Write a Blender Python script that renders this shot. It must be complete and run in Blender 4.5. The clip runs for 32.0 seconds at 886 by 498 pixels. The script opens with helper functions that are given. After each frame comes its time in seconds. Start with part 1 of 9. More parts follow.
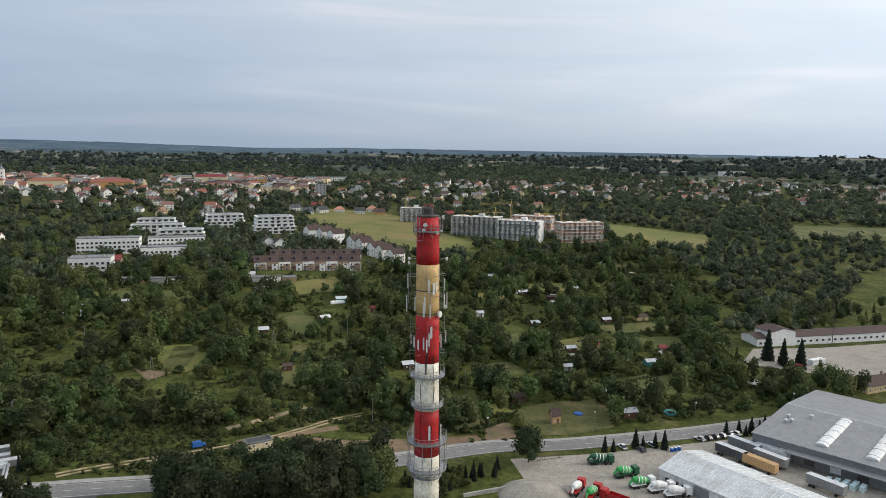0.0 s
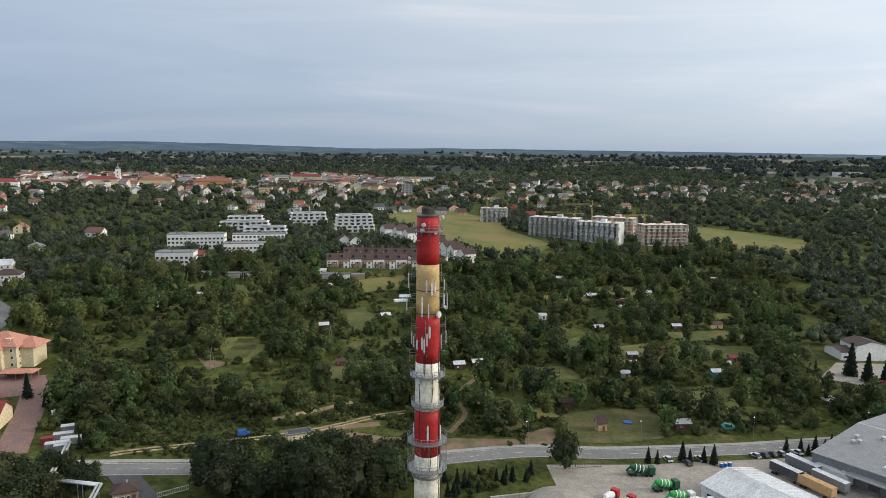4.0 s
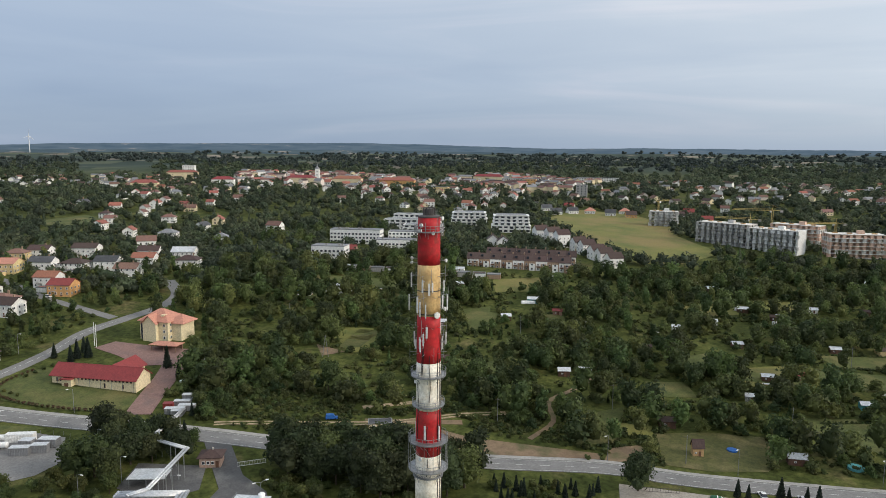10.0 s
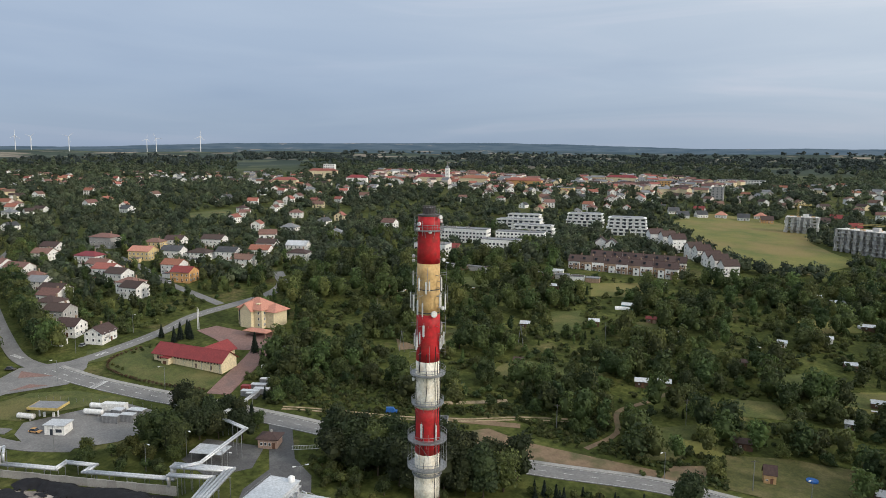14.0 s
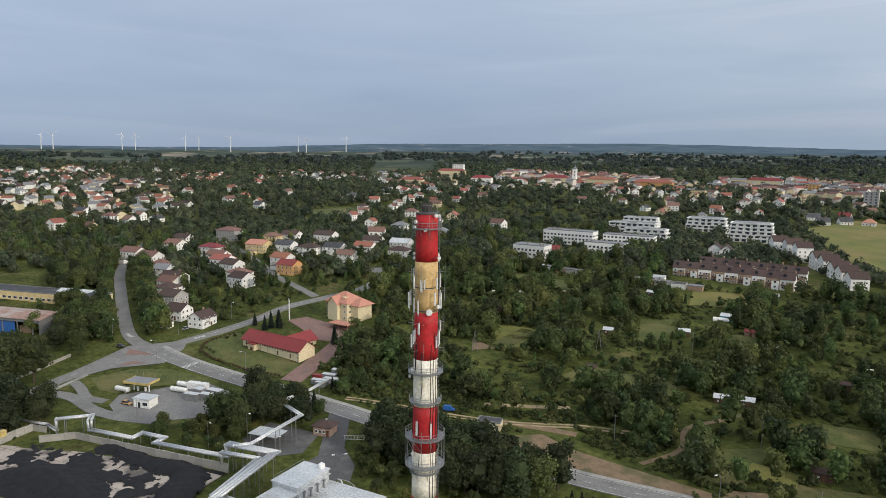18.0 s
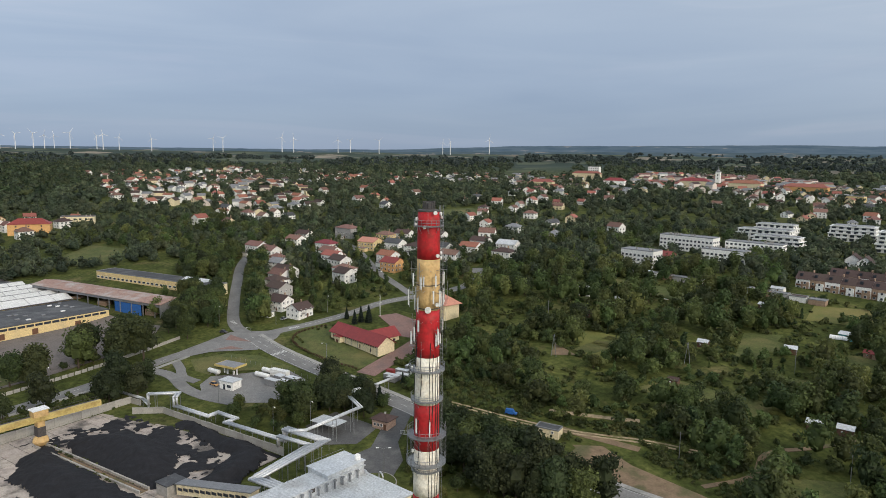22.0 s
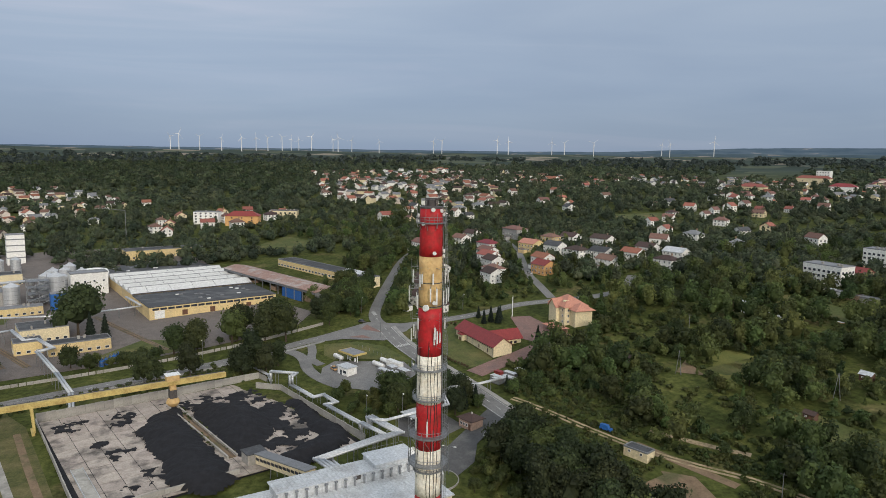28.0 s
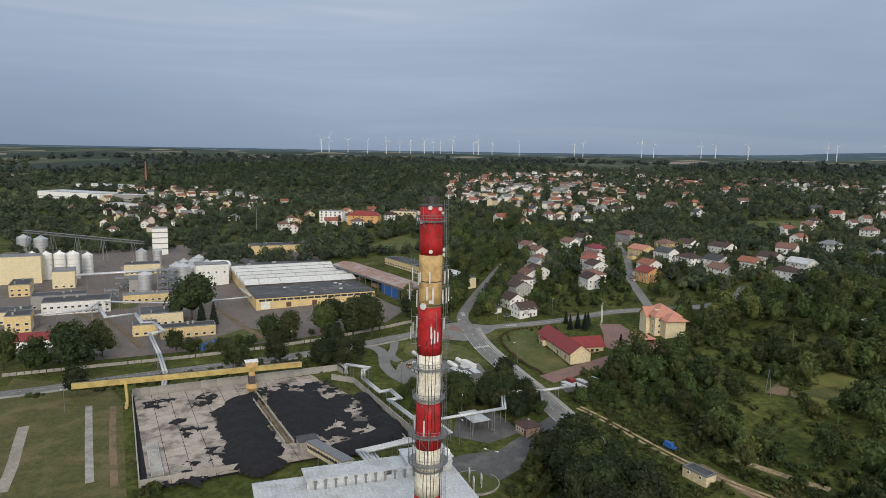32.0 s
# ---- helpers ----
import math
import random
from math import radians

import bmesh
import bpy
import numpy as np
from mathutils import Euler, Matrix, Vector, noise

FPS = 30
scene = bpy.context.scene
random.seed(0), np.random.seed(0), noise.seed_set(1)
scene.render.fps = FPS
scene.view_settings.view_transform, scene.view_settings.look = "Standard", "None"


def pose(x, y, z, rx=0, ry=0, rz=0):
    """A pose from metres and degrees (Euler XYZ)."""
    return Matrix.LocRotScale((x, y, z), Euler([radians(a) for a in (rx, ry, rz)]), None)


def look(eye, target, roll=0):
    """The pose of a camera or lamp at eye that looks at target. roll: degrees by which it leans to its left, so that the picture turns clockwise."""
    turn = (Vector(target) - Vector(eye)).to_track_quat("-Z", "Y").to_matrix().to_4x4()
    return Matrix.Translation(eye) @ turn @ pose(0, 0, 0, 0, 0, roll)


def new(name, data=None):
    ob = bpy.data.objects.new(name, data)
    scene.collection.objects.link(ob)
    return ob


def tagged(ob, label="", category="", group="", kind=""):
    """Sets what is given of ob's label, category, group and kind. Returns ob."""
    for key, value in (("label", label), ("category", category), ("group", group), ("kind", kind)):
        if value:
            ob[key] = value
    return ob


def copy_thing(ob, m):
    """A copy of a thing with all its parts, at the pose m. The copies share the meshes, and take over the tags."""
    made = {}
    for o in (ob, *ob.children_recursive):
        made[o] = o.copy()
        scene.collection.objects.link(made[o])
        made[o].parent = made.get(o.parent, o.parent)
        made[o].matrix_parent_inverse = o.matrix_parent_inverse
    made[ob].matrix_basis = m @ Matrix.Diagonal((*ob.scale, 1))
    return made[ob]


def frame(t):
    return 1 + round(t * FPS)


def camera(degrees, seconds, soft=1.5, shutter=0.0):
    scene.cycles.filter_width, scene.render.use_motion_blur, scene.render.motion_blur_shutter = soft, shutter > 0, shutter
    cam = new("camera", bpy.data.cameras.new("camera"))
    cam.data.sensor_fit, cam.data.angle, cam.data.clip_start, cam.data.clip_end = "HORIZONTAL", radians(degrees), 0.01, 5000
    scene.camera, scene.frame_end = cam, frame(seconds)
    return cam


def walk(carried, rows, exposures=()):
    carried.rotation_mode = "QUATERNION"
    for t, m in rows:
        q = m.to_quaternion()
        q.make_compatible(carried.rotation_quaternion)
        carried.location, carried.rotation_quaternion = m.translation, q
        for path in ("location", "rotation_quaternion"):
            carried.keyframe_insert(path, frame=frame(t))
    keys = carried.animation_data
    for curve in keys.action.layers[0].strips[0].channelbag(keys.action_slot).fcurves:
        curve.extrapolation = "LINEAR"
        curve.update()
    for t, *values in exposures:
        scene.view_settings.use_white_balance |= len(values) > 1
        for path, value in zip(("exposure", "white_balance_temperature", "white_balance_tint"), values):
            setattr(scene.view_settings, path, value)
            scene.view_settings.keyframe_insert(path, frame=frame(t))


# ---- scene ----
cam = camera(65.0, 32.0, soft=0.8)
# seconds, x, y, z, heading, pitch, lean
ROWS = [
    (0.0, 0.0, -140.0, 98.0, -1.252, -7.478, 0.479),
    (2.0, 9.27, -139.7, 97.95, 2.516, -7.484, 0.42),
    (4.5, 22.47, -138.16, 98.15, 8.01, -7.528, 0.402),
    (6.0, 31.43, -136.53, 98.3, 11.767, -7.523, 0.42),
    (8.0, 44.53, -133.04, 98.4, 17.237, -7.579, 0.409),
    (10.0, 57.94, -127.95, 98.45, 23.198, -7.596, 0.38),
    (12.0, 70.79, -121.37, 98.5, 29.092, -7.6, 0.45),
    (14.0, 82.89, -113.56, 98.44, 34.943, -7.693, 0.59),
    (16.5, 96.65, -102.17, 98.36, 42.182, -7.77, 0.70),
    (18.0, 104.33, -94.57, 98.28, 46.456, -7.761, 0.74),
    (20.0, 113.58, -83.1, 98.0, 52.538, -7.725, 0.74),
    (22.0, 121.22, -70.99, 97.6, 58.442, -7.72, 0.78),
    (24.0, 127.37, -58.24, 97.27, 64.38, -7.752, 0.83),
    (25.0, 129.95, -51.48, 97.17, 67.356, -7.765, 0.88),
    (27.5, 134.64, -34.07, 97.0, 74.764, -7.79, 0.92),
    (28.0, 135.33, -30.55, 96.94, 76.277, -7.775, 0.92),
    (30.0, 137.47, -16.51, 96.55, 82.131, -7.729, 0.91),
    (31.0, 137.95, -9.45, 96.42, 85.04, -7.715, 0.94),
    (32.0, 137.96, -2.44, 96.38, 88.001, -7.72, 1.02),
]
walk(cam, [(t, pose(x, y, z, 0, 0, yaw) @ pose(0, 0, 0, 90 + pitch) @ pose(0, 0, 0, 0, 0, roll))
           for t, x, y, z, yaw, pitch, roll in ROWS],
     exposures=[(0.0, -0.08), (12.0, -0.1), (22.0, -0.2), (32.0, -0.38)])

# ---- world and light ----
SUN_BEARING, SUN_UP = radians(-84), radians(24)
world = bpy.data.worlds.new("world")
scene.world = world
world.use_nodes = True
wt = world.node_tree
wt.nodes.clear()


def wn(kind, **kw):
    n = wt.nodes.new(kind)
    for k, v in kw.items():
        n.inputs[k].default_value = v
    return n


def ramp(tree, stops, interp="EASE"):
    r = tree.nodes.new("ShaderNodeValToRGB")
    r.color_ramp.interpolation = interp
    while len(r.color_ramp.elements) < len(stops):
        r.color_ramp.elements.new(0.5)
    for e, (p, c) in zip(r.color_ramp.elements, stops):
        e.position = p
        e.color = (*c, 1)
    return r


sky = wt.nodes.new("ShaderNodeTexSky")
sky.sky_type = "NISHITA"
sky.sun_disc = False
sky.sun_elevation = SUN_UP
sky.sun_rotation = -SUN_BEARING
sky.air_density, sky.dust_density, sky.ozone_density = 1.0, 0.4, 2.0
geo = wt.nodes.new("ShaderNodeTexCoord")
sep = wt.nodes.new("ShaderNodeSeparateXYZ")
wt.links.new(geo.outputs["Generated"], sep.inputs[0])
# cloud cover: grey-blue, paler towards the sun, streaked near the horizon
stretch = wt.nodes.new("ShaderNodeMapping")
stretch.inputs["Scale"].default_value = (1.0, 1.0, 5.5)
wt.links.new(geo.outputs["Generated"], stretch.inputs[0])
cloud = wn("ShaderNodeTexNoise", Scale=1.3, Detail=6.0, Roughness=0.5, Distortion=0.4)
wt.links.new(stretch.outputs[0], cloud.inputs["Vector"])
cover = ramp(wt, [(0.25, (0.455, 0.515, 0.595)), (0.55, (0.525, 0.58, 0.645)), (0.85, (0.64, 0.675, 0.71))])
wt.links.new(cloud.outputs["Fac"], cover.inputs[0])
sunward = wt.nodes.new("ShaderNodeVectorMath")
sunward.operation = "DOT_PRODUCT"
sunward.inputs[1].default_value = (-math.sin(SUN_BEARING), math.cos(SUN_BEARING), 0.25)
wt.links.new(geo.outputs["Generated"], sunward.inputs[0])
turned = wt.nodes.new("ShaderNodeMapRange")
turned.inputs["From Min"].default_value, turned.inputs["From Max"].default_value = -1.0, 1.0
wt.links.new(sunward.outputs["Value"], turned.inputs["Value"])
glow = ramp(wt, [(0.0, (0.60, 0.65, 0.73)), (0.08, (0.545, 0.59, 0.665)), (0.2, (0.55, 0.595, 0.665)), (0.4, (0.62, 0.65, 0.695)), (0.62, (0.78, 0.78, 0.78)), (0.85, (1.06, 1.04, 1.01)), (1.0, (1.25, 1.2, 1.13))], "LINEAR")
wt.links.new(turned.outputs[0], glow.inputs[0])
high = ramp(wt, [(0.0, (0.60, 0.66, 0.745)), (0.04, (0.70, 0.745, 0.80)), (0.10, (0.85, 0.88, 0.92)), (0.2, (0.98, 0.99, 1.0)), (0.42, (1.25, 1.21, 1.15)), (1.0, (1.45, 1.38, 1.28))], "LINEAR")
wt.links.new(sep.outputs["Z"], high.inputs[0])


def mul(a, b):
    m = wt.nodes.new("ShaderNodeVectorMath")
    m.operation = "MULTIPLY"
    wt.links.new(a, m.inputs[0])
    wt.links.new(b, m.inputs[1])
    return m.outputs[0]


shade = mul(mul(cover.outputs[0], glow.outputs[0]), high.outputs[0])
streak_map = wt.nodes.new("ShaderNodeMapping")
streak_map.inputs["Scale"].default_value = (1.3, 1.3, 13.0)
wt.links.new(geo.outputs["Generated"], streak_map.inputs[0])
streak = wn("ShaderNodeTexNoise", Scale=1.2, Detail=6.0, Roughness=0.5, Distortion=1.2)
wt.links.new(streak_map.outputs[0], streak.inputs["Vector"])
warm = ramp(wt, [(0.36, (0.935, 0.95, 0.97)), (0.54, (1.0, 1.0, 1.0)), (0.74, (1.17, 1.09, 1.06))], "LINEAR")
wt.links.new(streak.outputs["Fac"], warm.inputs[0])
shade = mul(shade, warm.outputs[0])
bg_sky, bg_cloud = wn("ShaderNodeBackground", Strength=0.05), wn("ShaderNodeBackground", Strength=1.85)
wt.links.new(sky.outputs[0], bg_sky.inputs[0])
wt.links.new(shade, bg_cloud.inputs[0])
both = wt.nodes.new("ShaderNodeMixShader")
both.inputs[0].default_value = 0.88
wt.links.new(bg_sky.outputs[0], both.inputs[1])
wt.links.new(bg_cloud.outputs[0], both.inputs[2])
wout = wt.nodes.new("ShaderNodeOutputWorld")
wt.links.new(both.outputs[0], wout.inputs[0])

sun = new("sun", bpy.data.lights.new("sun", "SUN"))
sun.data.energy, sun.data.angle, sun.data.color = 2.2, radians(14), (1.0, 0.89, 0.75)
sun.matrix_world = look((0, 0, 0), (math.sin(SUN_BEARING) * math.cos(SUN_UP), -math.cos(SUN_BEARING) * math.cos(SUN_UP), -math.sin(SUN_UP)))


# ---- materials ----
def material(name, colour, second=None, scale=1.0, rough=0.8, metal=0.0, bump=0.0, fine=8.0, spread=0.0, detail=5.0, stain=None, stain_scale=0.15, island=False, placed=False, grain=0.7):
    """Two noises in metres mix two colours; a third, wide one lays stains; pieces differ by their own random number."""
    m = bpy.data.materials.new(name)
    m.use_nodes = True
    nt = m.node_tree
    b = nt.nodes["Principled BSDF"]
    b.inputs["Roughness"].default_value = rough
    b.inputs["Metallic"].default_value = metal
    b.inputs["Specular IOR Level"].default_value = 0.3
    tc = nt.nodes.new("ShaderNodeTexCoord")
    where = nt.nodes.new("ShaderNodeNewGeometry").outputs["Position"] if placed else tc.outputs["Object"]
    second = second or tuple(c * 0.75 for c in colour)
    n1 = nt.nodes.new("ShaderNodeTexNoise")
    n1.inputs["Scale"].default_value = scale
    n1.inputs["Detail"].default_value = detail
    n1.inputs["Roughness"].default_value = 0.65
    nt.links.new(where, n1.inputs["Vector"])
    r = ramp(nt, [(0.3, second), (0.7, colour)], "LINEAR")
    nt.links.new(n1.outputs["Fac"], r.inputs[0])
    out = r.outputs[0]
    if stain:
        n2 = nt.nodes.new("ShaderNodeTexNoise")
        n2.inputs["Scale"].default_value = stain_scale
        n2.inputs["Detail"].default_value = 6
        n2.inputs["Roughness"].default_value = 0.6
        nt.links.new(where, n2.inputs["Vector"])
        r2 = ramp(nt, [(0.48, (0, 0, 0)), (0.64, (0.85, 0.85, 0.85))], "LINEAR")
        nt.links.new(n2.outputs["Fac"], r2.inputs[0])
        mx = nt.nodes.new("ShaderNodeMix")
        mx.data_type = "RGBA"
        mx.inputs["B"].default_value = (*stain, 1)
        nt.links.new(r2.outputs[0], mx.inputs["Factor"])
        nt.links.new(out, mx.inputs["A"])
        out = mx.outputs["Result"]
    if spread:
        src = nt.nodes.new("ShaderNodeNewGeometry" if island else "ShaderNodeObjectInfo").outputs["Random Per Island" if island else "Random"]
        mr = nt.nodes.new("ShaderNodeMapRange")
        mr.inputs["To Min"].default_value, mr.inputs["To Max"].default_value = 1 - spread, 1 + spread
        nt.links.new(src, mr.inputs["Value"])
        hs = nt.nodes.new("ShaderNodeHueSaturation")
        nt.links.new(mr.outputs[0], hs.inputs["Value"])
        mh = nt.nodes.new("ShaderNodeMapRange")
        mh.inputs["To Min"].default_value, mh.inputs["To Max"].default_value = 0.5 - spread * 0.06, 0.5 + spread * 0.06
        w = nt.nodes.new("ShaderNodeMath")
        w.operation = "FRACT"
        w2 = nt.nodes.new("ShaderNodeMath")
        w2.operation = "MULTIPLY"
        w2.inputs[1].default_value = 7.13
        nt.links.new(src, w2.inputs[0])
        nt.links.new(w2.outputs[0], w.inputs[0])
        nt.links.new(w.outputs[0], mh.inputs["Value"])
        nt.links.new(mh.outputs[0], hs.inputs["Hue"])
        nt.links.new(out, hs.inputs["Color"])
        out = hs.outputs[0]
    # fine grain, about half a metre
    gn = nt.nodes.new("ShaderNodeTexNoise")
    gn.inputs["Scale"].default_value, gn.inputs["Detail"].default_value = 1.6, 5.0
    nt.links.new(tc.outputs["Object"], gn.inputs["Vector"])
    gr = ramp(nt, [(0.3, (0.74, 0.74, 0.74)), (0.7, (1.24, 1.24, 1.24))], "LINEAR")
    nt.links.new(gn.outputs["Fac"], gr.inputs[0])
    gm = nt.nodes.new("ShaderNodeMix")
    gm.data_type, gm.blend_type = "RGBA", "MULTIPLY"
    gm.inputs["Factor"].default_value = grain
    nt.links.new(out, gm.inputs["A"])
    nt.links.new(gr.outputs[0], gm.inputs["B"])
    out = gm.outputs["Result"]
    nt.links.new(out, b.inputs["Base Color"])
    if bump:
        n3 = nt.nodes.new("ShaderNodeTexNoise")
        n3.inputs["Scale"].default_value = fine
        n3.inputs["Detail"].default_value = 4
        nt.links.new(tc.outputs["Object"], n3.inputs["Vector"])
        bp = nt.nodes.new("ShaderNodeBump")
        bp.inputs["Strength"].default_value = bump
        bp.inputs["Distance"].default_value = 0.1
        nt.links.new(n3.outputs["Fac"], bp.inputs["Height"])
        nt.links.new(bp.outputs[0], b.inputs["Normal"])
    return m


RED = material("red_paint", (0.52, 0.024, 0.03), (0.36, 0.015, 0.018), 0.7, 0.55, stain=(0.26, 0.03, 0.025), stain_scale=0.5, bump=0.15)
CREAM = material("cream_paint", (0.86, 0.82, 0.73), (0.78, 0.73, 0.62), 0.8, 0.6, stain=(0.66, 0.58, 0.45), stain_scale=0.5, bump=0.15)
OCHRE = material("weathered_ochre", (0.66, 0.47, 0.22), (0.52, 0.32, 0.13), 0.9, 0.65, stain=(0.40, 0.26, 0.12), stain_scale=0.4, bump=0.2)
STEEL = material("galvanised_steel", (0.34, 0.35, 0.36), (0.22, 0.23, 0.24), 2.0, 0.5, 0.6, spread=0.15)
DARKSTEEL = material("dark_steel", (0.08, 0.08, 0.085), (0.13, 0.11, 0.10), 2.0, 0.6, 0.4)
ANTENNA = material("antenna_white", (0.74, 0.74, 0.72), (0.62, 0.62, 0.60), 1.5, 0.45)
RUBBER = material("black_cable", (0.02, 0.02, 0.022), (0.035, 0.033, 0.03), 3.0, 0.6)
ASPHALT = material("asphalt", (0.225, 0.22, 0.215), (0.175, 0.172, 0.17), 0.35, 0.9, bump=0.2, stain=(0.15, 0.148, 0.146), stain_scale=0.08)
NEWASPHALT = material("dark_asphalt", (0.105, 0.104, 0.106), (0.08, 0.08, 0.082), 0.3, 0.85, bump=0.2, stain=(0.15, 0.147, 0.143), stain_scale=0.12)
YARDWAY = material("worn_yard_concrete", (0.19, 0.165, 0.15), (0.125, 0.108, 0.10), 0.2, 0.92, bump=0.2, stain=(0.15, 0.13, 0.12), stain_scale=0.05)
PAVING = material("pale_paving", (0.33, 0.32, 0.30), (0.25, 0.245, 0.235), 0.5, 0.9, stain=(0.20, 0.20, 0.19), stain_scale=0.1, spread=0.08)
REDPAVE = material("red_block_paving", (0.25, 0.155, 0.135), (0.20, 0.125, 0.11), 0.8, 0.9, stain=(0.17, 0.12, 0.11))
CONCRETE = material("concrete", (0.40, 0.38, 0.35), (0.30, 0.285, 0.26), 0.5, 0.9, stain=(0.22, 0.21, 0.19), stain_scale=0.2, spread=0.12, bump=0.2)
SLAB = material("coal_stained_slabs", (0.45, 0.39, 0.345), (0.33, 0.285, 0.25), 0.4, 0.9, stain=(0.075, 0.068, 0.064), stain_scale=0.11, spread=0.12, bump=0.2, placed=True)
COAL = material("coal", (0.020, 0.020, 0.024), (0.008, 0.008, 0.010), 0.6, 0.85, bump=0.9, fine=3.0)
PAINTLINE = material("road_paint", (0.70, 0.70, 0.68), (0.5, 0.5, 0.49), 1.5, 0.8)
SAND = material("sandy_track", (0.42, 0.33, 0.22), (0.27, 0.20, 0.125), 0.4, 0.95, stain=(0.13, 0.12, 0.055), stain_scale=0.25, bump=0.3)
DIRT = material("bare_earth", (0.235, 0.165, 0.105), (0.16, 0.112, 0.072), 0.3, 0.95, stain=(0.085, 0.09, 0.04), stain_scale=0.1, bump=0.3)
GRAVEL = material("pale_gravel", (0.36, 0.33, 0.285), (0.26, 0.235, 0.205), 0.4, 0.95, stain=(0.24, 0.22, 0.19), stain_scale=0.12, bump=0.3)
LAWN = material("mown_lawn", (0.096, 0.112, 0.032), (0.052, 0.066, 0.019), 0.35, 0.95, stain=(0.145, 0.130, 0.050), stain_scale=0.05, bump=0.4)
MEADOW = material("dry_meadow", (0.185, 0.170, 0.048), (0.095, 0.118, 0.030), 0.035, 0.95, stain=(0.21, 0.16, 0.062), stain_scale=0.02, bump=0.3)
ROUGHGRASS = material("rough_grass", (0.105, 0.104, 0.034), (0.052, 0.058, 0.019), 0.5, 0.95, stain=(0.15, 0.125, 0.058), stain_scale=0.09, bump=0.5)
YELLOWWALL = material("yellow_render", (0.72, 0.56, 0.29), (0.64, 0.49, 0.25), 0.4, 0.85, stain=(0.55, 0.43, 0.25), stain_scale=0.12, spread=0.06)
CREAMWALL = material("cream_render", (0.73, 0.63, 0.42), (0.66, 0.56, 0.37), 0.4, 0.85, spread=0.05)
WHITEWALL = material("white_render", (0.83, 0.82, 0.79), (0.75, 0.74, 0.71), 0.5, 0.85, spread=0.1)
GREYWALL = material("grey_render", (0.40, 0.39, 0.37), (0.32, 0.31, 0.30), 0.5, 0.9, spread=0.15)
DULLROOF = material("weathered_brown_red_tiles", (0.21, 0.115, 0.092), (0.155, 0.088, 0.072), 1.1, 0.78, spread=0.2, bump=0.4)
BROWNWALL = material("brown_render", (0.34, 0.24, 0.17), (0.28, 0.19, 0.13), 0.5, 0.9)
ROSEWALL = material("pale_rose_render", (0.74, 0.66, 0.60), (0.66, 0.56, 0.50), 0.5, 0.85, spread=0.1)
ORANGEWALL = material("orange_render", (0.62, 0.36, 0.15), (0.54, 0.31, 0.13), 0.5, 0.85, spread=0.1)
REDROOF = material("red_roof_sheet", (0.25, 0.040, 0.04), (0.19, 0.032, 0.033), 0.5, 0.55, spread=0.1, bump=0.15)
TILEROOF = material("clay_tiles", (0.33, 0.125, 0.088), (0.25, 0.095, 0.070), 1.2, 0.75, spread=0.2, bump=0.4)
SALMONROOF = material("salmon_tiles", (0.52, 0.25, 0.18), (0.44, 0.20, 0.145), 1.0, 0.75, bump=0.4)
BROWNROOF = material("brown_tiles", (0.078, 0.051, 0.044), (0.058, 0.037, 0.034), 1.0, 0.75, spread=0.2, bump=0.4)
DARKROOF = material("dark_felt_roof", (0.075, 0.078, 0.085), (0.052, 0.055, 0.06), 0.3, 0.85, stain=(0.12, 0.12, 0.125), stain_scale=0.1, spread=0.15)
GREYROOF = material("grey_sheet_roof", (0.25, 0.255, 0.265), (0.19, 0.195, 0.205), 0.3, 0.6, 0.2, spread=0.15)
PALEROOF = material("pale_metal_roof", (0.62, 0.64, 0.66), (0.50, 0.52, 0.54), 0.4, 0.5, 0.2, stain=(0.40, 0.40, 0.40), stain_scale=0.12, spread=0.06)
RUSTROOF = material("rusty_sheet_roof", (0.36, 0.24, 0.20), (0.26, 0.16, 0.135), 0.4, 0.75, stain=(0.40, 0.37, 0.35), stain_scale=0.09)
GLASS = material("window_glass", (0.05, 0.06, 0.075), (0.035, 0.04, 0.05), 0.5, 0.12)
DOORPAINT = material("brown_door", (0.16, 0.08, 0.05), None, 1.0, 0.6)
PIPE = material("silver_pipe_lagging", (0.62, 0.63, 0.64), (0.50, 0.51, 0.53), 1.0, 0.42, 0.5, spread=0.08)
CRANEYELLOW = material("crane_yellow", (0.58, 0.45, 0.17), (0.47, 0.36, 0.13), 0.6, 0.6, stain=(0.32, 0.22, 0.08), stain_scale=0.3)
WOODPALE = material("pale_timber", (0.52, 0.34, 0.17), (0.42, 0.26, 0.13), 1.0, 0.8)
WOODDARK = material("dark_timber", (0.13, 0.075, 0.05), (0.09, 0.055, 0.04), 1.0, 0.85, spread=0.3)
BARK = material("bark", (0.09, 0.07, 0.05), (0.055, 0.042, 0.03), 2.0, 0.95, bump=0.6)
BLUE = material("blue_paint", (0.03, 0.13, 0.40), None, 1.0, 0.5)
GREEN = material("green_paint", (0.05, 0.38, 0.10), None, 1.0, 0.5)
TEAL = material("teal_sheet", (0.10, 0.34, 0.36), None, 1.0, 0.6)
WHITEPAINT = material("white_paint", (0.78, 0.78, 0.77), (0.68, 0.68, 0.67), 0.8, 0.45, spread=0.05)
TURBINE = material("turbine_white", (0.80, 0.80, 0.80), None, 0.1, 0.5)
TYRE = material("tyre", (0.025, 0.025, 0.025), None, 1.0, 0.8)
CARPAINT = material("car_paint", (0.35, 0.36, 0.38), (0.32, 0.33, 0.35), 0.3, 0.3, 0.4, spread=0.6)


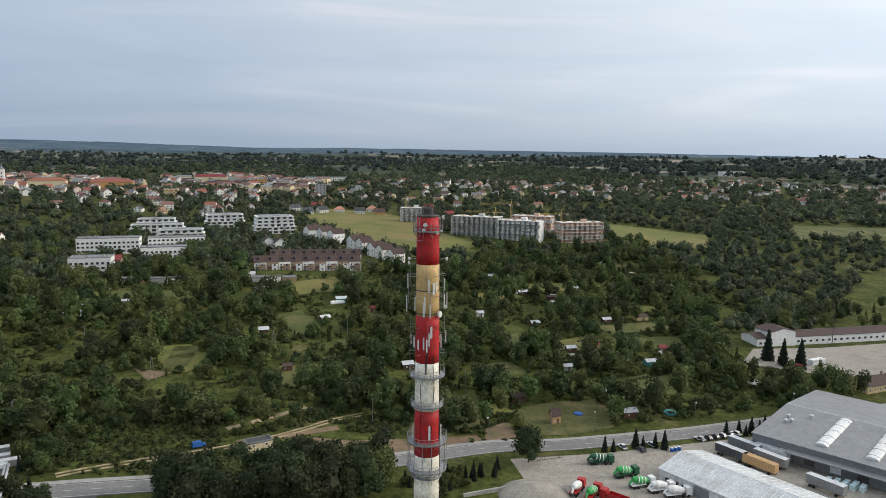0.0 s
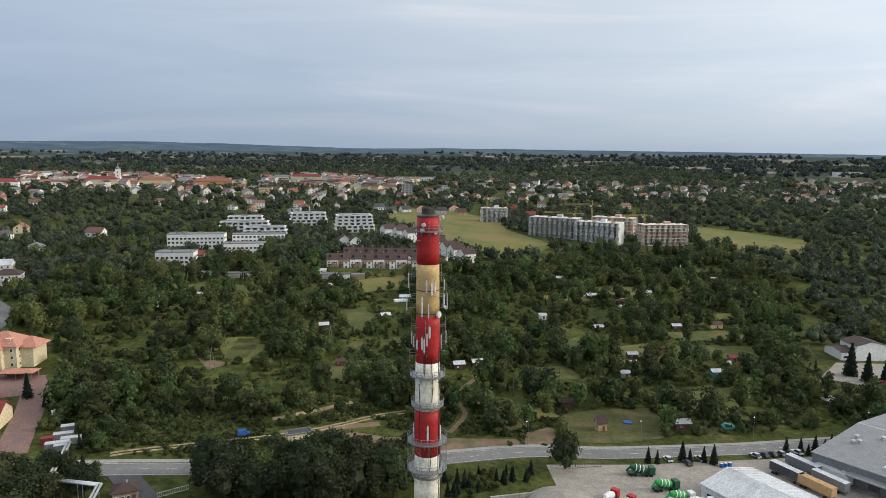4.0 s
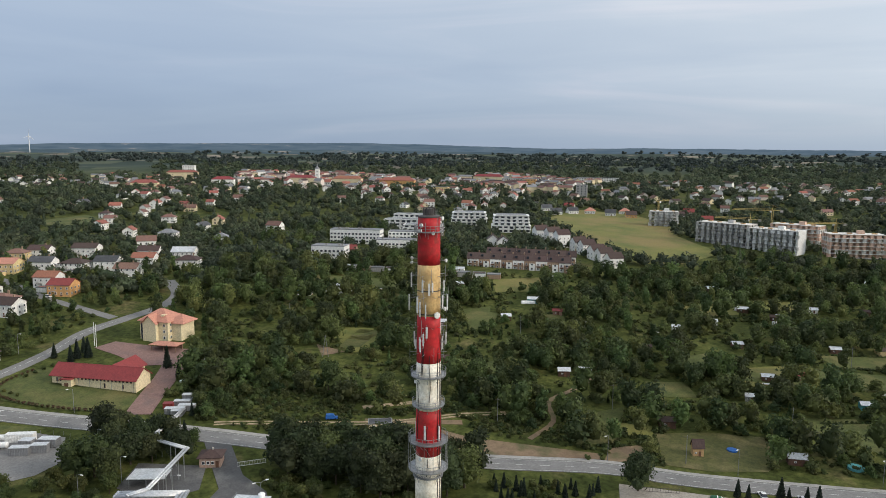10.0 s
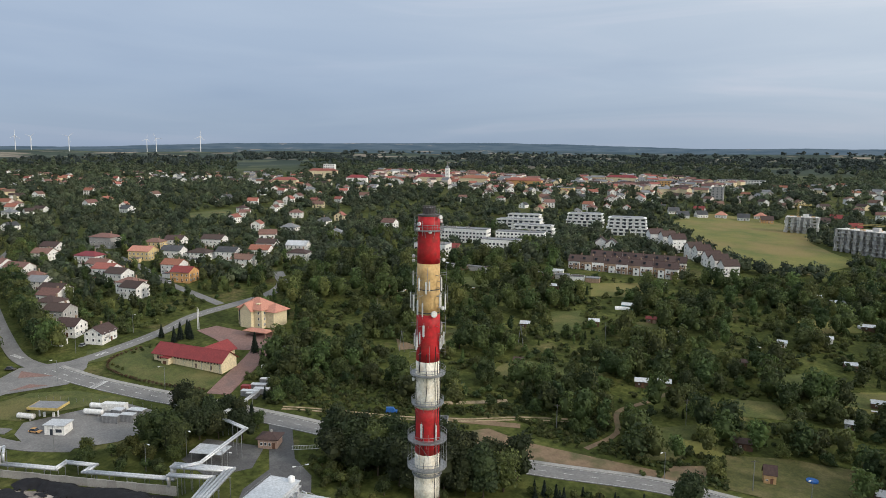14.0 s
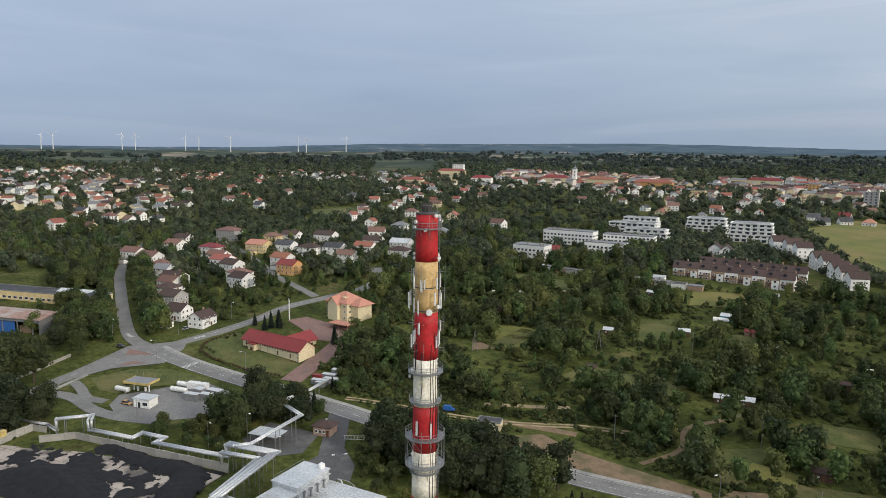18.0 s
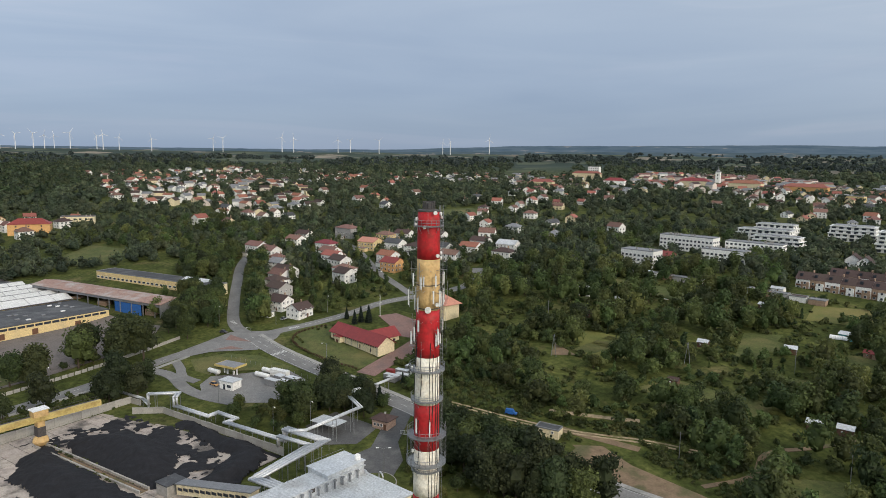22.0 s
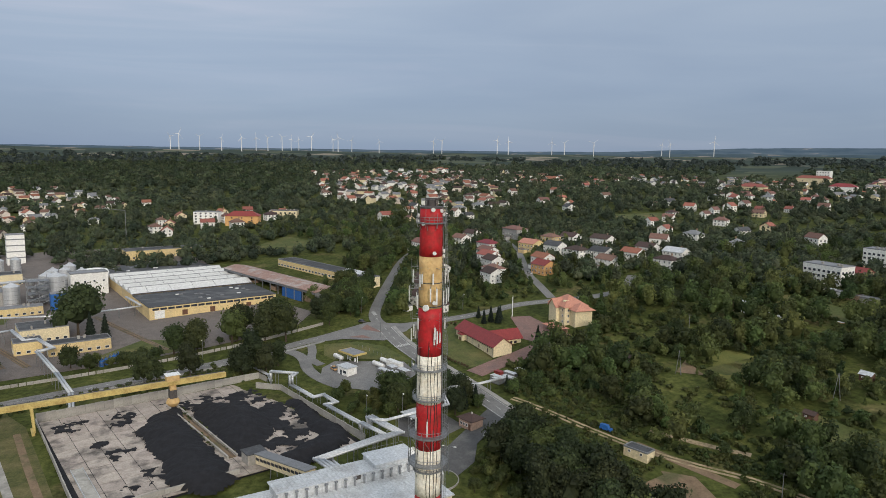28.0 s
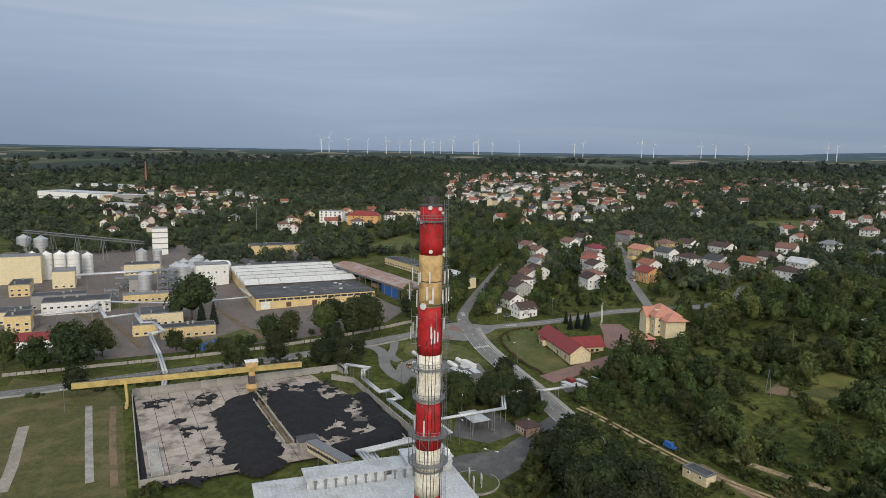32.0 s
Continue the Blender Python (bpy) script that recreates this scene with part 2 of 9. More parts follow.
def foliage(name, dark, light, scale=0.5, tuft=0.4, each=0.5, joined=False, hue=0.03):
    """Leaves whose tone varies by tuft, by patch and from plant to plant; joined masses carry a tone for each plant."""
    m = bpy.data.materials.new(name)
    m.use_nodes = True
    nt = m.node_tree
    b = nt.nodes["Principled BSDF"]
    b.inputs["Roughness"].default_value = 0.65
    b.inputs["Specular IOR Level"].default_value = 0.25
    ge = nt.nodes.new("ShaderNodeNewGeometry")
    if joined:
        own = nt.nodes.new("ShaderNodeAttribute")
        own.attribute_name = "tone"
        plant = own.outputs["Fac"]
    else:
        plant = nt.nodes.new("ShaderNodeObjectInfo").outputs["Random"]
    nz = nt.nodes.new("ShaderNodeTexNoise")
    nz.inputs["Scale"].default_value = scale
    nz.inputs["Detail"].default_value = 3.0
    nt.links.new(ge.outputs["Position"], nz.inputs["Vector"])

    def madd(x, k, plus, how="MULTIPLY_ADD"):
        n = nt.nodes.new("ShaderNodeMath")
        n.operation = how
        nt.links.new(x, n.inputs[0])
        n.inputs[1].default_value = k
        if isinstance(plus, float):
            n.inputs[2].default_value = plus
        else:
            nt.links.new(plus, n.inputs[2])
        return n.outputs[0]

    f = madd(nz.outputs["Fac"], 0.9, -0.15 - tuft / 2 - each / 2)
    f = madd(ge.outputs["Random Per Island"], tuft, f)
    f = madd(plant, each, f)
    mid = tuple(p * 0.6 + q * 0.4 for p, q in zip(dark, light))
    warm = (light[0] * 1.3, light[1] * 1.22, light[2] * 1.05)
    r = ramp(nt, [(0.0, dark), (0.42, mid), (0.8, light), (1.0, warm)], "LINEAR")
    nt.links.new(f, r.inputs[0])
    # some plants run bluer, some yellower
    spin = madd(madd(plant, 7.31, 0.0), 1.0, 0.0, "FRACT")
    hs = nt.nodes.new("ShaderNodeHueSaturation")
    nt.links.new(madd(spin, hue * 2, 0.5 - hue), hs.inputs["Hue"])
    hs.inputs["Saturation"].default_value = 0.9
    nt.links.new(r.outputs[0], hs.inputs["Color"])
    leafcol = hs.outputs[0]
    nt.links.new(leafcol, b.inputs["Base Color"])
    # leaves let some light through
    through_leaf, blend = nt.nodes.new("ShaderNodeBsdfTranslucent"), nt.nodes.new("ShaderNodeMixShader")
    nt.links.new(leafcol, through_leaf.inputs["Color"])
    blend.inputs[0].default_value = 0.36
    nt.links.new(b.outputs[0], blend.inputs[1])
    nt.links.new(through_leaf.outputs[0], blend.inputs[2])
    nt.links.new(blend.outputs[0], nt.nodes["Material Output"].inputs["Surface"])
    return m


LEAF = foliage("leaf_green", (0.034, 0.050, 0.016), (0.132, 0.172, 0.042))
LEAF_B = foliage("leaf_yellow_green", (0.040, 0.053, 0.014), (0.158, 0.178, 0.037))
LEAF_D = foliage("leaf_dark", (0.025, 0.036, 0.015), (0.090, 0.114, 0.037))
NEEDLE = foliage("needles", (0.013, 0.023, 0.016), (0.038, 0.058, 0.036))
WOODS = foliage("woodland", (0.036, 0.054, 0.018), (0.160, 0.206, 0.049), 0.16, 0.30, 0.62, True, 0.035)
SCRUB = foliage("scrub_leaf", (0.040, 0.054, 0.015), (0.128, 0.154, 0.038), 0.12, 0.3, 0.4, True, 0.03)
# the blue in these leaves paints distance haze over the hill woods
HILLWOODS = foliage("hazy_hill_woodland", (0.036, 0.052, 0.048), (0.084, 0.106, 0.092), 0.03, 0.3, 0.3, True)
LEAFWOOD = foliage("forest_leaf", (0.024, 0.038, 0.019), (0.090, 0.118, 0.045), 0.04, 0.34, 0.5, True, 0.03)
# bluer than the near woods: some distance haze is put into this colour
FARWOODS = foliage("hazy_far_woodland", (0.036, 0.052, 0.032), (0.140, 0.172, 0.082), 0.04, 0.34, 0.55, True, 0.03)


# ---- builders ----
class Mesh:
    """Gathers shaped pieces of one part into one mesh."""

    def __init__(self):
        self.v, self.f = [], []

    def add(self, verts, faces):
        o = len(self.v)
        self.v += [tuple(p) for p in verts]
        self.f += [tuple(i + o for i in q) for q in faces]
        return self

    def box(self, cx, cy, z0, sx, sy, sz, rz=0.0, taper=1.0):
        c, s = math.cos(rz), math.sin(rz)
        vs = []
        for z, k in ((z0, 1.0), (z0 + sz, taper)):
            for a, b in ((-1, -1), (1, -1), (1, 1), (-1, 1)):
                x, y = a * sx / 2 * k, b * sy / 2 * k
                vs.append((cx + c * x - s * y, cy + s * x + c * y, z))
        return self.add(vs, [(3, 2, 1, 0), (4, 5, 6, 7), (0, 1, 5, 4), (1, 2, 6, 5), (2, 3, 7, 6), (3, 0, 4, 7)])

    def tube(self, path, r, n=6, r2=None, closed=False):
        """A round rod along a path, tapering from r to r2."""
        path = [Vector(p) for p in path]
        r2 = r if r2 is None else r2
        L, vs, fs = len(path), [], []
        for i, p in enumerate(path):
            if closed:
                d = path[(i + 1) % L] - path[i - 1]
            else:
                d = path[min(i + 1, L - 1)] - path[max(i - 1, 0)]
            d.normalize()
            side = d.cross(Vector((0, 0, 1)))
            if side.length < 1e-3:
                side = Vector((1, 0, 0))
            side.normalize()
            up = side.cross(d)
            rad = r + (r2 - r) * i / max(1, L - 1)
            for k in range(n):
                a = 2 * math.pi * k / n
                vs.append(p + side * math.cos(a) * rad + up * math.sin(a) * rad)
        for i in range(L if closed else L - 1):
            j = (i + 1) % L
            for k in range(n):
                fs.append((i * n + k, i * n + (k + 1) % n, j * n + (k + 1) % n, j * n + k))
        if not closed:
            fs.append(tuple(range(n - 1, -1, -1)))
            fs.append(tuple((L - 1) * n + k for k in range(n)))
        return self.add(vs, fs)

    def lathe(self, rings, n=32, cx=0.0, cy=0.0, caps=True):
        """A body of revolution from (radius, height) rings."""
        vs, fs = [], []
        for r, z in rings:
            for k in range(n):
                a = 2 * math.pi * k / n
                vs.append((cx + r * math.cos(a), cy + r * math.sin(a), z))
        for i in range(len(rings) - 1):
            for k in range(n):
                fs.append((i * n + k, i * n + (k + 1) % n, (i + 1) * n + (k + 1) % n, (i + 1) * n + k))
        if caps:
            fs.append(tuple(range(n - 1, -1, -1)))
            fs.append(tuple((len(rings) - 1) * n + k for k in range(n)))
        return self.add(vs, fs)

    def ring(self, r, z, t, n=28, a0=0.0, a1=2 * math.pi, cx=0.0, cy=0.0):
        full = a1 - a0 > 6.28
        m = n if full else max(3, int(n * (a1 - a0) / 6.28)) + 1
        pts = [(cx + r * math.cos(a0 + (a1 - a0) * k / (m if full else m - 1)), cy + r * math.sin(a0 + (a1 - a0) * k / (m if full else m - 1)), z) for k in range(m)]
        return self.tube(pts, t, 4, closed=full)

    def slab(self, pts, z0, z1):
        n = len(pts)
        vs = [(x, y, z0) for x, y in pts] + [(x, y, z1) for x, y in pts]
        return self.add(vs, [tuple(range(n - 1, -1, -1)), tuple(range(n, 2 * n))] + [(k, (k + 1) % n, n + (k + 1) % n, n + k) for k in range(n)])

    def data(self, name, mat, smooth=False):
        me = bpy.data.meshes.new(name)
        me.from_pydata(self.v, [], self.f)
        me.materials.append(mat)
        if smooth:
            me.shade_smooth()
        me.update()
        return me


def part(name, mb, mat, parent=None, label="", smooth=False, at=None):
    """Links a gathered mesh (or ready mesh data) as one object under a thing or a part."""
    ob = new(name, mb.data(name, mat, smooth) if isinstance(mb, Mesh) else mb)
    if parent is not None:
        ob.parent = parent
    if at is not None:
        ob.matrix_basis = at
    return tagged(ob, label)


def thing(name, x, y, z=None, rz=0.0, label="", category="", group="", kind=""):
    e = new(name)
    e.matrix_basis = Matrix.Translation((x, y, ground_z(x, y) if z is None else z)) @ Matrix.Rotation(rz, 4, "Z")
    return tagged(e, label, category, group, kind)


# ---- the lie of the land ----
SLOPE_S = np.array([-9e3, 40, 75, 110, 155, 218, 300, 360, 600, 1000, 2000, 9000.0])
SLOPE_Z = np.array([0, 0, 0.7, 3.0, 8, 14, 21, 25.5, 34, 48, 54, 56.0])


def smooth01(u):
    u = np.clip(u, 0, 1)
    return u * u * (3 - 2 * u)


def ground_zs(x, y):
    """Height of the land: flat works in the valley, a slope up to the town, hills at the horizon."""
    x, y = np.asarray(x, float), np.asarray(y, float)
    s, d = -0.6 * x + 0.8 * y, np.hypot(x, y)
    p = sum(np.interp(s + o, SLOPE_S, SLOPE_Z) for o in (-24, -8, 8, 24)) / 4
    z = -2 - 2 * np.clip(x / 100, -1, 1) * (1 - smooth01((d - 300) / 300)) + p
    z = z + (95 - p) * smooth01((d - 1300) / 3300)
    ang = np.arctan2(-x, y)
    hilly = smooth01((1.05 - ang) / 0.35)
    ridge = 7 + 3 * np.sin(ang * 17) + hilly * (12 + 5 * np.sin(ang * 7 + 1.0))
    z = z + ridge * smooth01((d - 3400) / 1100)
    z = z - 3.6 * np.exp(-((x + 290) ** 2 + (y + 36) ** 2) / 1500.0)
    z = z + 5 * np.sin(x / 170 + 1) * np.sin(y / 140) * smooth01((d - 450) / 500)
    return z


def ground_z(x, y):
    return float(ground_zs(x, y))


def sheet(name, pts, mat, lift=0.1, step=8.0, label="", kind="structure", category=""):
    """A patch of ground cover, draped over the land, from a convex or plain outline."""
    bm = bmesh.new()
    bm.faces.new([bm.verts.new((x, y, 0)) for x, y in pts])
    bmesh.ops.triangulate(bm, faces=bm.faces[:])
    for _ in range(6):
        es = [e for e in bm.edges if e.calc_length() > step]
        if not es:
            break
        bmesh.ops.subdivide_edges(bm, edges=es, cuts=1)
        bmesh.ops.triangulate(bm, faces=[f for f in bm.faces if len(f.verts) > 3])
    for v in bm.verts:
        v.co.z = ground_z(v.co.x, v.co.y) + lift
    bmesh.ops.recalc_face_normals(bm, faces=bm.faces[:])
    if sum(f.normal.z for f in bm.faces) < 0:
        bmesh.ops.reverse_faces(bm, faces=bm.faces[:])
    me = bpy.data.meshes.new(name)
    bm.to_mesh(me)
    bm.free()
    me.materials.append(mat)
    return tagged(new(name, me), label, category, kind=kind)


def spline(pts, step=4.0):
    """A smooth line through plan points."""
    P = [np.array(p, float) for p in pts]
    P = [2 * P[0] - P[1]] + P + [2 * P[-1] - P[-2]]
    out = []
    for i in range(1, len(P) - 2):
        a, b, c, d = P[i - 1:i + 3]
        n = max(2, int(np.linalg.norm(c - b) / step))
        for k in range(n):
            t = k / n
            out.append(0.5 * (2 * b + (c - a) * t + (2 * a - 5 * b + 4 * c - d) * t * t + (3 * b - a - 3 * c + d) * t ** 3))
    out.append(P[-2])
    return np.array(out)


KEEP = []        # (points, half width): lines that trees keep clear of
ROOM = []        # (x, y, radius): plots that trees keep clear of


def strip(name, pts, width, mat, lift=0.16, label="", category="", keep=True, offset=0.0, thick=0.35, kind="structure"):
    """A road, path or kerb: a band along a line, draped over the land, with edges of its own."""
    c = spline(pts)
    d = np.gradient(c, axis=0)
    d /= np.linalg.norm(d, axis=1)[:, None]
    nrm = np.stack([-d[:, 1], d[:, 0]], 1)
    if keep:
        KEEP.append((c, width / 2 + 1.0))
    l, r = c + nrm * (offset + width / 2), c + nrm * (offset - width / 2)
    zl, zr = ground_zs(l[:, 0], l[:, 1]) + lift, ground_zs(r[:, 0], r[:, 1]) + lift
    n = len(c)
    v = [(*p, z) for p, z in zip(l, zl)] + [(*p, z) for p, z in zip(r, zr)] + [(*p, z - thick) for p, z in zip(l, zl)] + [(*p, z - thick) for p, z in zip(r, zr)]
    f = []
    for i in range(n - 1):
        f += [(i, n + i, n + i + 1, i + 1), (2 * n + i, i, i + 1, 2 * n + i + 1), (n + i, 3 * n + i, 3 * n + i + 1, n + i + 1)]
    ob = new(name, Mesh().add(v, f).data(name, mat))
    return tagged(ob, label, category, kind=kind)


# ---- ground ----
def make_ground():
    radii = list(np.arange(0, 640, 6.0)) + list(640 * 1.035 ** np.arange(1, 61))
    radii = [r for r in radii if r < 4850] + [4850.0]
    n = 360
    a = np.linspace(0, 2 * math.pi, n, endpoint=False)
    R, A = np.meshgrid(radii[1:], a, indexing="ij")
    X, Y = (R * np.cos(A)).ravel(), (R * np.sin(A)).ravel()
    X, Y = np.append(X, 0.0), np.append(Y, 0.0)
    V = np.stack([X, Y, ground_zs(X, Y)], 1)
    m, c = len(radii) - 1, len(X) - 1
    f = [(c, k, (k + 1) % n) for k in range(n)]
    for i in range(m - 1):
        f += [(i * n + k, (i + 1) * n + k, (i + 1) * n + (k + 1) % n, i * n + (k + 1) % n) for k in range(n)]
    me = bpy.data.meshes.new("ground")
    me.from_pydata(V.tolist(), [], f)
    me.shade_smooth()
    mat = bpy.data.materials.new("land")
    mat.use_nodes = True
    nt = mat.node_tree
    b = nt.nodes["Principled BSDF"]
    b.inputs["Roughness"].default_value = 0.95
    b.inputs["Specular IOR Level"].default_value = 0.1
    tc = nt.nodes.new("ShaderNodeTexCoord")

    def noise_ramp(scale, stops, detail=6.0):
        nz = nt.nodes.new("ShaderNodeTexNoise")
        nz.inputs["Scale"].default_value = scale
        nz.inputs["Detail"].default_value = detail
        nz.inputs["Roughness"].default_value = 0.65
        nt.links.new(tc.outputs["Object"], nz.inputs["Vector"])
        r = ramp(nt, stops, "LINEAR")
        nt.links.new(nz.outputs["Fac"], r.inputs[0])
        return r.outputs[0]

    grass = noise_ramp(0.06, [(0.3, (0.036, 0.046, 0.013)), (0.48, (0.060, 0.073, 0.020)), (0.62, (0.092, 0.102, 0.030)), (0.78, (0.150, 0.130, 0.055))])
    worn = noise_ramp(0.035, [(0.56, (0, 0, 0)), (0.7, (0.8, 0.8, 0.8))])
    fine = noise_ramp(0.45, [(0.32, (0.45, 0.5, 0.45)), (0.68, (1.45, 1.4, 1.4))])
    mx = nt.nodes.new("ShaderNodeMix")
    mx.data_type = "RGBA"
    mx.inputs["B"].default_value = (0.14, 0.115, 0.058, 1)
    nt.links.new(worn, mx.inputs["Factor"])
    nt.links.new(grass, mx.inputs["A"])
    ml = nt.nodes.new("ShaderNodeMix")
    ml.data_type, ml.blend_type = "RGBA", "MULTIPLY"
    ml.inputs["Factor"].default_value = 1.0
    nt.links.new(mx.outputs["Result"], ml.inputs["A"])
    nt.links.new(fine, ml.inputs["B"])
    # fields on the far hills: patches of stubble, grass and wood, haze-blue painted in
    vo = nt.nodes.new("ShaderNodeTexVoronoi")
    vo.inputs["Scale"].default_value = 0.0062
    mp = nt.nodes.new("ShaderNodeMapping")
    mp.inputs["Scale"].default_value = (1.0, 1.0, 0.0)
    nt.links.new(tc.outputs["Object"], mp.inputs[0])
    nt.links.new(mp.outputs[0], vo.inputs["Vector"])
    sp = nt.nodes.new("ShaderNodeSeparateColor")
    nt.links.new(vo.outputs["Color"], sp.inputs[0])
    fields = ramp(nt, [(0.0, (0.036, 0.052, 0.042)), (0.45, (0.048, 0.066, 0.050)), (0.74, (0.085, 0.098, 0.066)), (0.88, (0.16, 0.145, 0.118)), (0.95, (0.25, 0.215, 0.17))], "CONSTANT")
    nt.links.new(sp.outputs[0], fields.inputs[0])
    ln = nt.nodes.new("ShaderNodeVectorMath")
    ln.operation = "LENGTH"
    nt.links.new(mp.outputs[0], ln.inputs[0])
    far = nt.nodes.new("ShaderNodeMapRange")
    far.inputs["From Min"].default_value, far.inputs["From Max"].default_value = 1500, 2200
    nt.links.new(ln.outputs["Value"], far.inputs["Value"])
    fin = nt.nodes.new("ShaderNodeMix")
    fin.data_type = "RGBA"
    nt.links.new(far.outputs[0], fin.inputs["Factor"])
    nt.links.new(ml.outputs["Result"], fin.inputs["A"])
    nt.links.new(fields.outputs[0], fin.inputs["B"])
    nt.links.new(fin.outputs["Result"], b.inputs["Base Color"])
    me.materials.append(mat)
    return tagged(new("ground", me), "rough grassland and fields rising to wooded hills", "ground", kind="structure")


make_ground()


# ---- the far hills, a plain backdrop behind everything ----
def make_backdrop(radius_, lift, low, high, field, share, seed, label):
    """A ring of hazy ridges: bearing from north to west, height of the crest."""
    bear = np.array([-60, -34, -16, -4, 6, 14, 20, 25, 31, 44, 50, 56, 62, 70, 94, 104, 112, 140])
    crest = np.array([108, 116, 142, 152, 160, 155, 168, 180, 186, 172, 168, 152, 130, 122, 118, 116, 114, 110.0])
    n = 900
    v, f = [], []
    for k in range(n + 1):
        b = -60 + 200 * k / n
        a = radians(b)
        top = 98 + (np.interp(b, bear, crest) - 98) * lift + 3.5 * noise.noise(Vector((b * 0.35, seed, 0))) + 1.6 * noise.noise(Vector((b * 1.7, seed, 3))) + 0.7 * noise.noise(Vector((b * 6, seed, 5)))
        x, y = -radius_ * math.sin(a), radius_ * math.cos(a)
        v += [(x, y, 40), (x, y, top)]
        if k:
            f.append((2 * k - 2, 2 * k - 1, 2 * k + 1, 2 * k))
    # haze is painted as blue-grey emission; the ridges glow evenly and take no light
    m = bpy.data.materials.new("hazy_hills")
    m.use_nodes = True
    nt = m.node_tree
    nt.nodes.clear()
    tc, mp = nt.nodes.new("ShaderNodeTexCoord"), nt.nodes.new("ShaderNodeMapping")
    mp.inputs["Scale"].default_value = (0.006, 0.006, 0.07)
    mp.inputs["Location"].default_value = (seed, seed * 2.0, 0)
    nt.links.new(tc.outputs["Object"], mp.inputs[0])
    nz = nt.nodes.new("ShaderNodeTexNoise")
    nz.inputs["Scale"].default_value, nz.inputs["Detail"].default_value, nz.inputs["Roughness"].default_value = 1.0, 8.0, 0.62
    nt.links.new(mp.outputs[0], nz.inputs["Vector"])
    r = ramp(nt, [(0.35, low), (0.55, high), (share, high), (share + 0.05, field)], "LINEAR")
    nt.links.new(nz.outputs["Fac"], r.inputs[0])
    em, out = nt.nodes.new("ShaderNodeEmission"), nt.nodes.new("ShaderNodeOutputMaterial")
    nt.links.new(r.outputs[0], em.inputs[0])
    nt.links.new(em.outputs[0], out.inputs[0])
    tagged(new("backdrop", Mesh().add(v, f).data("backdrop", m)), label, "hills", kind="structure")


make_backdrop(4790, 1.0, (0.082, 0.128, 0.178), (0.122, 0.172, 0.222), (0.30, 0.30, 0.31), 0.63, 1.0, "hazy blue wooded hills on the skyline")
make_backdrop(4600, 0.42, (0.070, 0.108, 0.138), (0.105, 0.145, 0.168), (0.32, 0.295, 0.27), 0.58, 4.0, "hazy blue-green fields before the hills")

# roads
MAIN = [(-213, 24), (-190, 27), (-161, 34), (-130, 43), (-103, 50), (-60, 61), (-14, 76), (22, 90), (49, 94), (95, 106), (146, 121), (195, 134), (330, 172), (620, 262)]
TOWNWARD = [(-213, 24), (-214, 52), (-218, 78), (-226, 102), (-226, 126), (-226, 150), (-236, 172), (-262, 192)]
UPHILL = [(-213, 24), (-236, 22), (-272, 31), (-320, 46), (-368, 62), (-412, 84), (-470, 120)]
WORKSROAD = [(-213, 24), (-209, -10), (-190, -50), (-156, -120), (-131, -165), (-96, -250), (-60, -340)]
GATEROAD = [(-101, 49), (-86, 36), (-70, 22), (-56, 8), (-36, -2)]
ESTATE = [(-232, 124), (-262, 128), (-292, 132), (-330, 142), (-370, 152), (-420, 160)]
strip("road", MAIN, 7.4, ASPHALT, 0.20, "worn grey asphalt main road", "road")
strip("road", TOWNWARD, 7.0, ASPHALT, 0.21, "worn grey asphalt side road towards the houses", "road")
strip("road", UPHILL, 6.4, ASPHALT, 0.22, "grey asphalt road climbing between trees", "road")
strip("road", WORKSROAD, 7.2, ASPHALT, 0.19, "grey asphalt road past the works", "road")
strip("road", GATEROAD, 8.0, NEWASPHALT, 0.18, "asphalt drive to the plant gate", "road")
strip("road", ESTATE, 5.0, ASPHALT, 0.18, "narrow asphalt street between houses", "road")
strip("pavement", MAIN, 2.0, PAVING, 0.30, "pale paving along the road", "pavement", offset=4.9)
strip("pavement", WORKSROAD[1:], 1.8, PAVING, 0.30, "pale paving along the works road", "pavement", offset=5.2)
strip("path", [(-110, 58), (-106, 60.5), (-89, 69.5), (-76, 76), (-58, 86.5), (-45, 97), (-34, 107), (-20, 116)], 0.9, SAND, 0.14, "pale sandy wheel rut of the farm track", "path", offset=0.95)
strip("path", [(-110, 58), (-106, 60.5), (-89, 69.5), (-76, 76), (-58, 86.5), (-45, 97), (-34, 107), (-20, 116)], 0.9, SAND, 0.15, "pale sandy wheel rut of the farm track", "path", offset=-0.95)
strip("path", [(-6, 100), (-2, 118), (-8, 134), (-2, 150), (4, 168)], 2.0, DIRT, 0.12, "trodden earth path in the gardens", "path")

# ---- the chimney ----
def radius(z):
    return 2.98 - (z + 2) * 0.0083


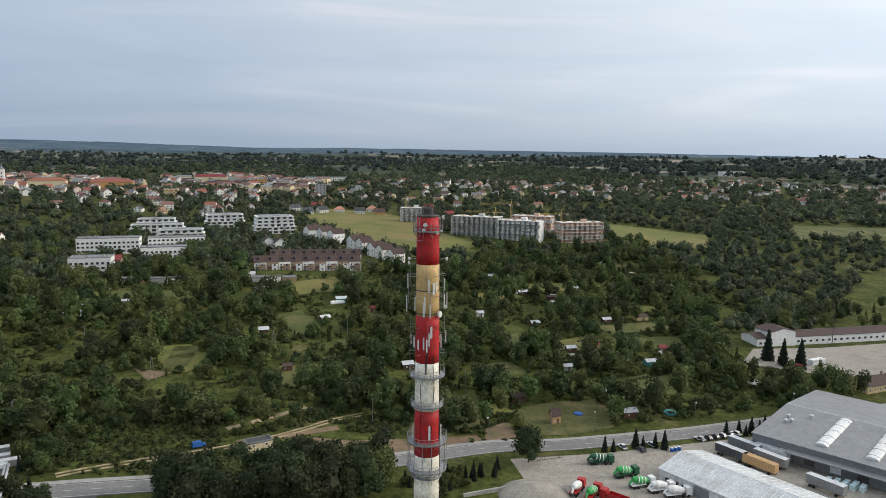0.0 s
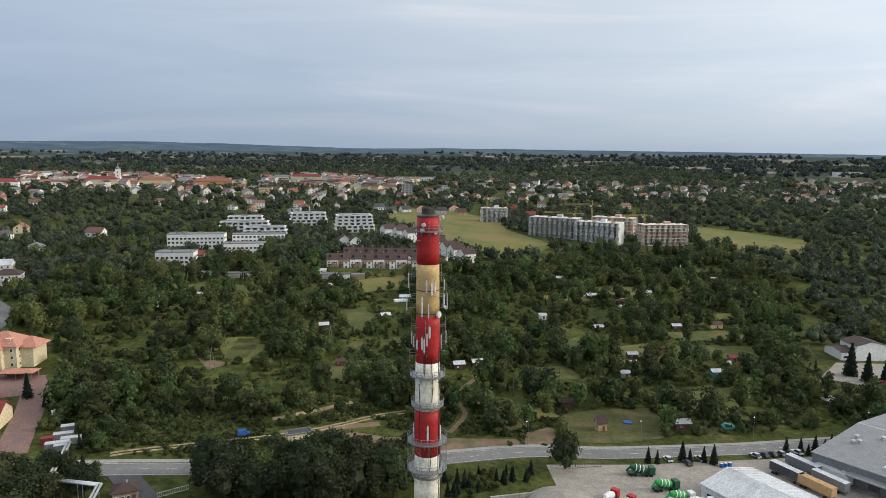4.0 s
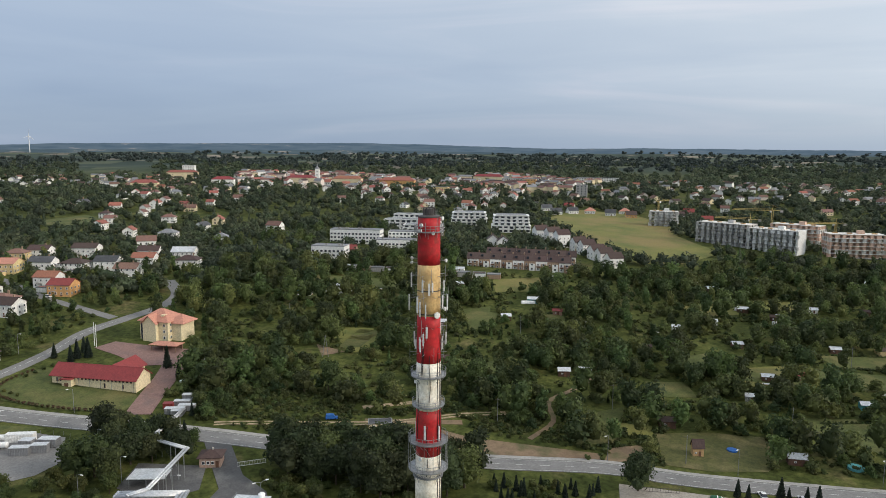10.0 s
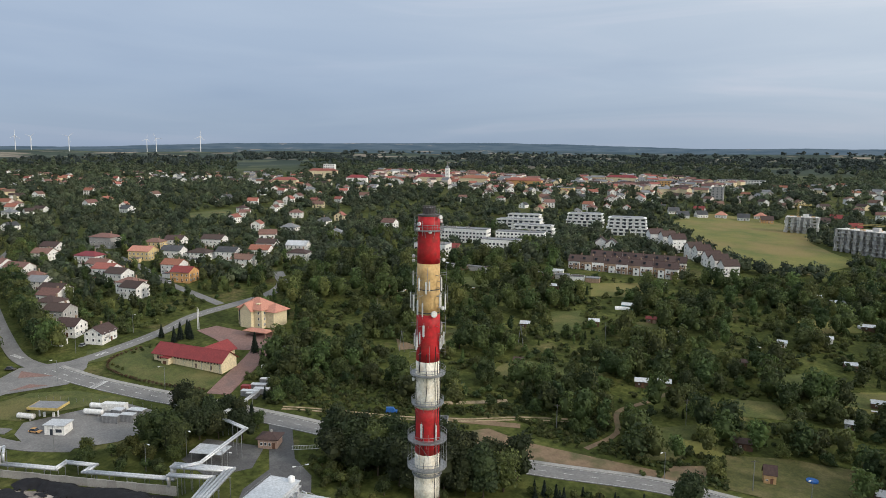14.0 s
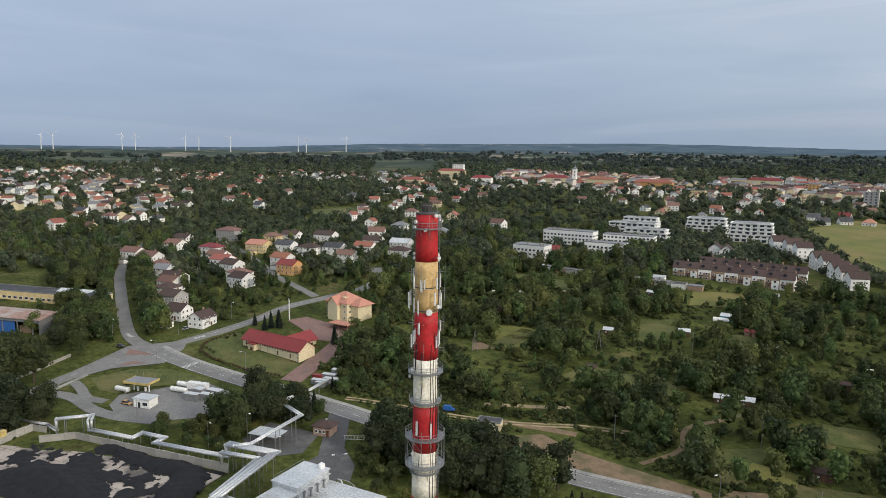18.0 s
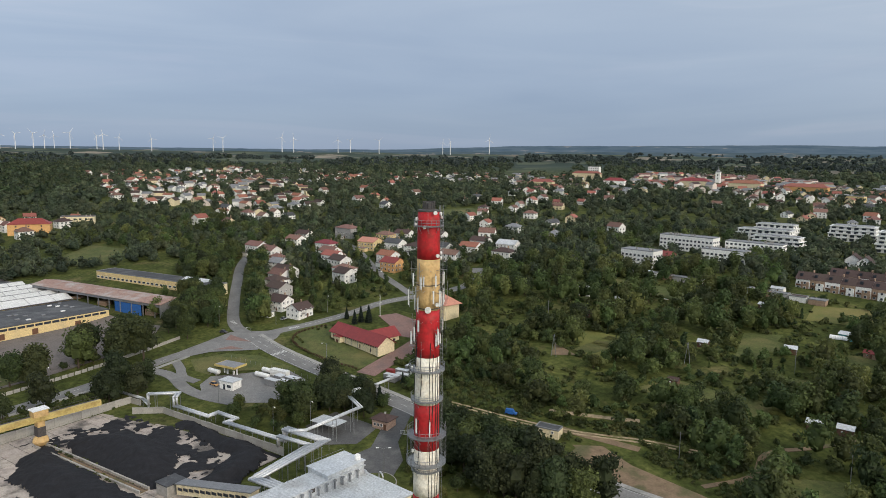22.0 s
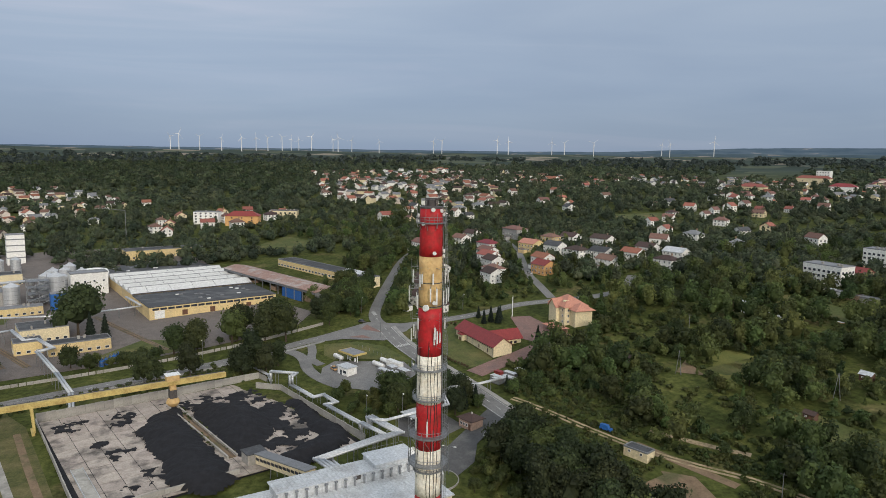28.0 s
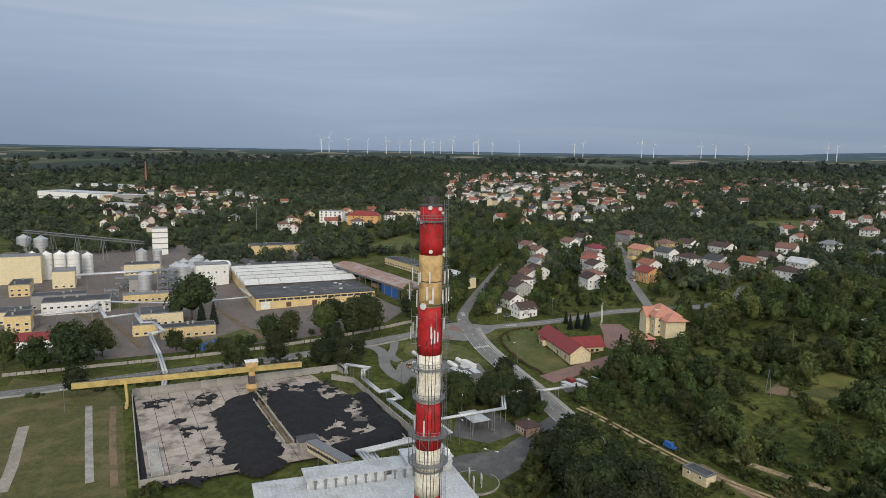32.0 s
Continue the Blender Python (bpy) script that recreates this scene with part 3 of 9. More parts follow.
def make_chimney():
    ch = thing("factory_chimney", 0, 0, -2.6, 0, "tall red and cream banded factory chimney hung with aerials", "chimney")
    lift = Matrix.Translation((0, 0, 2.6))

    def put(name, mb, mat, parent=ch, label="", smooth=False):
        return part(name, mb, mat, parent, label, smooth, lift if parent is ch else None)

    edges = [86.4, 76.6, 66.1, 56.2, 46.1, 36.2, 26.0, 16.0, 6.0, -2.6]
    for i, (t, b) in enumerate(zip(edges, edges[1:])):
        mat = OCHRE if i == 1 else (RED if i % 2 == 0 else CREAM)
        rings = [(radius(b + (t - b) * k / 4), b + (t - b) * k / 4) for k in range(5)]
        put("shaft_band", Mesh().lathe(rings, 48), mat, label=("red" if mat is RED else "stained ochre" if mat is OCHRE else "streaked cream") + " painted shaft band", smooth=False).data.shade_smooth()
    rim = put("crown", Mesh().lathe([(2.30, 86.2), (2.32, 86.5), (1.95, 86.5), (1.35, 86.7)], 40), DARKSTEEL, label="sooty steel crown")
    cage = Mesh()
    for k in range(12):
        a = k * math.pi / 6
        cage.box(1.25 * math.cos(a), 1.25 * math.sin(a), 86.6, 0.10, 0.22, 1.6, a)
    cage.ring(1.25, 88.15, 0.07)
    cage.lathe([(0.95, 86.3), (0.95, 87.9), (0.8, 87.95)], 20)
    put("flue_tip", cage, DARKSTEEL, label="dark flue tip in a ring of fins")
    for z in (80.9, 71.3, 66.5):
        put("hoop", Mesh().lathe([(radius(z) + 0.05, z - 0.11), (radius(z) + 0.05, z + 0.11)], 40, caps=False), DARKSTEEL if z < 80 else RED)

    def platform(z, reach, rails=1.15, a0=0.0, a1=2 * math.pi, posts=18):
        r0, r1 = radius(z) + 0.04, radius(z) + reach
        n = max(6, int(40 * (a1 - a0) / 6.28))
        full = a1 - a0 > 6.2
        vs, fs = [], []
        for k in range(n + 1):
            a = a0 + (a1 - a0) * k / n
            for r, zz in ((r0, z), (r1, z), (r1, z - 0.16), (r0, z - 0.16)):
                vs.append((r * math.cos(a), r * math.sin(a), zz))
        for k in range(n):
            for j in range(4):
                fs.append((k * 4 + j, k * 4 + (j + 1) % 4, k * 4 + 4 + (j + 1) % 4, k * 4 + 4 + j))
        p = put("platform", Mesh().add(vs, fs), STEEL, label="galvanised walkway round the shaft")
        rail = Mesh()
        for h in (rails, rails * 0.55, 0.1):
            rail.ring(r1, z + h, 0.045, 36, a0, a1)
        cnt = max(4, int(posts * (a1 - a0) / 6.28))
        for k in range(cnt + (0 if full else 1)):
            a = a0 + (a1 - a0) * k / cnt
            rail.tube([(r1 * math.cos(a), r1 * math.sin(a), z), (r1 * math.cos(a), r1 * math.sin(a), z + rails)], 0.045, 4)
        put("railing", rail, STEEL, p)
        for k in range(cnt):
            a = a0 + (a1 - a0) * (k + 0.5) / cnt
            if k % 2 == 0:
                put("bracket", Mesh().tube([(r1 * math.cos(a), r1 * math.sin(a), z - 0.15), (radius(z) * math.cos(a), radius(z) * math.sin(a), z - 1.5)], 0.05, 4), STEEL, p)
        return p

    platform(83.4, 0.75)
    platform(53.4, 1.15, 1.3)
    platform(47.0, 0.8, 1.1)
    platform(39.2, 1.5, 1.4, posts=22)
    platform(33.2, 1.5, 1.4, posts=22)
    platform(31.6, 0.5, 0.6)
    for k in range(14):
        a = k * 2 * math.pi / 14
        r = radius(36) + 1.5
        put("strut", Mesh().tube([(r * math.cos(a), r * math.sin(a), 33.2), (r * math.cos(a), r * math.sin(a), 41.4 if k % 3 == 0 else 39.2)], 0.055, 4), STEEL)
        if k % 2:
            b = a + 0.45
            put("brace", Mesh().tube([(r * math.cos(a), r * math.sin(a), 39.1), (radius(36) * math.cos(b), radius(36) * math.sin(b), 36.0)], 0.04, 4), STEEL)
    # ladder with safety cage on the north side
    la = radians(86)
    ex, ey = Vector((math.cos(la), math.sin(la), 0)), Vector((-math.sin(la), math.cos(la), 0))
    lad = Mesh()
    for sgn in (-0.25, 0.25):
        lad.tube([ex * (radius(z) + 0.25) + ey * sgn + Vector((0, 0, z)) for z in (0, 30, 60, 87.4)], 0.04, 4)
    for z in np.arange(1, 87, 0.45):
        lad.tube([ex * (radius(z) + 0.25) + ey * -0.25 + Vector((0, 0, z)), ex * (radius(z) + 0.25) + ey * 0.25 + Vector((0, 0, z))], 0.02, 3)
    put("ladder", lad, STEEL, label="steel ladder")
    hoops = Mesh()
    for z in np.arange(3, 87.5, 0.95):
        c = ex * (radius(z) + 0.65) + Vector((0, 0, z))
        hoops.tube([c + ex * 0.42 * math.sin(q) + ey * 0.42 * math.cos(q) for q in np.linspace(-0.6, math.pi + 0.6, 8)], 0.025, 3)
    for q in (0.2, math.pi / 2, math.pi - 0.2):
        hoops.tube([ex * (radius(z) + 0.65) + Vector((0, 0, z)) + ex * 0.42 * math.sin(q) + ey * 0.42 * math.cos(q) for z in (3, 30, 60, 87.5)], 0.025, 3)
    put("ladder_cage", hoops, STEEL, label="hooped safety cage")

    # aerials: bearing from +x, height of the middle, length, reach from the shaft, width
    panels = [(-64, 71.8, 2.4, 0.35, 0.42), (-50, 72.2, 1.9, 0.4, 0.3), (-106, 67.6, 3.0, 0.4, 0.32), (-79, 67.3, 2.8, 0.4, 0.26), (-74, 62.9, 2.3, 0.35, 0.4),
              (-158, 60.5, 2.2, 0.5, 0.28), (-130, 60.2, 1.9, 0.45, 0.3), (-106, 60.6, 2.4, 0.4, 0.28), (3, 61.4, 2.5, 1.35, 0.28), (176, 60.9, 2.3, 0.95, 0.26),
              (-4, 72.4, 2.2, 1.1, 0.28), (6, 68.9, 3.2, 1.6, 0.3), (-12, 69.2, 2.6, 1.1, 0.28), (178, 73.0, 3.0, 1.7, 0.28), (186, 68.4, 3.2, 1.9, 0.3),
              (84, 72.4, 2.4, 1.2, 0.4), (66, 72.2, 2.2, 0.7, 0.3), (60, 68.2, 2.8, 0.45, 0.3), (74, 68.4, 3.0, 0.9, 0.3), (86, 68.6, 2.9, 1.3, 0.36),
              (64, 62.8, 2.2, 0.7, 0.4), (6, 60.0, 2.3, 0.4, 0.28), (18, 60.3, 2.6, 0.45, 0.3), (32, 60.2, 2.0, 0.45, 0.28), (-84, 61.5, 2.4, 1.0, 0.28),
              (-92, 60.4, 2.6, 1.4, 0.3), (-98, 68.9, 3.2, 1.9, 0.3), (-86, 72.6, 2.6, 1.3, 0.3), (-80, 41.6, 3.0, 0.25, 0.4), (178, 41.0, 3.2, 0.3, 0.26),
              (-18, 41.2, 3.2, 0.4, 0.26), (120, 71.6, 2.6, 1.0, 0.3), (140, 67.8, 2.8, 1.0, 0.3), (128, 61.2, 2.4, 1.0, 0.3)]
    for a, z, h, reach, w in panels:
        a = radians(a)
        d = Vector((math.cos(a), math.sin(a), 0))
        r = radius(z)
        o = d * (r + reach)
        mast = Mesh().tube([d * (r + reach - 0.2) + Vector((0, 0, z - h / 2 - 0.5)), d * (r + reach - 0.2) + Vector((0, 0, z + h / 2 + 0.4))], 0.05, 5)
        for dz in (-h * 0.3, h * 0.3):
            mast.tube([d * (r - 0.05) + Vector((0, 0, z + dz)), d * (r + reach - 0.2) + Vector((0, 0, z + dz))], 0.045, 4)
        m = put("aerial_mount", mast, STEEL)
        box = Mesh().box(o.x, o.y, z - h / 2, 0.16, w, h, a)
        box.box(o.x, o.y, z - h / 2 - 0.05, 0.12, w * 0.8, 0.06, a)
        part("panel_aerial", box, ANTENNA, m, "white panel aerial")
    dishes = [(-102, 84.7, 0.42, 0.3), (-106, 83.6, 0.42, 0.45), (-48, 83.2, 0.36, 0.4), (-6, 86.1, 0.42, 0.8), (180, 77.6, 0.36, 1.5), (180, 76.7, 0.36, 1.5),
              (-2, 77.6, 0.38, 1.5), (0, 67.6, 0.4, 1.2), (76, 77.6, 0.4, 0.3), (74, 76.6, 0.36, 0.3), (-30, 66.4, 0.66, 0.3), (40, 85.8, 0.4, 0.25),
              (-96, 35.9, 0.38, 0.5), (-114, 52.5, 0.36, 0.9), (55, 85.0, 0.3, 0.4), (-100, 54.0, 0.3, 0.9)]
    for a, z, rr, reach in dishes:
        a = radians(a)
        r = radius(z) + reach
        turn = Matrix.Translation((r * math.cos(a), r * math.sin(a), z)) @ Matrix.Rotation(a, 4, "Z") @ Matrix.Rotation(math.pi / 2, 4, "Y")
        arm = put("dish_arm", Mesh().tube([(radius(z) * math.cos(a), radius(z) * math.sin(a), z), (r * math.cos(a), r * math.sin(a), z)], 0.06, 5), STEEL)
        part("dish", Mesh().lathe([(rr * 0.3, -0.3), (rr * 0.9, -0.12), (rr, 0), (rr, rr * 0.5), (rr * 0.9, rr * 0.56), (0.02, rr * 0.62)], 18), ANTENNA, arm, "white microwave dish", at=turn)
    # tubular frames that carry the outer aerials
    for z, r1 in ((74.4, 1.5), (70.2, 1.6), (63.8, 1.3), (58.2, 1.4)):
        fr = Mesh()
        for k in range(10):
            a = k * 2 * math.pi / 10 + z
            fr.tube([((radius(z)) * math.cos(a), radius(z) * math.sin(a), z), ((radius(z) + r1) * math.cos(a), (radius(z) + r1) * math.sin(a), z)], 0.045, 4)
            if k % 3 == 0:
                fr.tube([((radius(z) + r1) * math.cos(a), (radius(z) + r1) * math.sin(a), z - 1.8), ((radius(z) + r1) * math.cos(a), (radius(z) + r1) * math.sin(a), z + 1.8)], 0.045, 4)
        put("aerial_frame", fr, STEEL)
    # feeder cables
    for a, top, bot in ((-18, 59.5, -2), (-4, 57.0, -2), (12, 60.0, -2), (26, 56.2, -2), (64, 68.0, -2), (-92, 59.5, 54), (-96, 59.0, 54), (-120, 52, 40), (-70, 43, 32), (150, 66, 0), (-60, 58, 48)):
        a = radians(a)
        pts = []
        for k in range(13):
            z = top + (bot - top) * k / 12
            aa = a + 0.05 * math.sin(z * 0.7 + a * 9)
            pts.append(((radius(z) + 0.09) * math.cos(aa), (radius(z) + 0.09) * math.sin(aa), z))
        put("feeder_cable", Mesh().tube(pts, 0.07, 5), RUBBER)
    # corner spikes and the frame round the top walkway
    sp = Mesh()
    for k in range(8):
        a = k * math.pi / 4 + 0.2
        r = radius(83) + 0.75
        sp.tube([(r * math.cos(a), r * math.sin(a), 82.4), (r * math.cos(a), r * math.sin(a), 86.3 if k % 2 else 85.4)], 0.04, 4)
    sp.ring(radius(83) + 0.9, 81.6, 0.045, 24, radians(150), radians(250))
    put("lightning_rods", sp, STEEL)


make_chimney()


# ---- trees ----
def crown_data(name, mat, size, height, base, lumps, leaves, leaf, seed, cone=False, plain=False):
    """A crown of leaf tufts over several lobes, with an inner mass that closes the gaps behind."""
    rng = np.random.default_rng(seed)
    V, F = [], []
    if cone:
        k = rng.random(leaves) ** 0.65
        z = base + (height - base) * (1 - k)
        rad = size * (0.06 + 0.94 * k) * (0.7 + 0.3 * rng.random(leaves)) * (0.85 + 0.15 * np.sin(z * 5))
        a = rng.random(leaves) * 2 * math.pi
        P = np.stack([rad * np.cos(a), rad * np.sin(a), z], 1)
        N = np.stack([np.cos(a), np.sin(a), 0.2 + 0 * a], 1)
        cores = [((0, 0, base + (height - base) * q), size * (1 - q) * 0.62 + 0.1, (height - base) * 0.22) for q in ((0.3,) if plain else (0.12, 0.4, 0.68))]
    else:
        cores, P, N = [], [], []
        mid = (base + height) / 2
        for i in range(lumps):
            a = rng.random() * 2 * math.pi
            q = (i + 0.5) / lumps
            h = base + (height - base) * (0.22 + 0.62 * rng.random())
            off = size * (0.25 + 0.38 * rng.random()) * (1.0 if h < mid else 0.75)
            r = size * (0.36 + 0.22 * rng.random())
            cores.append(((off * math.cos(a), off * math.sin(a), h), r * 0.68, min(r, (height - base) * 0.33) * 0.68))
            m = leaves // lumps
            d = rng.normal(size=(m, 3))
            d /= np.linalg.norm(d, axis=1)[:, None]
            d[:, 2] = np.where(d[:, 2] < -0.35, -d[:, 2], d[:, 2])
            rr = r * (0.66 + 0.5 * rng.random((m, 1)))
            P.append(np.array(cores[-1][0]) + d * rr * np.array([1, 1, min(1, (height - base) * 0.33 / r)]))
            N.append(d)
        if plain:
            cores = [(c, r * 0.92, q * 0.92) for c, r, q in cores[:3 if leaves > 100 else 0]]
        cores.append(((0, 0, mid), size * (0.52 if plain else 0.5), (height - base) * (0.31 if plain else 0.36)))
        P, N = np.concatenate(P), np.concatenate(N)
    for (cx, cy, cz), r, rz in cores:
        o = len(V)
        for i in range(5):
            ph = math.pi * (i + 0.001) / 4
            for j in range(6):
                th = 2 * math.pi * j / 6
                w = 0.85 + 0.3 * rng.random()
                V.append((cx + r * w * math.sin(ph) * math.cos(th), cy + r * w * math.sin(ph) * math.sin(th), cz + rz * w * math.cos(ph)))
        for i in range(4):
            for j in range(6):
                F.append((o + i * 6 + j, o + i * 6 + 6 + j, o + i * 6 + 6 + (j + 1) % 6, o + i * 6 + (j + 1) % 6))
    for p, n in zip(P, N):
        n = n + rng.normal(size=3) * 0.55
        n /= np.linalg.norm(n)
        t = np.cross(n, rng.normal(size=3))
        t /= np.linalg.norm(t)
        b = np.cross(n, t)
        s = leaf * (0.6 + 0.8 * rng.random())
        o = len(V)
        if plain:
            V += [tuple(p + t * s * 0.6), tuple(p - t * s * 0.45 + b * s * 0.5), tuple(p - t * s * 0.4 - b * s * 0.5)]
            F.append((o, o + 1, o + 2))
            continue
        V += [tuple(p + t * s * 0.5), tuple(p + b * s * 0.42 + n * s * 0.12), tuple(p - t * s * 0.5), tuple(p - b * s * 0.42 + n * s * 0.1)]
        F.append((o, o + 1, o + 2, o + 3))
    me = bpy.data.meshes.new(name)
    me.from_pydata(V, [], F)
    me.materials.append(mat)
    return me


def trunk_data(height, r, seed, limbs=4):
    rng = random.Random(seed)
    mb = Mesh().tube([(0, 0, -0.6), (0.05, 0.03, height * 0.35), (0.1 * rng.uniform(-1, 1), 0.1 * rng.uniform(-1, 1), height * 0.8)], r, 7, r * 0.35)
    for k in range(limbs):
        a, z = rng.uniform(0, 6.28), height * rng.uniform(0.3, 0.55)
        l = height * rng.uniform(0.22, 0.38)
        mb.tube([(0, 0, z), (l * 0.5 * math.cos(a), l * 0.5 * math.sin(a), z + l * 0.45), (l * math.cos(a), l * math.sin(a), z + l * 0.7)], r * 0.4, 5, r * 0.12)
    return mb.data("trunk", BARK)


# kind: crown material, crown radius, height, lowest leaves, lobes, tufts, tuft size, cone
KINDS = {
    "ash": (LEAF, 5.0, 12.0, 1.6, 16, 1500, 0.72, False), "lime": (LEAF_D, 5.0, 13.5, 1.2, 16, 1500, 0.72, False),
    "maple": (LEAF, 5.6, 11.5, 1.5, 17, 1600, 0.75, False), "fruit": (LEAF_B, 3.0, 5.4, 0.6, 10, 800, 0.5, False),
    "plum": (LEAF, 2.7, 4.8, 0.5, 9, 700, 0.46, False), "bush": (LEAF_B, 2.0, 2.6, 0.1, 5, 420, 0.45, False),
    "walnut": (LEAF_D, 6.2, 12.5, 1.6, 18, 1700, 0.78, False), "spruce": (NEEDLE, 2.3, 9.5, 0.3, 0, 1000, 0.6, True),
    "thuja": (NEEDLE, 1.1, 4.6, 0.1, 0, 420, 0.4, True), "birch": (LEAF_B, 3.2, 11.0, 2.0, 9, 1000, 0.65, False),
}
DATA = {}
for i_, (k_, (mat_, sz_, h_, b_, lo_, n_, lf_, co_)) in enumerate(KINDS.items()):
    for v_ in range(2):
        DATA[k_, v_] = (crown_data("crown", mat_, sz_, h_, b_, lo_, n_, lf_, 31 * i_ + v_, co_), trunk_data(h_ * (0.9 if co_ else 0.75), 0.05 * h_ ** 0.75 + 0.05, 17 * i_ + v_, 0 if co_ else 4))
TREE_LABEL = {"ash": "broad leafy ash tree with mid-green crown", "lime": "dense dark green lime tree", "maple": "wide round maple tree in full leaf", "fruit": "small yellow-green garden fruit tree",
              "plum": "low bushy plum tree in a garden", "bush": "round green garden bush", "walnut": "large dark walnut tree with a spreading crown", "spruce": "dark pointed spruce tree",
              "thuja": "narrow dark thuja bush", "birch": "tall light green birch tree"}
tree_count = [0]


def tree(kind, x, y, size=1.0, turn=None, tall=1.0):
    tree_count[0] += 1
    rng = random.Random(tree_count[0] * 7919)
    z = ground_z(x, y)
    e = thing("bush" if kind in ("bush", "thuja") else kind + "_tree", x, y, z, rng.uniform(0, 6.28) if turn is None else turn, TREE_LABEL[kind], "bush" if kind in ("bush", "thuja") else "tree", "trees and bushes")
    crown, trunk = DATA[kind, rng.randrange(2)]
    s = Matrix.Diagonal((size, size, size * tall, 1))
    part("crown", crown, None, e, at=s)
    part("trunk", trunk, None, e, at=s)
    return e


def template(size, height, base, lumps, leaves, leaf, seed, cone=False):
    me = crown_data("t", LEAF, size, height, base, lumps, leaves, leaf, seed, cone, True)
    V = np.array([v.co[:] for v in me.vertices])
    F = [np.array([tuple(p.vertices) for p in me.polygons if len(p.vertices) == k]).reshape(-1, k) for k in (4, 3)]
    bpy.data.meshes.remove(me)
    return V, F


def woods(name, spots, templates, mat, label, category="woods"):
    """Many crowns joined into one mass. spots: x, y, size, which template."""
    rng = np.random.default_rng(len(spots))
    Vs, Fs, tones, o = [], [], [], 0
    z = ground_zs([p[0] for p in spots], [p[1] for p in spots])
    for (x, y, s, k), g in zip(spots, z):
        V, F = templates[k % len(templates)]
        a = rng.random() * 6.28
        c, sn = math.cos(a), math.sin(a)
        W = np.stack([(V[:, 0] * c - V[:, 1] * sn) * s + x, (V[:, 0] * sn + V[:, 1] * c) * s + y, V[:, 2] * s * (0.85 + 0.35 * rng.random()) + g - 0.2], 1)
        Vs.append(W)
        tones.append(np.full(len(V), rng.random()))
        Fs.append((F[0] + o, F[1] + o))
        o += len(V)
    V = np.concatenate(Vs)
    F4, F3 = np.concatenate([f[0] for f in Fs]), np.concatenate([f[1] for f in Fs])
    me = bpy.data.meshes.new(name)
    me.vertices.add(len(V))
    me.vertices.foreach_set("co", V.ravel())
    me.loops.add(F4.size + F3.size)
    me.loops.foreach_set("vertex_index", np.concatenate([F4.ravel(), F3.ravel()]).astype(np.int32))
    me.polygons.add(len(F4) + len(F3))
    me.polygons.foreach_set("loop_start", np.concatenate([np.arange(0, F4.size, 4), F4.size + np.arange(0, F3.size, 3)]).astype(np.int32))
    me.update(calc_edges=True)
    me.materials.append(mat)
    me.attributes.new("tone", "FLOAT", "POINT").data.foreach_set("value", np.concatenate(tones).astype(np.float32))
    return tagged(new(name, me), label, category, kind="stuff")


def inside(x, y, poly):
    c = False
    for (x0, y0), (x1, y1) in zip(poly, poly[1:] + poly[:1]):
        if (y0 > y) != (y1 > y) and x < (x1 - x0) * (y - y0) / (y1 - y0) + x0:
            c = not c
    return c


def clear(x, y, r=2.0):
    """Whether a tree at x, y keeps off the roads, plots and yards."""
    for c, w in KEEP:
        if ((c[:, 0] - x) ** 2 + (c[:, 1] - y) ** 2).min() < (w + r) ** 2:
            return False
    for px, py, pr in ROOM:
        if (px - x) ** 2 + (py - y) ** 2 < (pr + r) ** 2:
            return False
    return not any(inside(x, y, p) for p in OPEN)


OPEN = []


# ---- building kit ----
def two_slot(mb, name, mats, slot):
    """Mesh data with several materials; slot gives each face its material."""
    me = bpy.data.meshes.new(name)
    me.from_pydata(mb.v, [], mb.f)
    for m in mats:
        me.materials.append(m)
    me.polygons.foreach_set("material_index", slot)
    me.update()
    return me


WINDOWS = {}


def window_data(w, h, frame_mat=None):
    key = (round(w, 2), round(h, 2), frame_mat or WHITEPAINT)
    if key not in WINDOWS:
        x, i = w / 2, 0.1
        v = [(-x, -0.12, 0), (x, -0.12, 0), (x, -0.12, h), (-x, -0.12, h), (-x + i, -0.12, i), (x - i, -0.12, i), (x - i, -0.12, h - i), (-x + i, -0.12, h - i)]
        v += [(p[0], -0.03, p[2]) for p in v[4:8]] + [(p[0], 0.06, p[2]) for p in v[:4]]
        f = [(0, 1, 5, 4), (1, 2, 6, 5), (2, 3, 7, 6), (3, 0, 4, 7), (4, 5, 9, 8), (5, 6, 10, 9), (6, 7, 11, 10), (7, 4, 8, 11), (8, 9, 10, 11), (12, 13, 1, 0), (13, 14, 2, 1), (14, 15, 3, 2), (15, 12, 0, 3)]
        mb, slot = Mesh().add(v, f), [0] * 8 + [1] + [0] * 4
        WINDOWS[key] = two_slot(mb, "window", [key[2], GLASS], slot)
    return WINDOWS[key]


def window_rows(e, L, W, floors, first, rise, every, w=1.1, h=1.3, sides="fblr", frame_mat=None):
    """Windows as parts in rows: f front (-y), b back, l and r the ends."""
    me = window_data(w, h, frame_mat)
    for s in sides:
        run, away = (L, W / 2) if s in "fb" else (W, L / 2)
        turn = {"f": 0.0, "b": math.pi, "l": -math.pi / 2, "r": math.pi / 2}[s]
        n = max(1, int(run / every))
        for k in range(n):
            u = (k + 0.5) / n * run - run / 2
            for i in range(floors):
                part("window", me, None, e, at=Matrix.Rotation(turn, 4, "Z") @ Matrix.Translation((u, -away - 0.02, first + i * rise)))


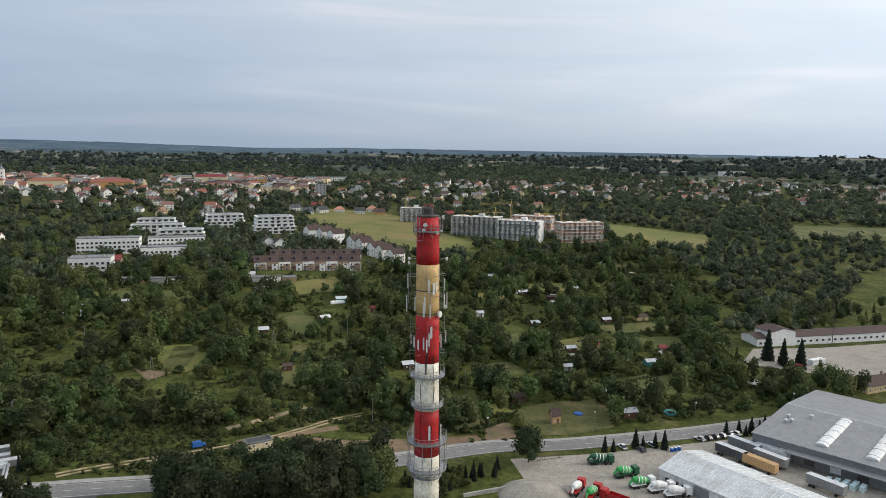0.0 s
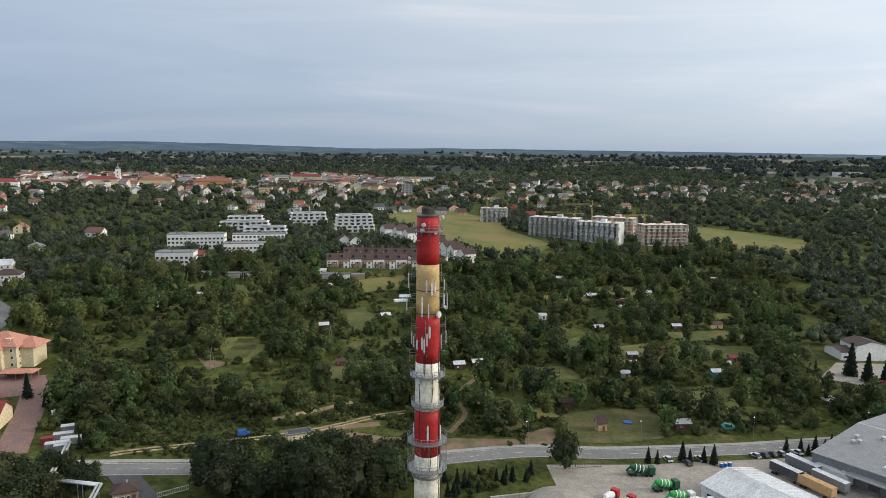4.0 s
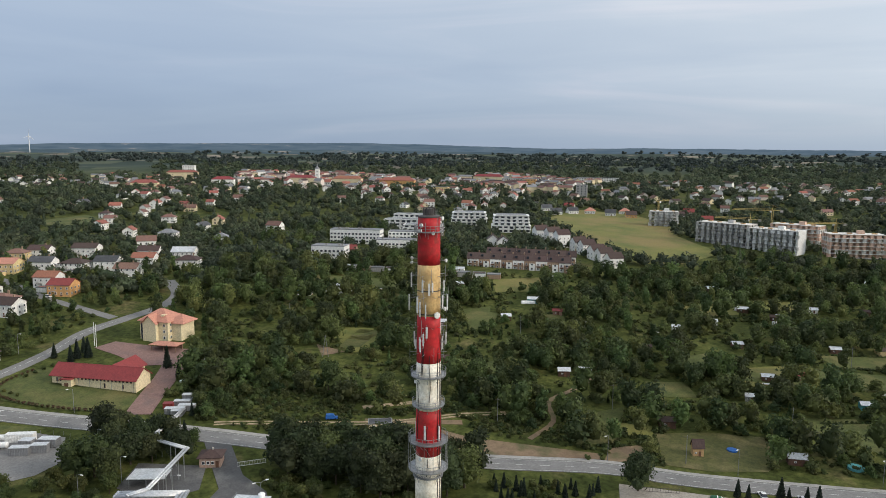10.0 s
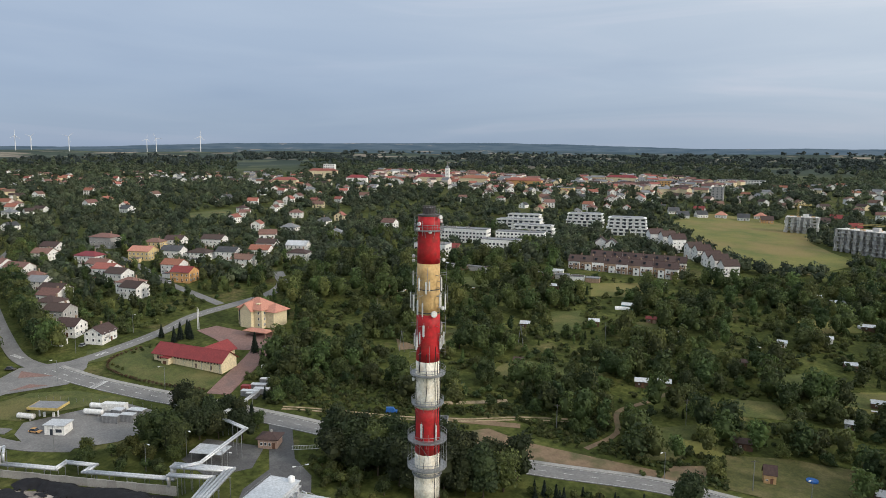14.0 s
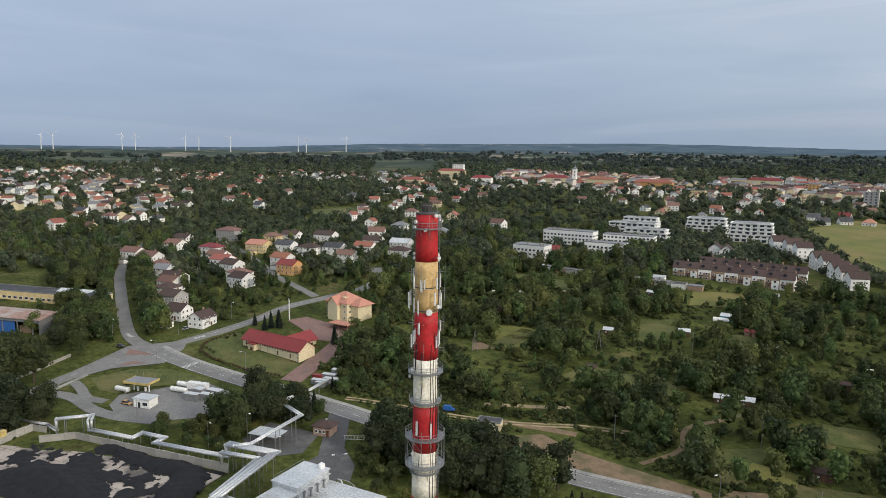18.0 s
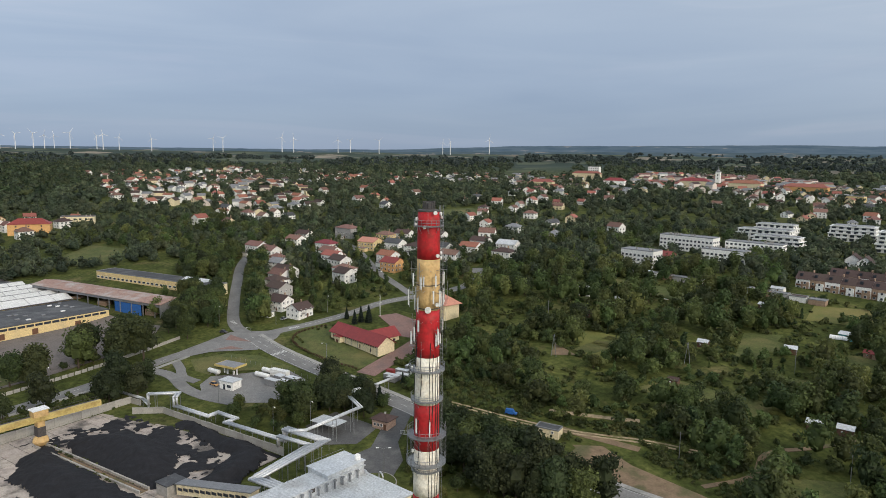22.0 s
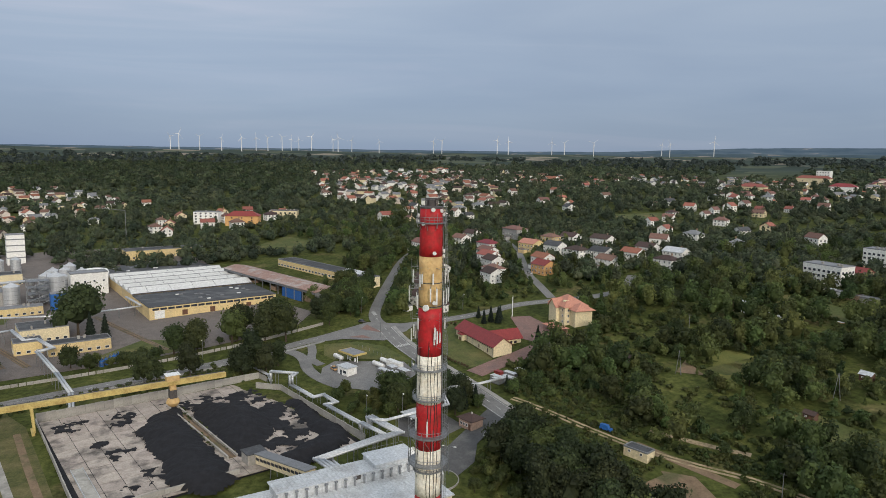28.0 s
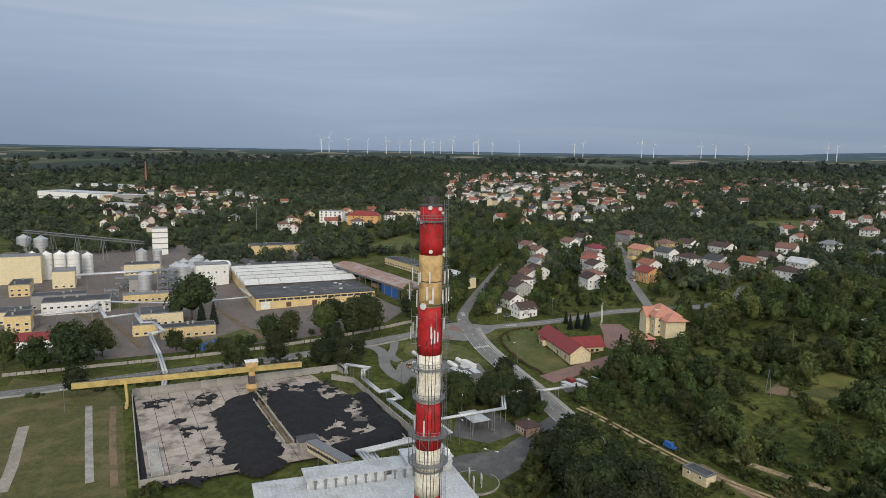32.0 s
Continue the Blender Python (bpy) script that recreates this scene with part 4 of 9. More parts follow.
def gable(L, W, h, rh, deep=2.5):
    v = [(sx * L / 2, sy * W / 2, z) for z in (-deep, h) for sx, sy in ((-1, -1), (1, -1), (1, 1), (-1, 1))] + [(-L / 2, 0, h + rh), (L / 2, 0, h + rh)]
    return Mesh().add(v, [(3, 2, 1, 0), (0, 1, 5, 4), (1, 2, 6, 9, 5), (2, 3, 7, 6), (3, 0, 4, 8, 7), (4, 5, 9, 8), (6, 7, 8, 9)])


def gable_roof(L, W, h, rh, over=0.5, thick=0.18):
    mb = Mesh()
    k = rh / (W / 2)
    for s in (-1, 1):
        a, b = L / 2 + over, W / 2 + over
        v = []
        for dz in (0.04, thick + 0.04):
            v += [(-a, s * b, h - over * k + dz), (a, s * b, h - over * k + dz), (a, 0, h + rh + dz), (-a, 0, h + rh + dz)]
        f = [(3, 2, 1, 0), (4, 5, 6, 7), (0, 1, 5, 4), (1, 2, 6, 5), (2, 3, 7, 6), (3, 0, 4, 7)]
        mb.add(v, f if s < 0 else [tuple(reversed(q)) for q in f])
    mb.tube([(-L / 2 - over, 0, h + rh + thick), (L / 2 + over, 0, h + rh + thick)], 0.12, 6)
    return mb


def hip_roof(L, W, h, rh, over=0.6):
    a, b = L / 2 + over, W / 2 + over
    r = max(0.3, (L - W) / 2)
    v = [(-a, -b, h), (a, -b, h), (a, b, h), (-a, b, h), (-a, -b, h + 0.18), (a, -b, h + 0.18), (a, b, h + 0.18), (-a, b, h + 0.18), (-r, 0, h + rh), (r, 0, h + rh)]
    return Mesh().add(v, [(3, 2, 1, 0), (0, 1, 5, 4), (1, 2, 6, 5), (2, 3, 7, 6), (3, 0, 4, 7), (4, 5, 9, 8), (5, 6, 9), (6, 7, 8, 9), (7, 4, 8)])


def house(x, y, rz, L, W, h, rh, wall, roof, label, floors=2, hip=False, joined=False, room=True, windows="fblr", name="house", group="houses", extras=True, z=None, every=2.9):
    e = thing(name, x, y, z, rz, label, "house", group)
    if hip:
        part("wall", Mesh().box(0, 0, -2.5, L, W, h + 2.5), wall, e)
        part("roof", hip_roof(L, W, h, rh), roof, e)
    else:
        part("wall", gable(L, W, h, rh), wall, e)
        part("roof", gable_roof(L, W, h, rh), roof, e)
        if room and math.hypot(x, y) < 330:
            part("gutter", Mesh().tube([(-L / 2 - 0.4, -W / 2 - 0.55, h - 0.3), (L / 2 + 0.4, -W / 2 - 0.55, h - 0.3)], 0.08, 5), GREYROOF, e)
    if windows and joined:
        mb, slots = Mesh(), []
        for s in (-1, 1):
            for i in range(floors):
                for k in range(3):
                    mb.box((k - 1) * L * 0.3, s * (W / 2 + 0.01), 0.9 + i * 2.8, 1.2, 0.1, 1.4)
                for k in range(2):
                    mb.box(s * (L / 2 + 0.01), (k - 0.5) * W * 0.45, 0.9 + i * 2.8, 0.1, 1.2, 1.4)
        tagged(part("glazing", mb, GLASS, e), kind="stuff")
    elif windows:
        window_rows(e, L, W, floors, 0.9, 2.8, every, sides=windows)
    if extras:
        part("door", Mesh().box(L * 0.12, -W / 2 - 0.04, 0, 1.1, 0.1, 2.1), DOORPAINT, e)
        st = Mesh().box(L * 0.2, W * 0.12, h + rh * 0.45, 0.7, 0.7, rh * 0.55 + 1.0)
        st.box(L * 0.2, W * 0.12, h + rh + 1.0, 0.9, 0.9, 0.15)
        part("chimney", st, BROWNWALL, e)
        if floors > 1 and L > 9:
            bal = Mesh().box(-L * 0.2, -W / 2 - 0.6, 2.6, 3.0, 1.2, 0.15)
            for k in range(7):
                bal.box(-L * 0.2 - 1.45 + k * 0.483, -W / 2 - 1.15, 2.75, 0.06, 0.06, 0.95)
            bal.box(-L * 0.2, -W / 2 - 1.15, 3.68, 3.0, 0.08, 0.08)
            part("balcony", bal, CONCRETE, e)
    if room:
        ROOM.append((x, y, max(L, W) * 0.62))
    return e


def flat_block(name, x, y, rz, L, W, h, wall, roof, label, floors=2, every=3.2, sides="fblr", category="building", group="", w=1.3, wh=1.4, first=0.9, rise=3.0, stacks=0, z=None, room=True, roofkit=True):
    e = thing(name, x, y, z, rz, label, category, group)
    part("wall", Mesh().box(0, 0, -3, L, W, h + 3), wall, e)
    part("roof", Mesh().box(0, 0, h + 0.004, L - 0.7, W - 0.7, 0.25), roof, e)
    par = Mesh()
    for cx, cy, sx, sy in ((0, -W / 2 + 0.12, L + 0.16, 0.4), (0, W / 2 - 0.12, L + 0.16, 0.4), (-L / 2 + 0.12, 0, 0.4, W - 0.65), (L / 2 - 0.12, 0, 0.4, W - 0.65)):
        par.box(cx, cy, h + 0.003, sx, sy, 0.5)
    part("parapet", par, GREYROOF, e)
    if floors:
        window_rows(e, L, W, floors, first, rise, every, w, wh, sides)
    rng = random.Random(int(abs(x * 13 + y * 7)))
    for k in range(stacks):
        u, v = rng.uniform(-0.42, 0.42) * L, rng.uniform(-0.3, 0.3) * W
        part("roof_vent", Mesh().box(u, v, h + 0.2, 1.2, 0.8, 1.3).box(u, v, h + 1.5, 1.4, 1.0, 0.12), CONCRETE, e)
    if room:
        n = max(1, int(L / W + 0.5))
        for k in range(n):
            u = (k + 0.5) / n * L - L / 2
            ROOM.append((x + u * math.cos(rz), y + u * math.sin(rz), W * 0.6))
    return e


def ribbed(L, W, z, pitch=1.2, cx=0.0, cy=0.0, thick=0.3):
    """A flat sheet roof whose standing ribs run across it, as one folded sheet."""
    prof, x = [], -L / 2
    while x < L / 2 - pitch:
        prof += [(x, 0.0), (x + pitch * 0.8, 0.0), (x + pitch * 0.83, 0.12), (x + pitch * 0.97, 0.12)]
        x += pitch
    prof.append((L / 2, 0.0))
    v = [(cx + px, cy + s * W / 2, z + dz + pz) for s in (-1, 1) for dz in (thick,) for px, pz in prof]
    n = len(prof)
    f = [(k, k + 1, n + k + 1, n + k) for k in range(n - 1)]
    b = len(v)
    v += [(cx - L / 2, cy - W / 2, z), (cx + L / 2, cy - W / 2, z), (cx + L / 2, cy + W / 2, z), (cx - L / 2, cy + W / 2, z)]
    f += [(b + 3, b + 2, b + 1, b), tuple([b, b + 1] + list(range(n - 1, -1, -1))), tuple([b + 2, b + 3] + list(range(n, 2 * n))), (b + 1, b + 2, 2 * n - 1, n - 1), (b + 3, b, 0, n)]
    return Mesh().add(v, f)


def along(ax, ay, bx, by):
    return math.atan2(by - ay, bx - ax)


# ---- sheets of ground cover ----
YARD = [(-127, -113), (-161, -38), (-88, -3), (-53, -81)]
sheet("pavement", [(-213, 40), (-226, 17), (-213, -10), (-204, -16), (-204, 2), (-194, 21), (-204, 34)], ASPHALT, 0.23, label="wide asphalt road junction", category="road")
sheet("pavement", [(-167, -11), (-174, -5), (-168, 12), (-163, 25), (-147, 28), (-134, 16), (-134, 7), (-142, -6), (-152, -13)], ASPHALT, 0.17, label="worn asphalt forecourt of the filling station", category="pavement")
sheet("lawn", [(-208, 60), (-204, 44), (-192, 37), (-168, 41), (-146, 49), (-146, 58), (-152, 63), (-190, 55), (-196, 72)], LAWN, 0.15, label="mown lawn in front of the red-roofed hall", category="lawn")
sheet("lawn", [(-199, -8), (-198, 8), (-186, 20), (-158, 30), (-165, 23), (-173, 8), (-176, -5), (-184, -9)], LAWN, 0.16, label="mown grass island by the junction", category="lawn")
sheet("lawn", [(-222, 44), (-209, 36), (-206, 42), (-214, 62)], LAWN, 0.2, label="small triangular grass island", category="lawn")
strip("road", [(-203, -36), (-195, -25), (-184, -19), (-167, -17), (-153, -12), (-141, -4)], 5.2, ASPHALT, 0.2, "curved asphalt slip road to the filling station", "road")
strip("road", [(-200, -14), (-190, -14), (-180, -15), (-171, -11)], 4.0, ASPHALT, 0.21, "short asphalt access to the filling station", "road")
strip("pavement", [(-139, 51), (-146, 64), (-154, 80), (-164, 96), (-172, 104)], 9.5, REDPAVE, 0.16, "red block-paved drive", "pavement")
sheet("pavement", [(-172, 84), (-160, 92), (-168, 108), (-182, 104), (-204, 100), (-206, 90), (-190, 88)], REDPAVE, 0.19, label="red block-paved forecourt", category="pavement")
sheet("pavement", [(-82, 36), (-76, 12), (-62, -6), (-44, -12), (-30, 2), (-50, 14), (-66, 30)], NEWASPHALT, 0.17, label="dark asphalt forecourt inside the plant gate", category="pavement")
sheet("pavement", [(-112, 26), (-92, 34), (-84, 22), (-90, 10), (-106, 12)], NEWASPHALT, 0.15, label="asphalt parking by the gatehouse", category="pavement")
sheet("meadow", [(-140, 620), (-62, 470), (-10, 395), (20, 410), (46, 470), (22, 512), (0, 560), (-10, 640), (-60, 720), (-128, 730)], MEADOW, 0.3, 14, "dry yellowing meadow beside new houses", category="meadow")
sheet("meadow", [(175, 515), (260, 505), (300, 590), (205, 660)], MEADOW, 0.3, 16, "green and yellow meadow", category="meadow")
sheet("meadow", [(395, 590), (540, 620), (580, 700), (430, 690)], LAWN, 0.3, 18, "green pasture", category="meadow")
sheet("meadow", [(425, 860), (560, 920), (600, 1010), (450, 960)], MEADOW, 0.3, 20, "ripe field", category="field")
sheet("meadow", [(-585, 330), (-530, 330), (-520, 380), (-580, 400)], LAWN, 0.3, 14, "green clearing below the town", category="meadow")
sheet("meadow", [(-460, -60), (-430, -30), (-470, 10), (-520, -20)], LAWN, 0.3, 14, "green field behind the works", category="meadow")
sheet("pavement", [(28, 82), (60, 88), (98, 99), (150, 112), (230, 130), (230, 20), (120, 10), (40, 20)], GRAVEL, 0.14, 10, "pale gravel and concrete works yard", category="pavement")
sheet("pavement", [(158, 196), (196, 176), (300, 196), (300, 246), (214, 226), (176, 222)], GRAVEL, 0.14, 10, "pale gravel yard before the white workshop", category="pavement")
sheet("pavement", [(-212, -66), (-236, -20), (-262, -10), (-300, -28), (-420, -80), (-520, -120), (-545, -260), (-520, -390), (-300, -330), (-200, -236), (-172, -160), (-194, -108)], YARDWAY, 0.14, 12, "cracked concrete and asphalt yard of the factory", category="pavement")
for pts, mt, lb in (([(-236, -96), (-226, -72), (-214, -66), (-200, -104), (-210, -112)], LAWN, "rough grass strip inside the works fence"), ([(-222, -190), (-204, -186), (-196, -222), (-214, -226)], LAWN, "grass between works buildings"),
                    ([(-296, -196), (-280, -196), (-284, -176), (-298, -178)], LAWN, "small works lawn"), ([(-440, -250), (-420, -240), (-430, -210), (-452, -222)], GRAVEL, "gravel patch under the conveyor")):
    sheet("lawn" if mt is LAWN else "pavement", pts, mt, 0.2, 8, lb, category="lawn" if mt is LAWN else "pavement")
sheet("earth", [(-40, 72), (-20, 79), (14, 93), (16, 98), (-6, 92), (-30, 88), (-44, 84)], DIRT, 0.13, 6, "bare sandy earth beside the road", category="earth")
sheet("earth", [(-46, 84), (-30, 80), (-14, 82.5), (6, 91), (20, 96), (18, 100), (-6, 95), (-26, 91), (-40, 92)], DIRT, 0.2, 6, "broad bare earth bank between road and track", category="earth")
OPEN.append([(-46, 84), (-30, 80), (-14, 82.5), (6, 91), (20, 96), (18, 100), (-6, 95), (-26, 91), (-40, 92)])
strip("earth", [(-70, 94), (-62, 101), (-54, 108), (-46, 116)], 2.4, SAND, 0.2, "eroded sandy bank above the track", "earth")
strip("earth", [(-64, 85), (-54, 90), (-42, 96), (-32, 101)], 3.4, DIRT, 0.1, "bare trodden earth beside the track", "earth")
sheet("earth", [(48, 108), (60, 110), (64, 119), (54, 121), (46, 115)], DIRT, 0.13, 6, "trodden earth in an allotment", category="earth")
strip("path", [(-118, -126), (-92, -114), (-58, -98)], 2.4, CONCRETE, 0.16, "strip of old broken concrete in grass", "path")
strip("path", [(-118, -117), (-92, -106), (-56, -90)], 2.2, DIRT, 0.16, "strip of bare earth in grass", "path")
strip("earth", [(-98, -139), (-84, -133), (-68, -126), (-52, -120)], 3.4, GRAVEL, 0.18, "strip of pale rubble", "earth")
sheet("lawn", [(-150, -172), (-108, -160), (-34, -118), (-50, -84), (-124, -116), (-140, -128)], ROUGHGRASS, 0.09, 8, "rough grass beside the coal yard", category="lawn")
for pts, mt, lb in (([(-32, 220), (-20, 224), (-24, 238), (-36, 234)], LAWN, "small mown allotment lawn"), ([(-72, 286), (-52, 292), (-56, 308), (-78, 300)], MEADOW, "pale mown allotment grass"),
                    ([(-40, 148), (-22, 154), (-28, 168), (-44, 160)], LAWN, "mown allotment grass"), ([(84, 150), (108, 156), (104, 176), (86, 168)], LAWN, "bright mown allotment grass"),
                    ([(30, 160), (46, 168), (40, 182), (24, 174)], LAWN, "allotment grass plot"), ([(-120, 150), (-100, 156), (-108, 172), (-126, 164)], MEADOW, "yellowing allotment grass"),
                    ([(-178, 196), (-158, 204), (-166, 222), (-184, 214)], LAWN, "allotment lawn"), ([(20, 118), (34, 122), (32, 132), (18, 128)], MEADOW, "mown slope by the road"),
                    ([(-110, 140), (-114, 168), (-103, 170), (-101, 146)], LAWN, "long strip of allotment grass"), 
                    ([(-66, 137), (-48, 131), (-37, 154), (-46, 160), (-64, 154)], LAWN, "mown allotment grass with worn patches"), 
                    ([(-71, 207), (-72, 228), (-58, 226), (-60, 205)], LAWN, "bright allotment lawn"), ([(118, 276), (122, 290), (176, 314), (166, 298)], MEADOW, "allotment beds and grass"), ([(42, 200), (94, 230), (146, 240), (138, 220), (60, 196)], LAWN, "row of mown allotment lawns")):
    OPEN.append(pts)
    sheet("lawn", pts, mt, 0.16, 6, lb, category="lawn")
PLOTS = [([(-39, 238), (-29, 247), (-21, 223), (-30, 216)], LAWN, 1), ([(-87, 292), (-61, 315), (-50, 283), (-76, 266)], MEADOW, 0), ([(-81, 224), (-69, 237), (-57, 201), (-65, 195)], LAWN, 0), ([(-45, 192), (-33, 197), (-29, 179), (-36, 173)], LAWN, 0),
         ([(91, 165), (116, 178), (109, 145), (88, 137)], LAWN, 1), ([(37, 213), (49, 226), (45, 184), (37, 189)], LAWN, 0), ([(66, 215), (90, 233), (80, 197), (61, 190)], MEADOW, 0), ([(33, 125), (52, 136), (71, 141), (76, 124), (71, 112), (54, 104), (40, 102)], ROUGHGRASS, 0), ([(5, 127), (20, 144), (23, 111), (9, 103)], LAWN, 0),
         ([(-86, 158), (-109, 166), (-115, 149), (-100, 139)], MEADOW, 0), ([(-191, 248), (-119, 265), (-119, 245), (-184, 229)], LAWN, 0), ([(-104, 138), (-121, 140), (-111, 129)], DIRT, 0), ([(21, 106), (31, 114), (33, 100), (21, 94)], DIRT, 0), ([(28, 296), (52, 318), (62, 300), (40, 280)], MEADOW, 0), ([(96, 250), (140, 268), (148, 250), (104, 236)], LAWN, 1),
         ([(60, 330), (96, 346), (104, 326), (70, 312)], MEADOW, 0), ([(150, 360), (186, 372), (190, 350), (156, 340)], LAWN, 0)]
for pts, mt, hd in PLOTS:
    OPEN.append(pts)
    sheet("lawn" if mt is not DIRT else "earth", pts, mt, 0.15, 6, "mown allotment grass" if mt in (LAWN, ROUGHGRASS) else "yellowing allotment grass" if mt is MEADOW else "bare trodden allotment earth", category="lawn" if mt is not DIRT else "earth")
OPEN += [YARD, [(-140, 620), (-62, 470), (-10, 395), (20, 410), (46, 470), (22, 512), (0, 560), (-10, 640), (-60, 720), (-128, 730)], [(175, 515), (260, 505), (300, 590), (205, 660)],
         [(395, 590), (540, 620), (580, 700), (430, 690)], [(425, 860), (560, 920), (600, 1010), (450, 960)], [(-585, 330), (-530, 330), (-520, 380), (-580, 400)], [(-460, -60), (-430, -30), (-470, 10), (-520, -20)],
         [(20, 84), (60, 89), (98, 100), (150, 112), (230, 130), (230, 0), (120, 0), (40, 20)], [(158, 196), (196, 176), (300, 196), (300, 260), (214, 246), (170, 236)],
         [(-222, -52), (-244, -16), (-300, -34), (-262, -100), (-290, -160), (-420, -180), (-520, -220), (-500, -380), (-300, -330), (-200, -230), (-196, -108)],
         [(-230, 40), (-226, 10), (-206, -24), (-176, -24), (-150, -10), (-136, 16), (-143, 52), (-152, 63), (-196, 74), (-214, 66)], [(-172, 80), (-136, 50), (-146, 48), (-160, 64)],
         [(-206, 86), (-160, 88), (-166, 112), (-206, 112)], [(-112, 26), (-92, 40), (-62, 30), (-30, 4), (-20, -60), (-60, -80), (-88, -3)], [(-144, -150), (-112, -148), (-40, -104), (-50, -78), (-124, -112)],
         [(-46, 74), (-20, 78), (14, 92), (20, 102), (-6, 98), (-30, 98), (-48, 94)], [(44, 102), (66, 106), (70, 122), (52, 124), (40, 114)]]

# ---- coal yard ----
def make_coal_yard():
    o = Vector((-127, -113))
    u, v = Vector((-34, 75)) / 82.35, Vector((0.909, 0.417))
    base = thing("coal_yard", -107, -59, 0, 0, "coal store floored with stained concrete slabs", "coal yard", kind="structure")
    rng = random.Random(3)
    slab_me = Mesh().box(0, 0, -0.25, 6.12, 6.06, 0.25).data("slab", SLAB)
    turn = math.atan2(u.y, u.x)
    for i in range(13):
        for j in range(13):
            p = o + u * (3.2 + i * 6.3) + v * (3.1 + j * 6.25)
            z = 0.32 + rng.uniform(-0.02, 0.02)
            s = part("slab", slab_me, None, base, at=Matrix.Translation((p.x + 107, p.y + 59, z + 0.06)) @ Matrix.Rotation(turn, 4, "Z"))
    part("subfloor", Mesh().slab([(-127 + 107, -113 + 59), (-161 + 107, -38 + 59), (-88 + 107, -3 + 59), (-53 + 107, -81 + 59)][::-1], -1.5, 0.30), COAL, base)

    def wall(ax, ay, bx, by, h=3.0, z=0.0):
        L = math.hypot(bx - ax, by - ay)
        w = thing("retaining_wall", ax, ay, z, along(ax, ay, bx, by), "weathered concrete retaining wall panels", "wall", "yard walls")
        n = max(1, round(L / 3.2))
        me = Mesh().box(0, 0, -1.0, L / n - 0.05, 0.35, h + 1.0).data("panel", CONCRETE)
        for k in range(n):
            part("panel", me, None, w, at=Matrix.Translation(((k + 0.5) * L / n, rng.uniform(-0.03, 0.03), rng.uniform(-0.12, 0.05))))

    wall(-128, -114, -162, -38, 3.4)
    wall(-162, -38, -157, -35, 3.0)
    wall(-150, -39, -145, -29, 3.0)
    wall(-145, -29, -88, -2, 3.0)
    wall(-128, -114, -54, -82, 1.6)
    wall(-54, -82, -72, -42, 2.0)

    def mound(poly, h, seed, label, slope=0.62, wob=1.6, step=0.9):
        """Coal tipped over an outline: sides at the angle of rest, furrowed, rounded on top."""
        xs, ys = [p[0] for p in poly], [p[1] for p in poly]
        cx, cy = sum(xs) / len(xs), sum(ys) / len(ys)
        X, Y = np.meshgrid(np.arange(min(xs) - 3, max(xs) + 3, step), np.arange(min(ys) - 3, max(ys) + 3, step), indexing="ij")
        D, In = np.full(X.shape, 1e9), np.zeros(X.shape, bool)
        for (x0, y0), (x1, y1) in zip(poly, poly[1:] + poly[:1]):
            L2 = (x1 - x0) ** 2 + (y1 - y0) ** 2
            t = np.clip(((X - x0) * (x1 - x0) + (Y - y0) * (y1 - y0)) / L2, 0, 1)
            D = np.minimum(D, np.hypot(X - x0 - t * (x1 - x0), Y - y0 - t * (y1 - y0)))
            hit = ((y0 > Y) != (y1 > Y)) & (X < (x1 - x0) * (Y - y0) / (y1 - y0 + 1e-9) + x0)
            In ^= hit
        D = np.where(In, D, -D)
        if h < 1:
            D = np.minimum(D, 1.5 if seed == 5 else 0.7)
        keep, verts = {}, []
        for i in range(X.shape[0]):
            for j in range(X.shape[1]):
                p = Vector((X[i, j] * 0.16, Y[i, j] * 0.16, seed * 9.7))
                d = D[i, j] + wob * noise.noise(p) + 0.8 * wob * noise.noise(p * 3.1)
                if d < -0.9:
                    continue
                q = max(d, 0.0) * slope
                z = h * (1 - math.exp(-q / h)) * (1 + 0.22 * noise.noise(p * 0.8)) + 0.25 * noise.noise(p * 5.0) * min(1, q) + (0.05 if d > 0 else -0.25)
                keep[i, j] = len(verts)
                verts.append((X[i, j] - cx, Y[i, j] - cy, z))
        faces = [(keep[i, j], keep[i + 1, j], keep[i + 1, j + 1], keep[i, j + 1]) for i, j in keep if (i + 1, j) in keep and (i + 1, j + 1) in keep and (i, j + 1) in keep]
        ob = new("coal_mound", Mesh().add(verts, faces).data("coal_mound", COAL, True))
        ob.matrix_basis = Matrix.Translation((cx, cy, 0.4))
        tagged(ob, label, "coal mound", "coal mounds")

    mound([(-112, -78), (-126, -75), (-132, -67), (-113, -60), (-92, -51), (-70, -43), (-62, -46), (-61, -54), (-67, -62), (-84, -66), (-99, -73)], 5.0, 1, "long dark mound of fine coal beside the trench")
    mound([(-132, -63), (-134, -56), (-134, -43), (-119, -33), (-102, -32), (-93, -35), (-84, -42), (-101, -52), (-116, -58)], 6.4, 2, "broad dark mound of coal with furrowed sides")
    mound([(-134, -28), (-133, -22), (-114, -14), (-96, -6), (-87, -8), (-82, -14), (-76, -19), (-74, -26), (-80, -33), (-86, -26), (-95, -17), (-112, -22)], 4.2, 3, "dark bank of coal heaped against the wall")
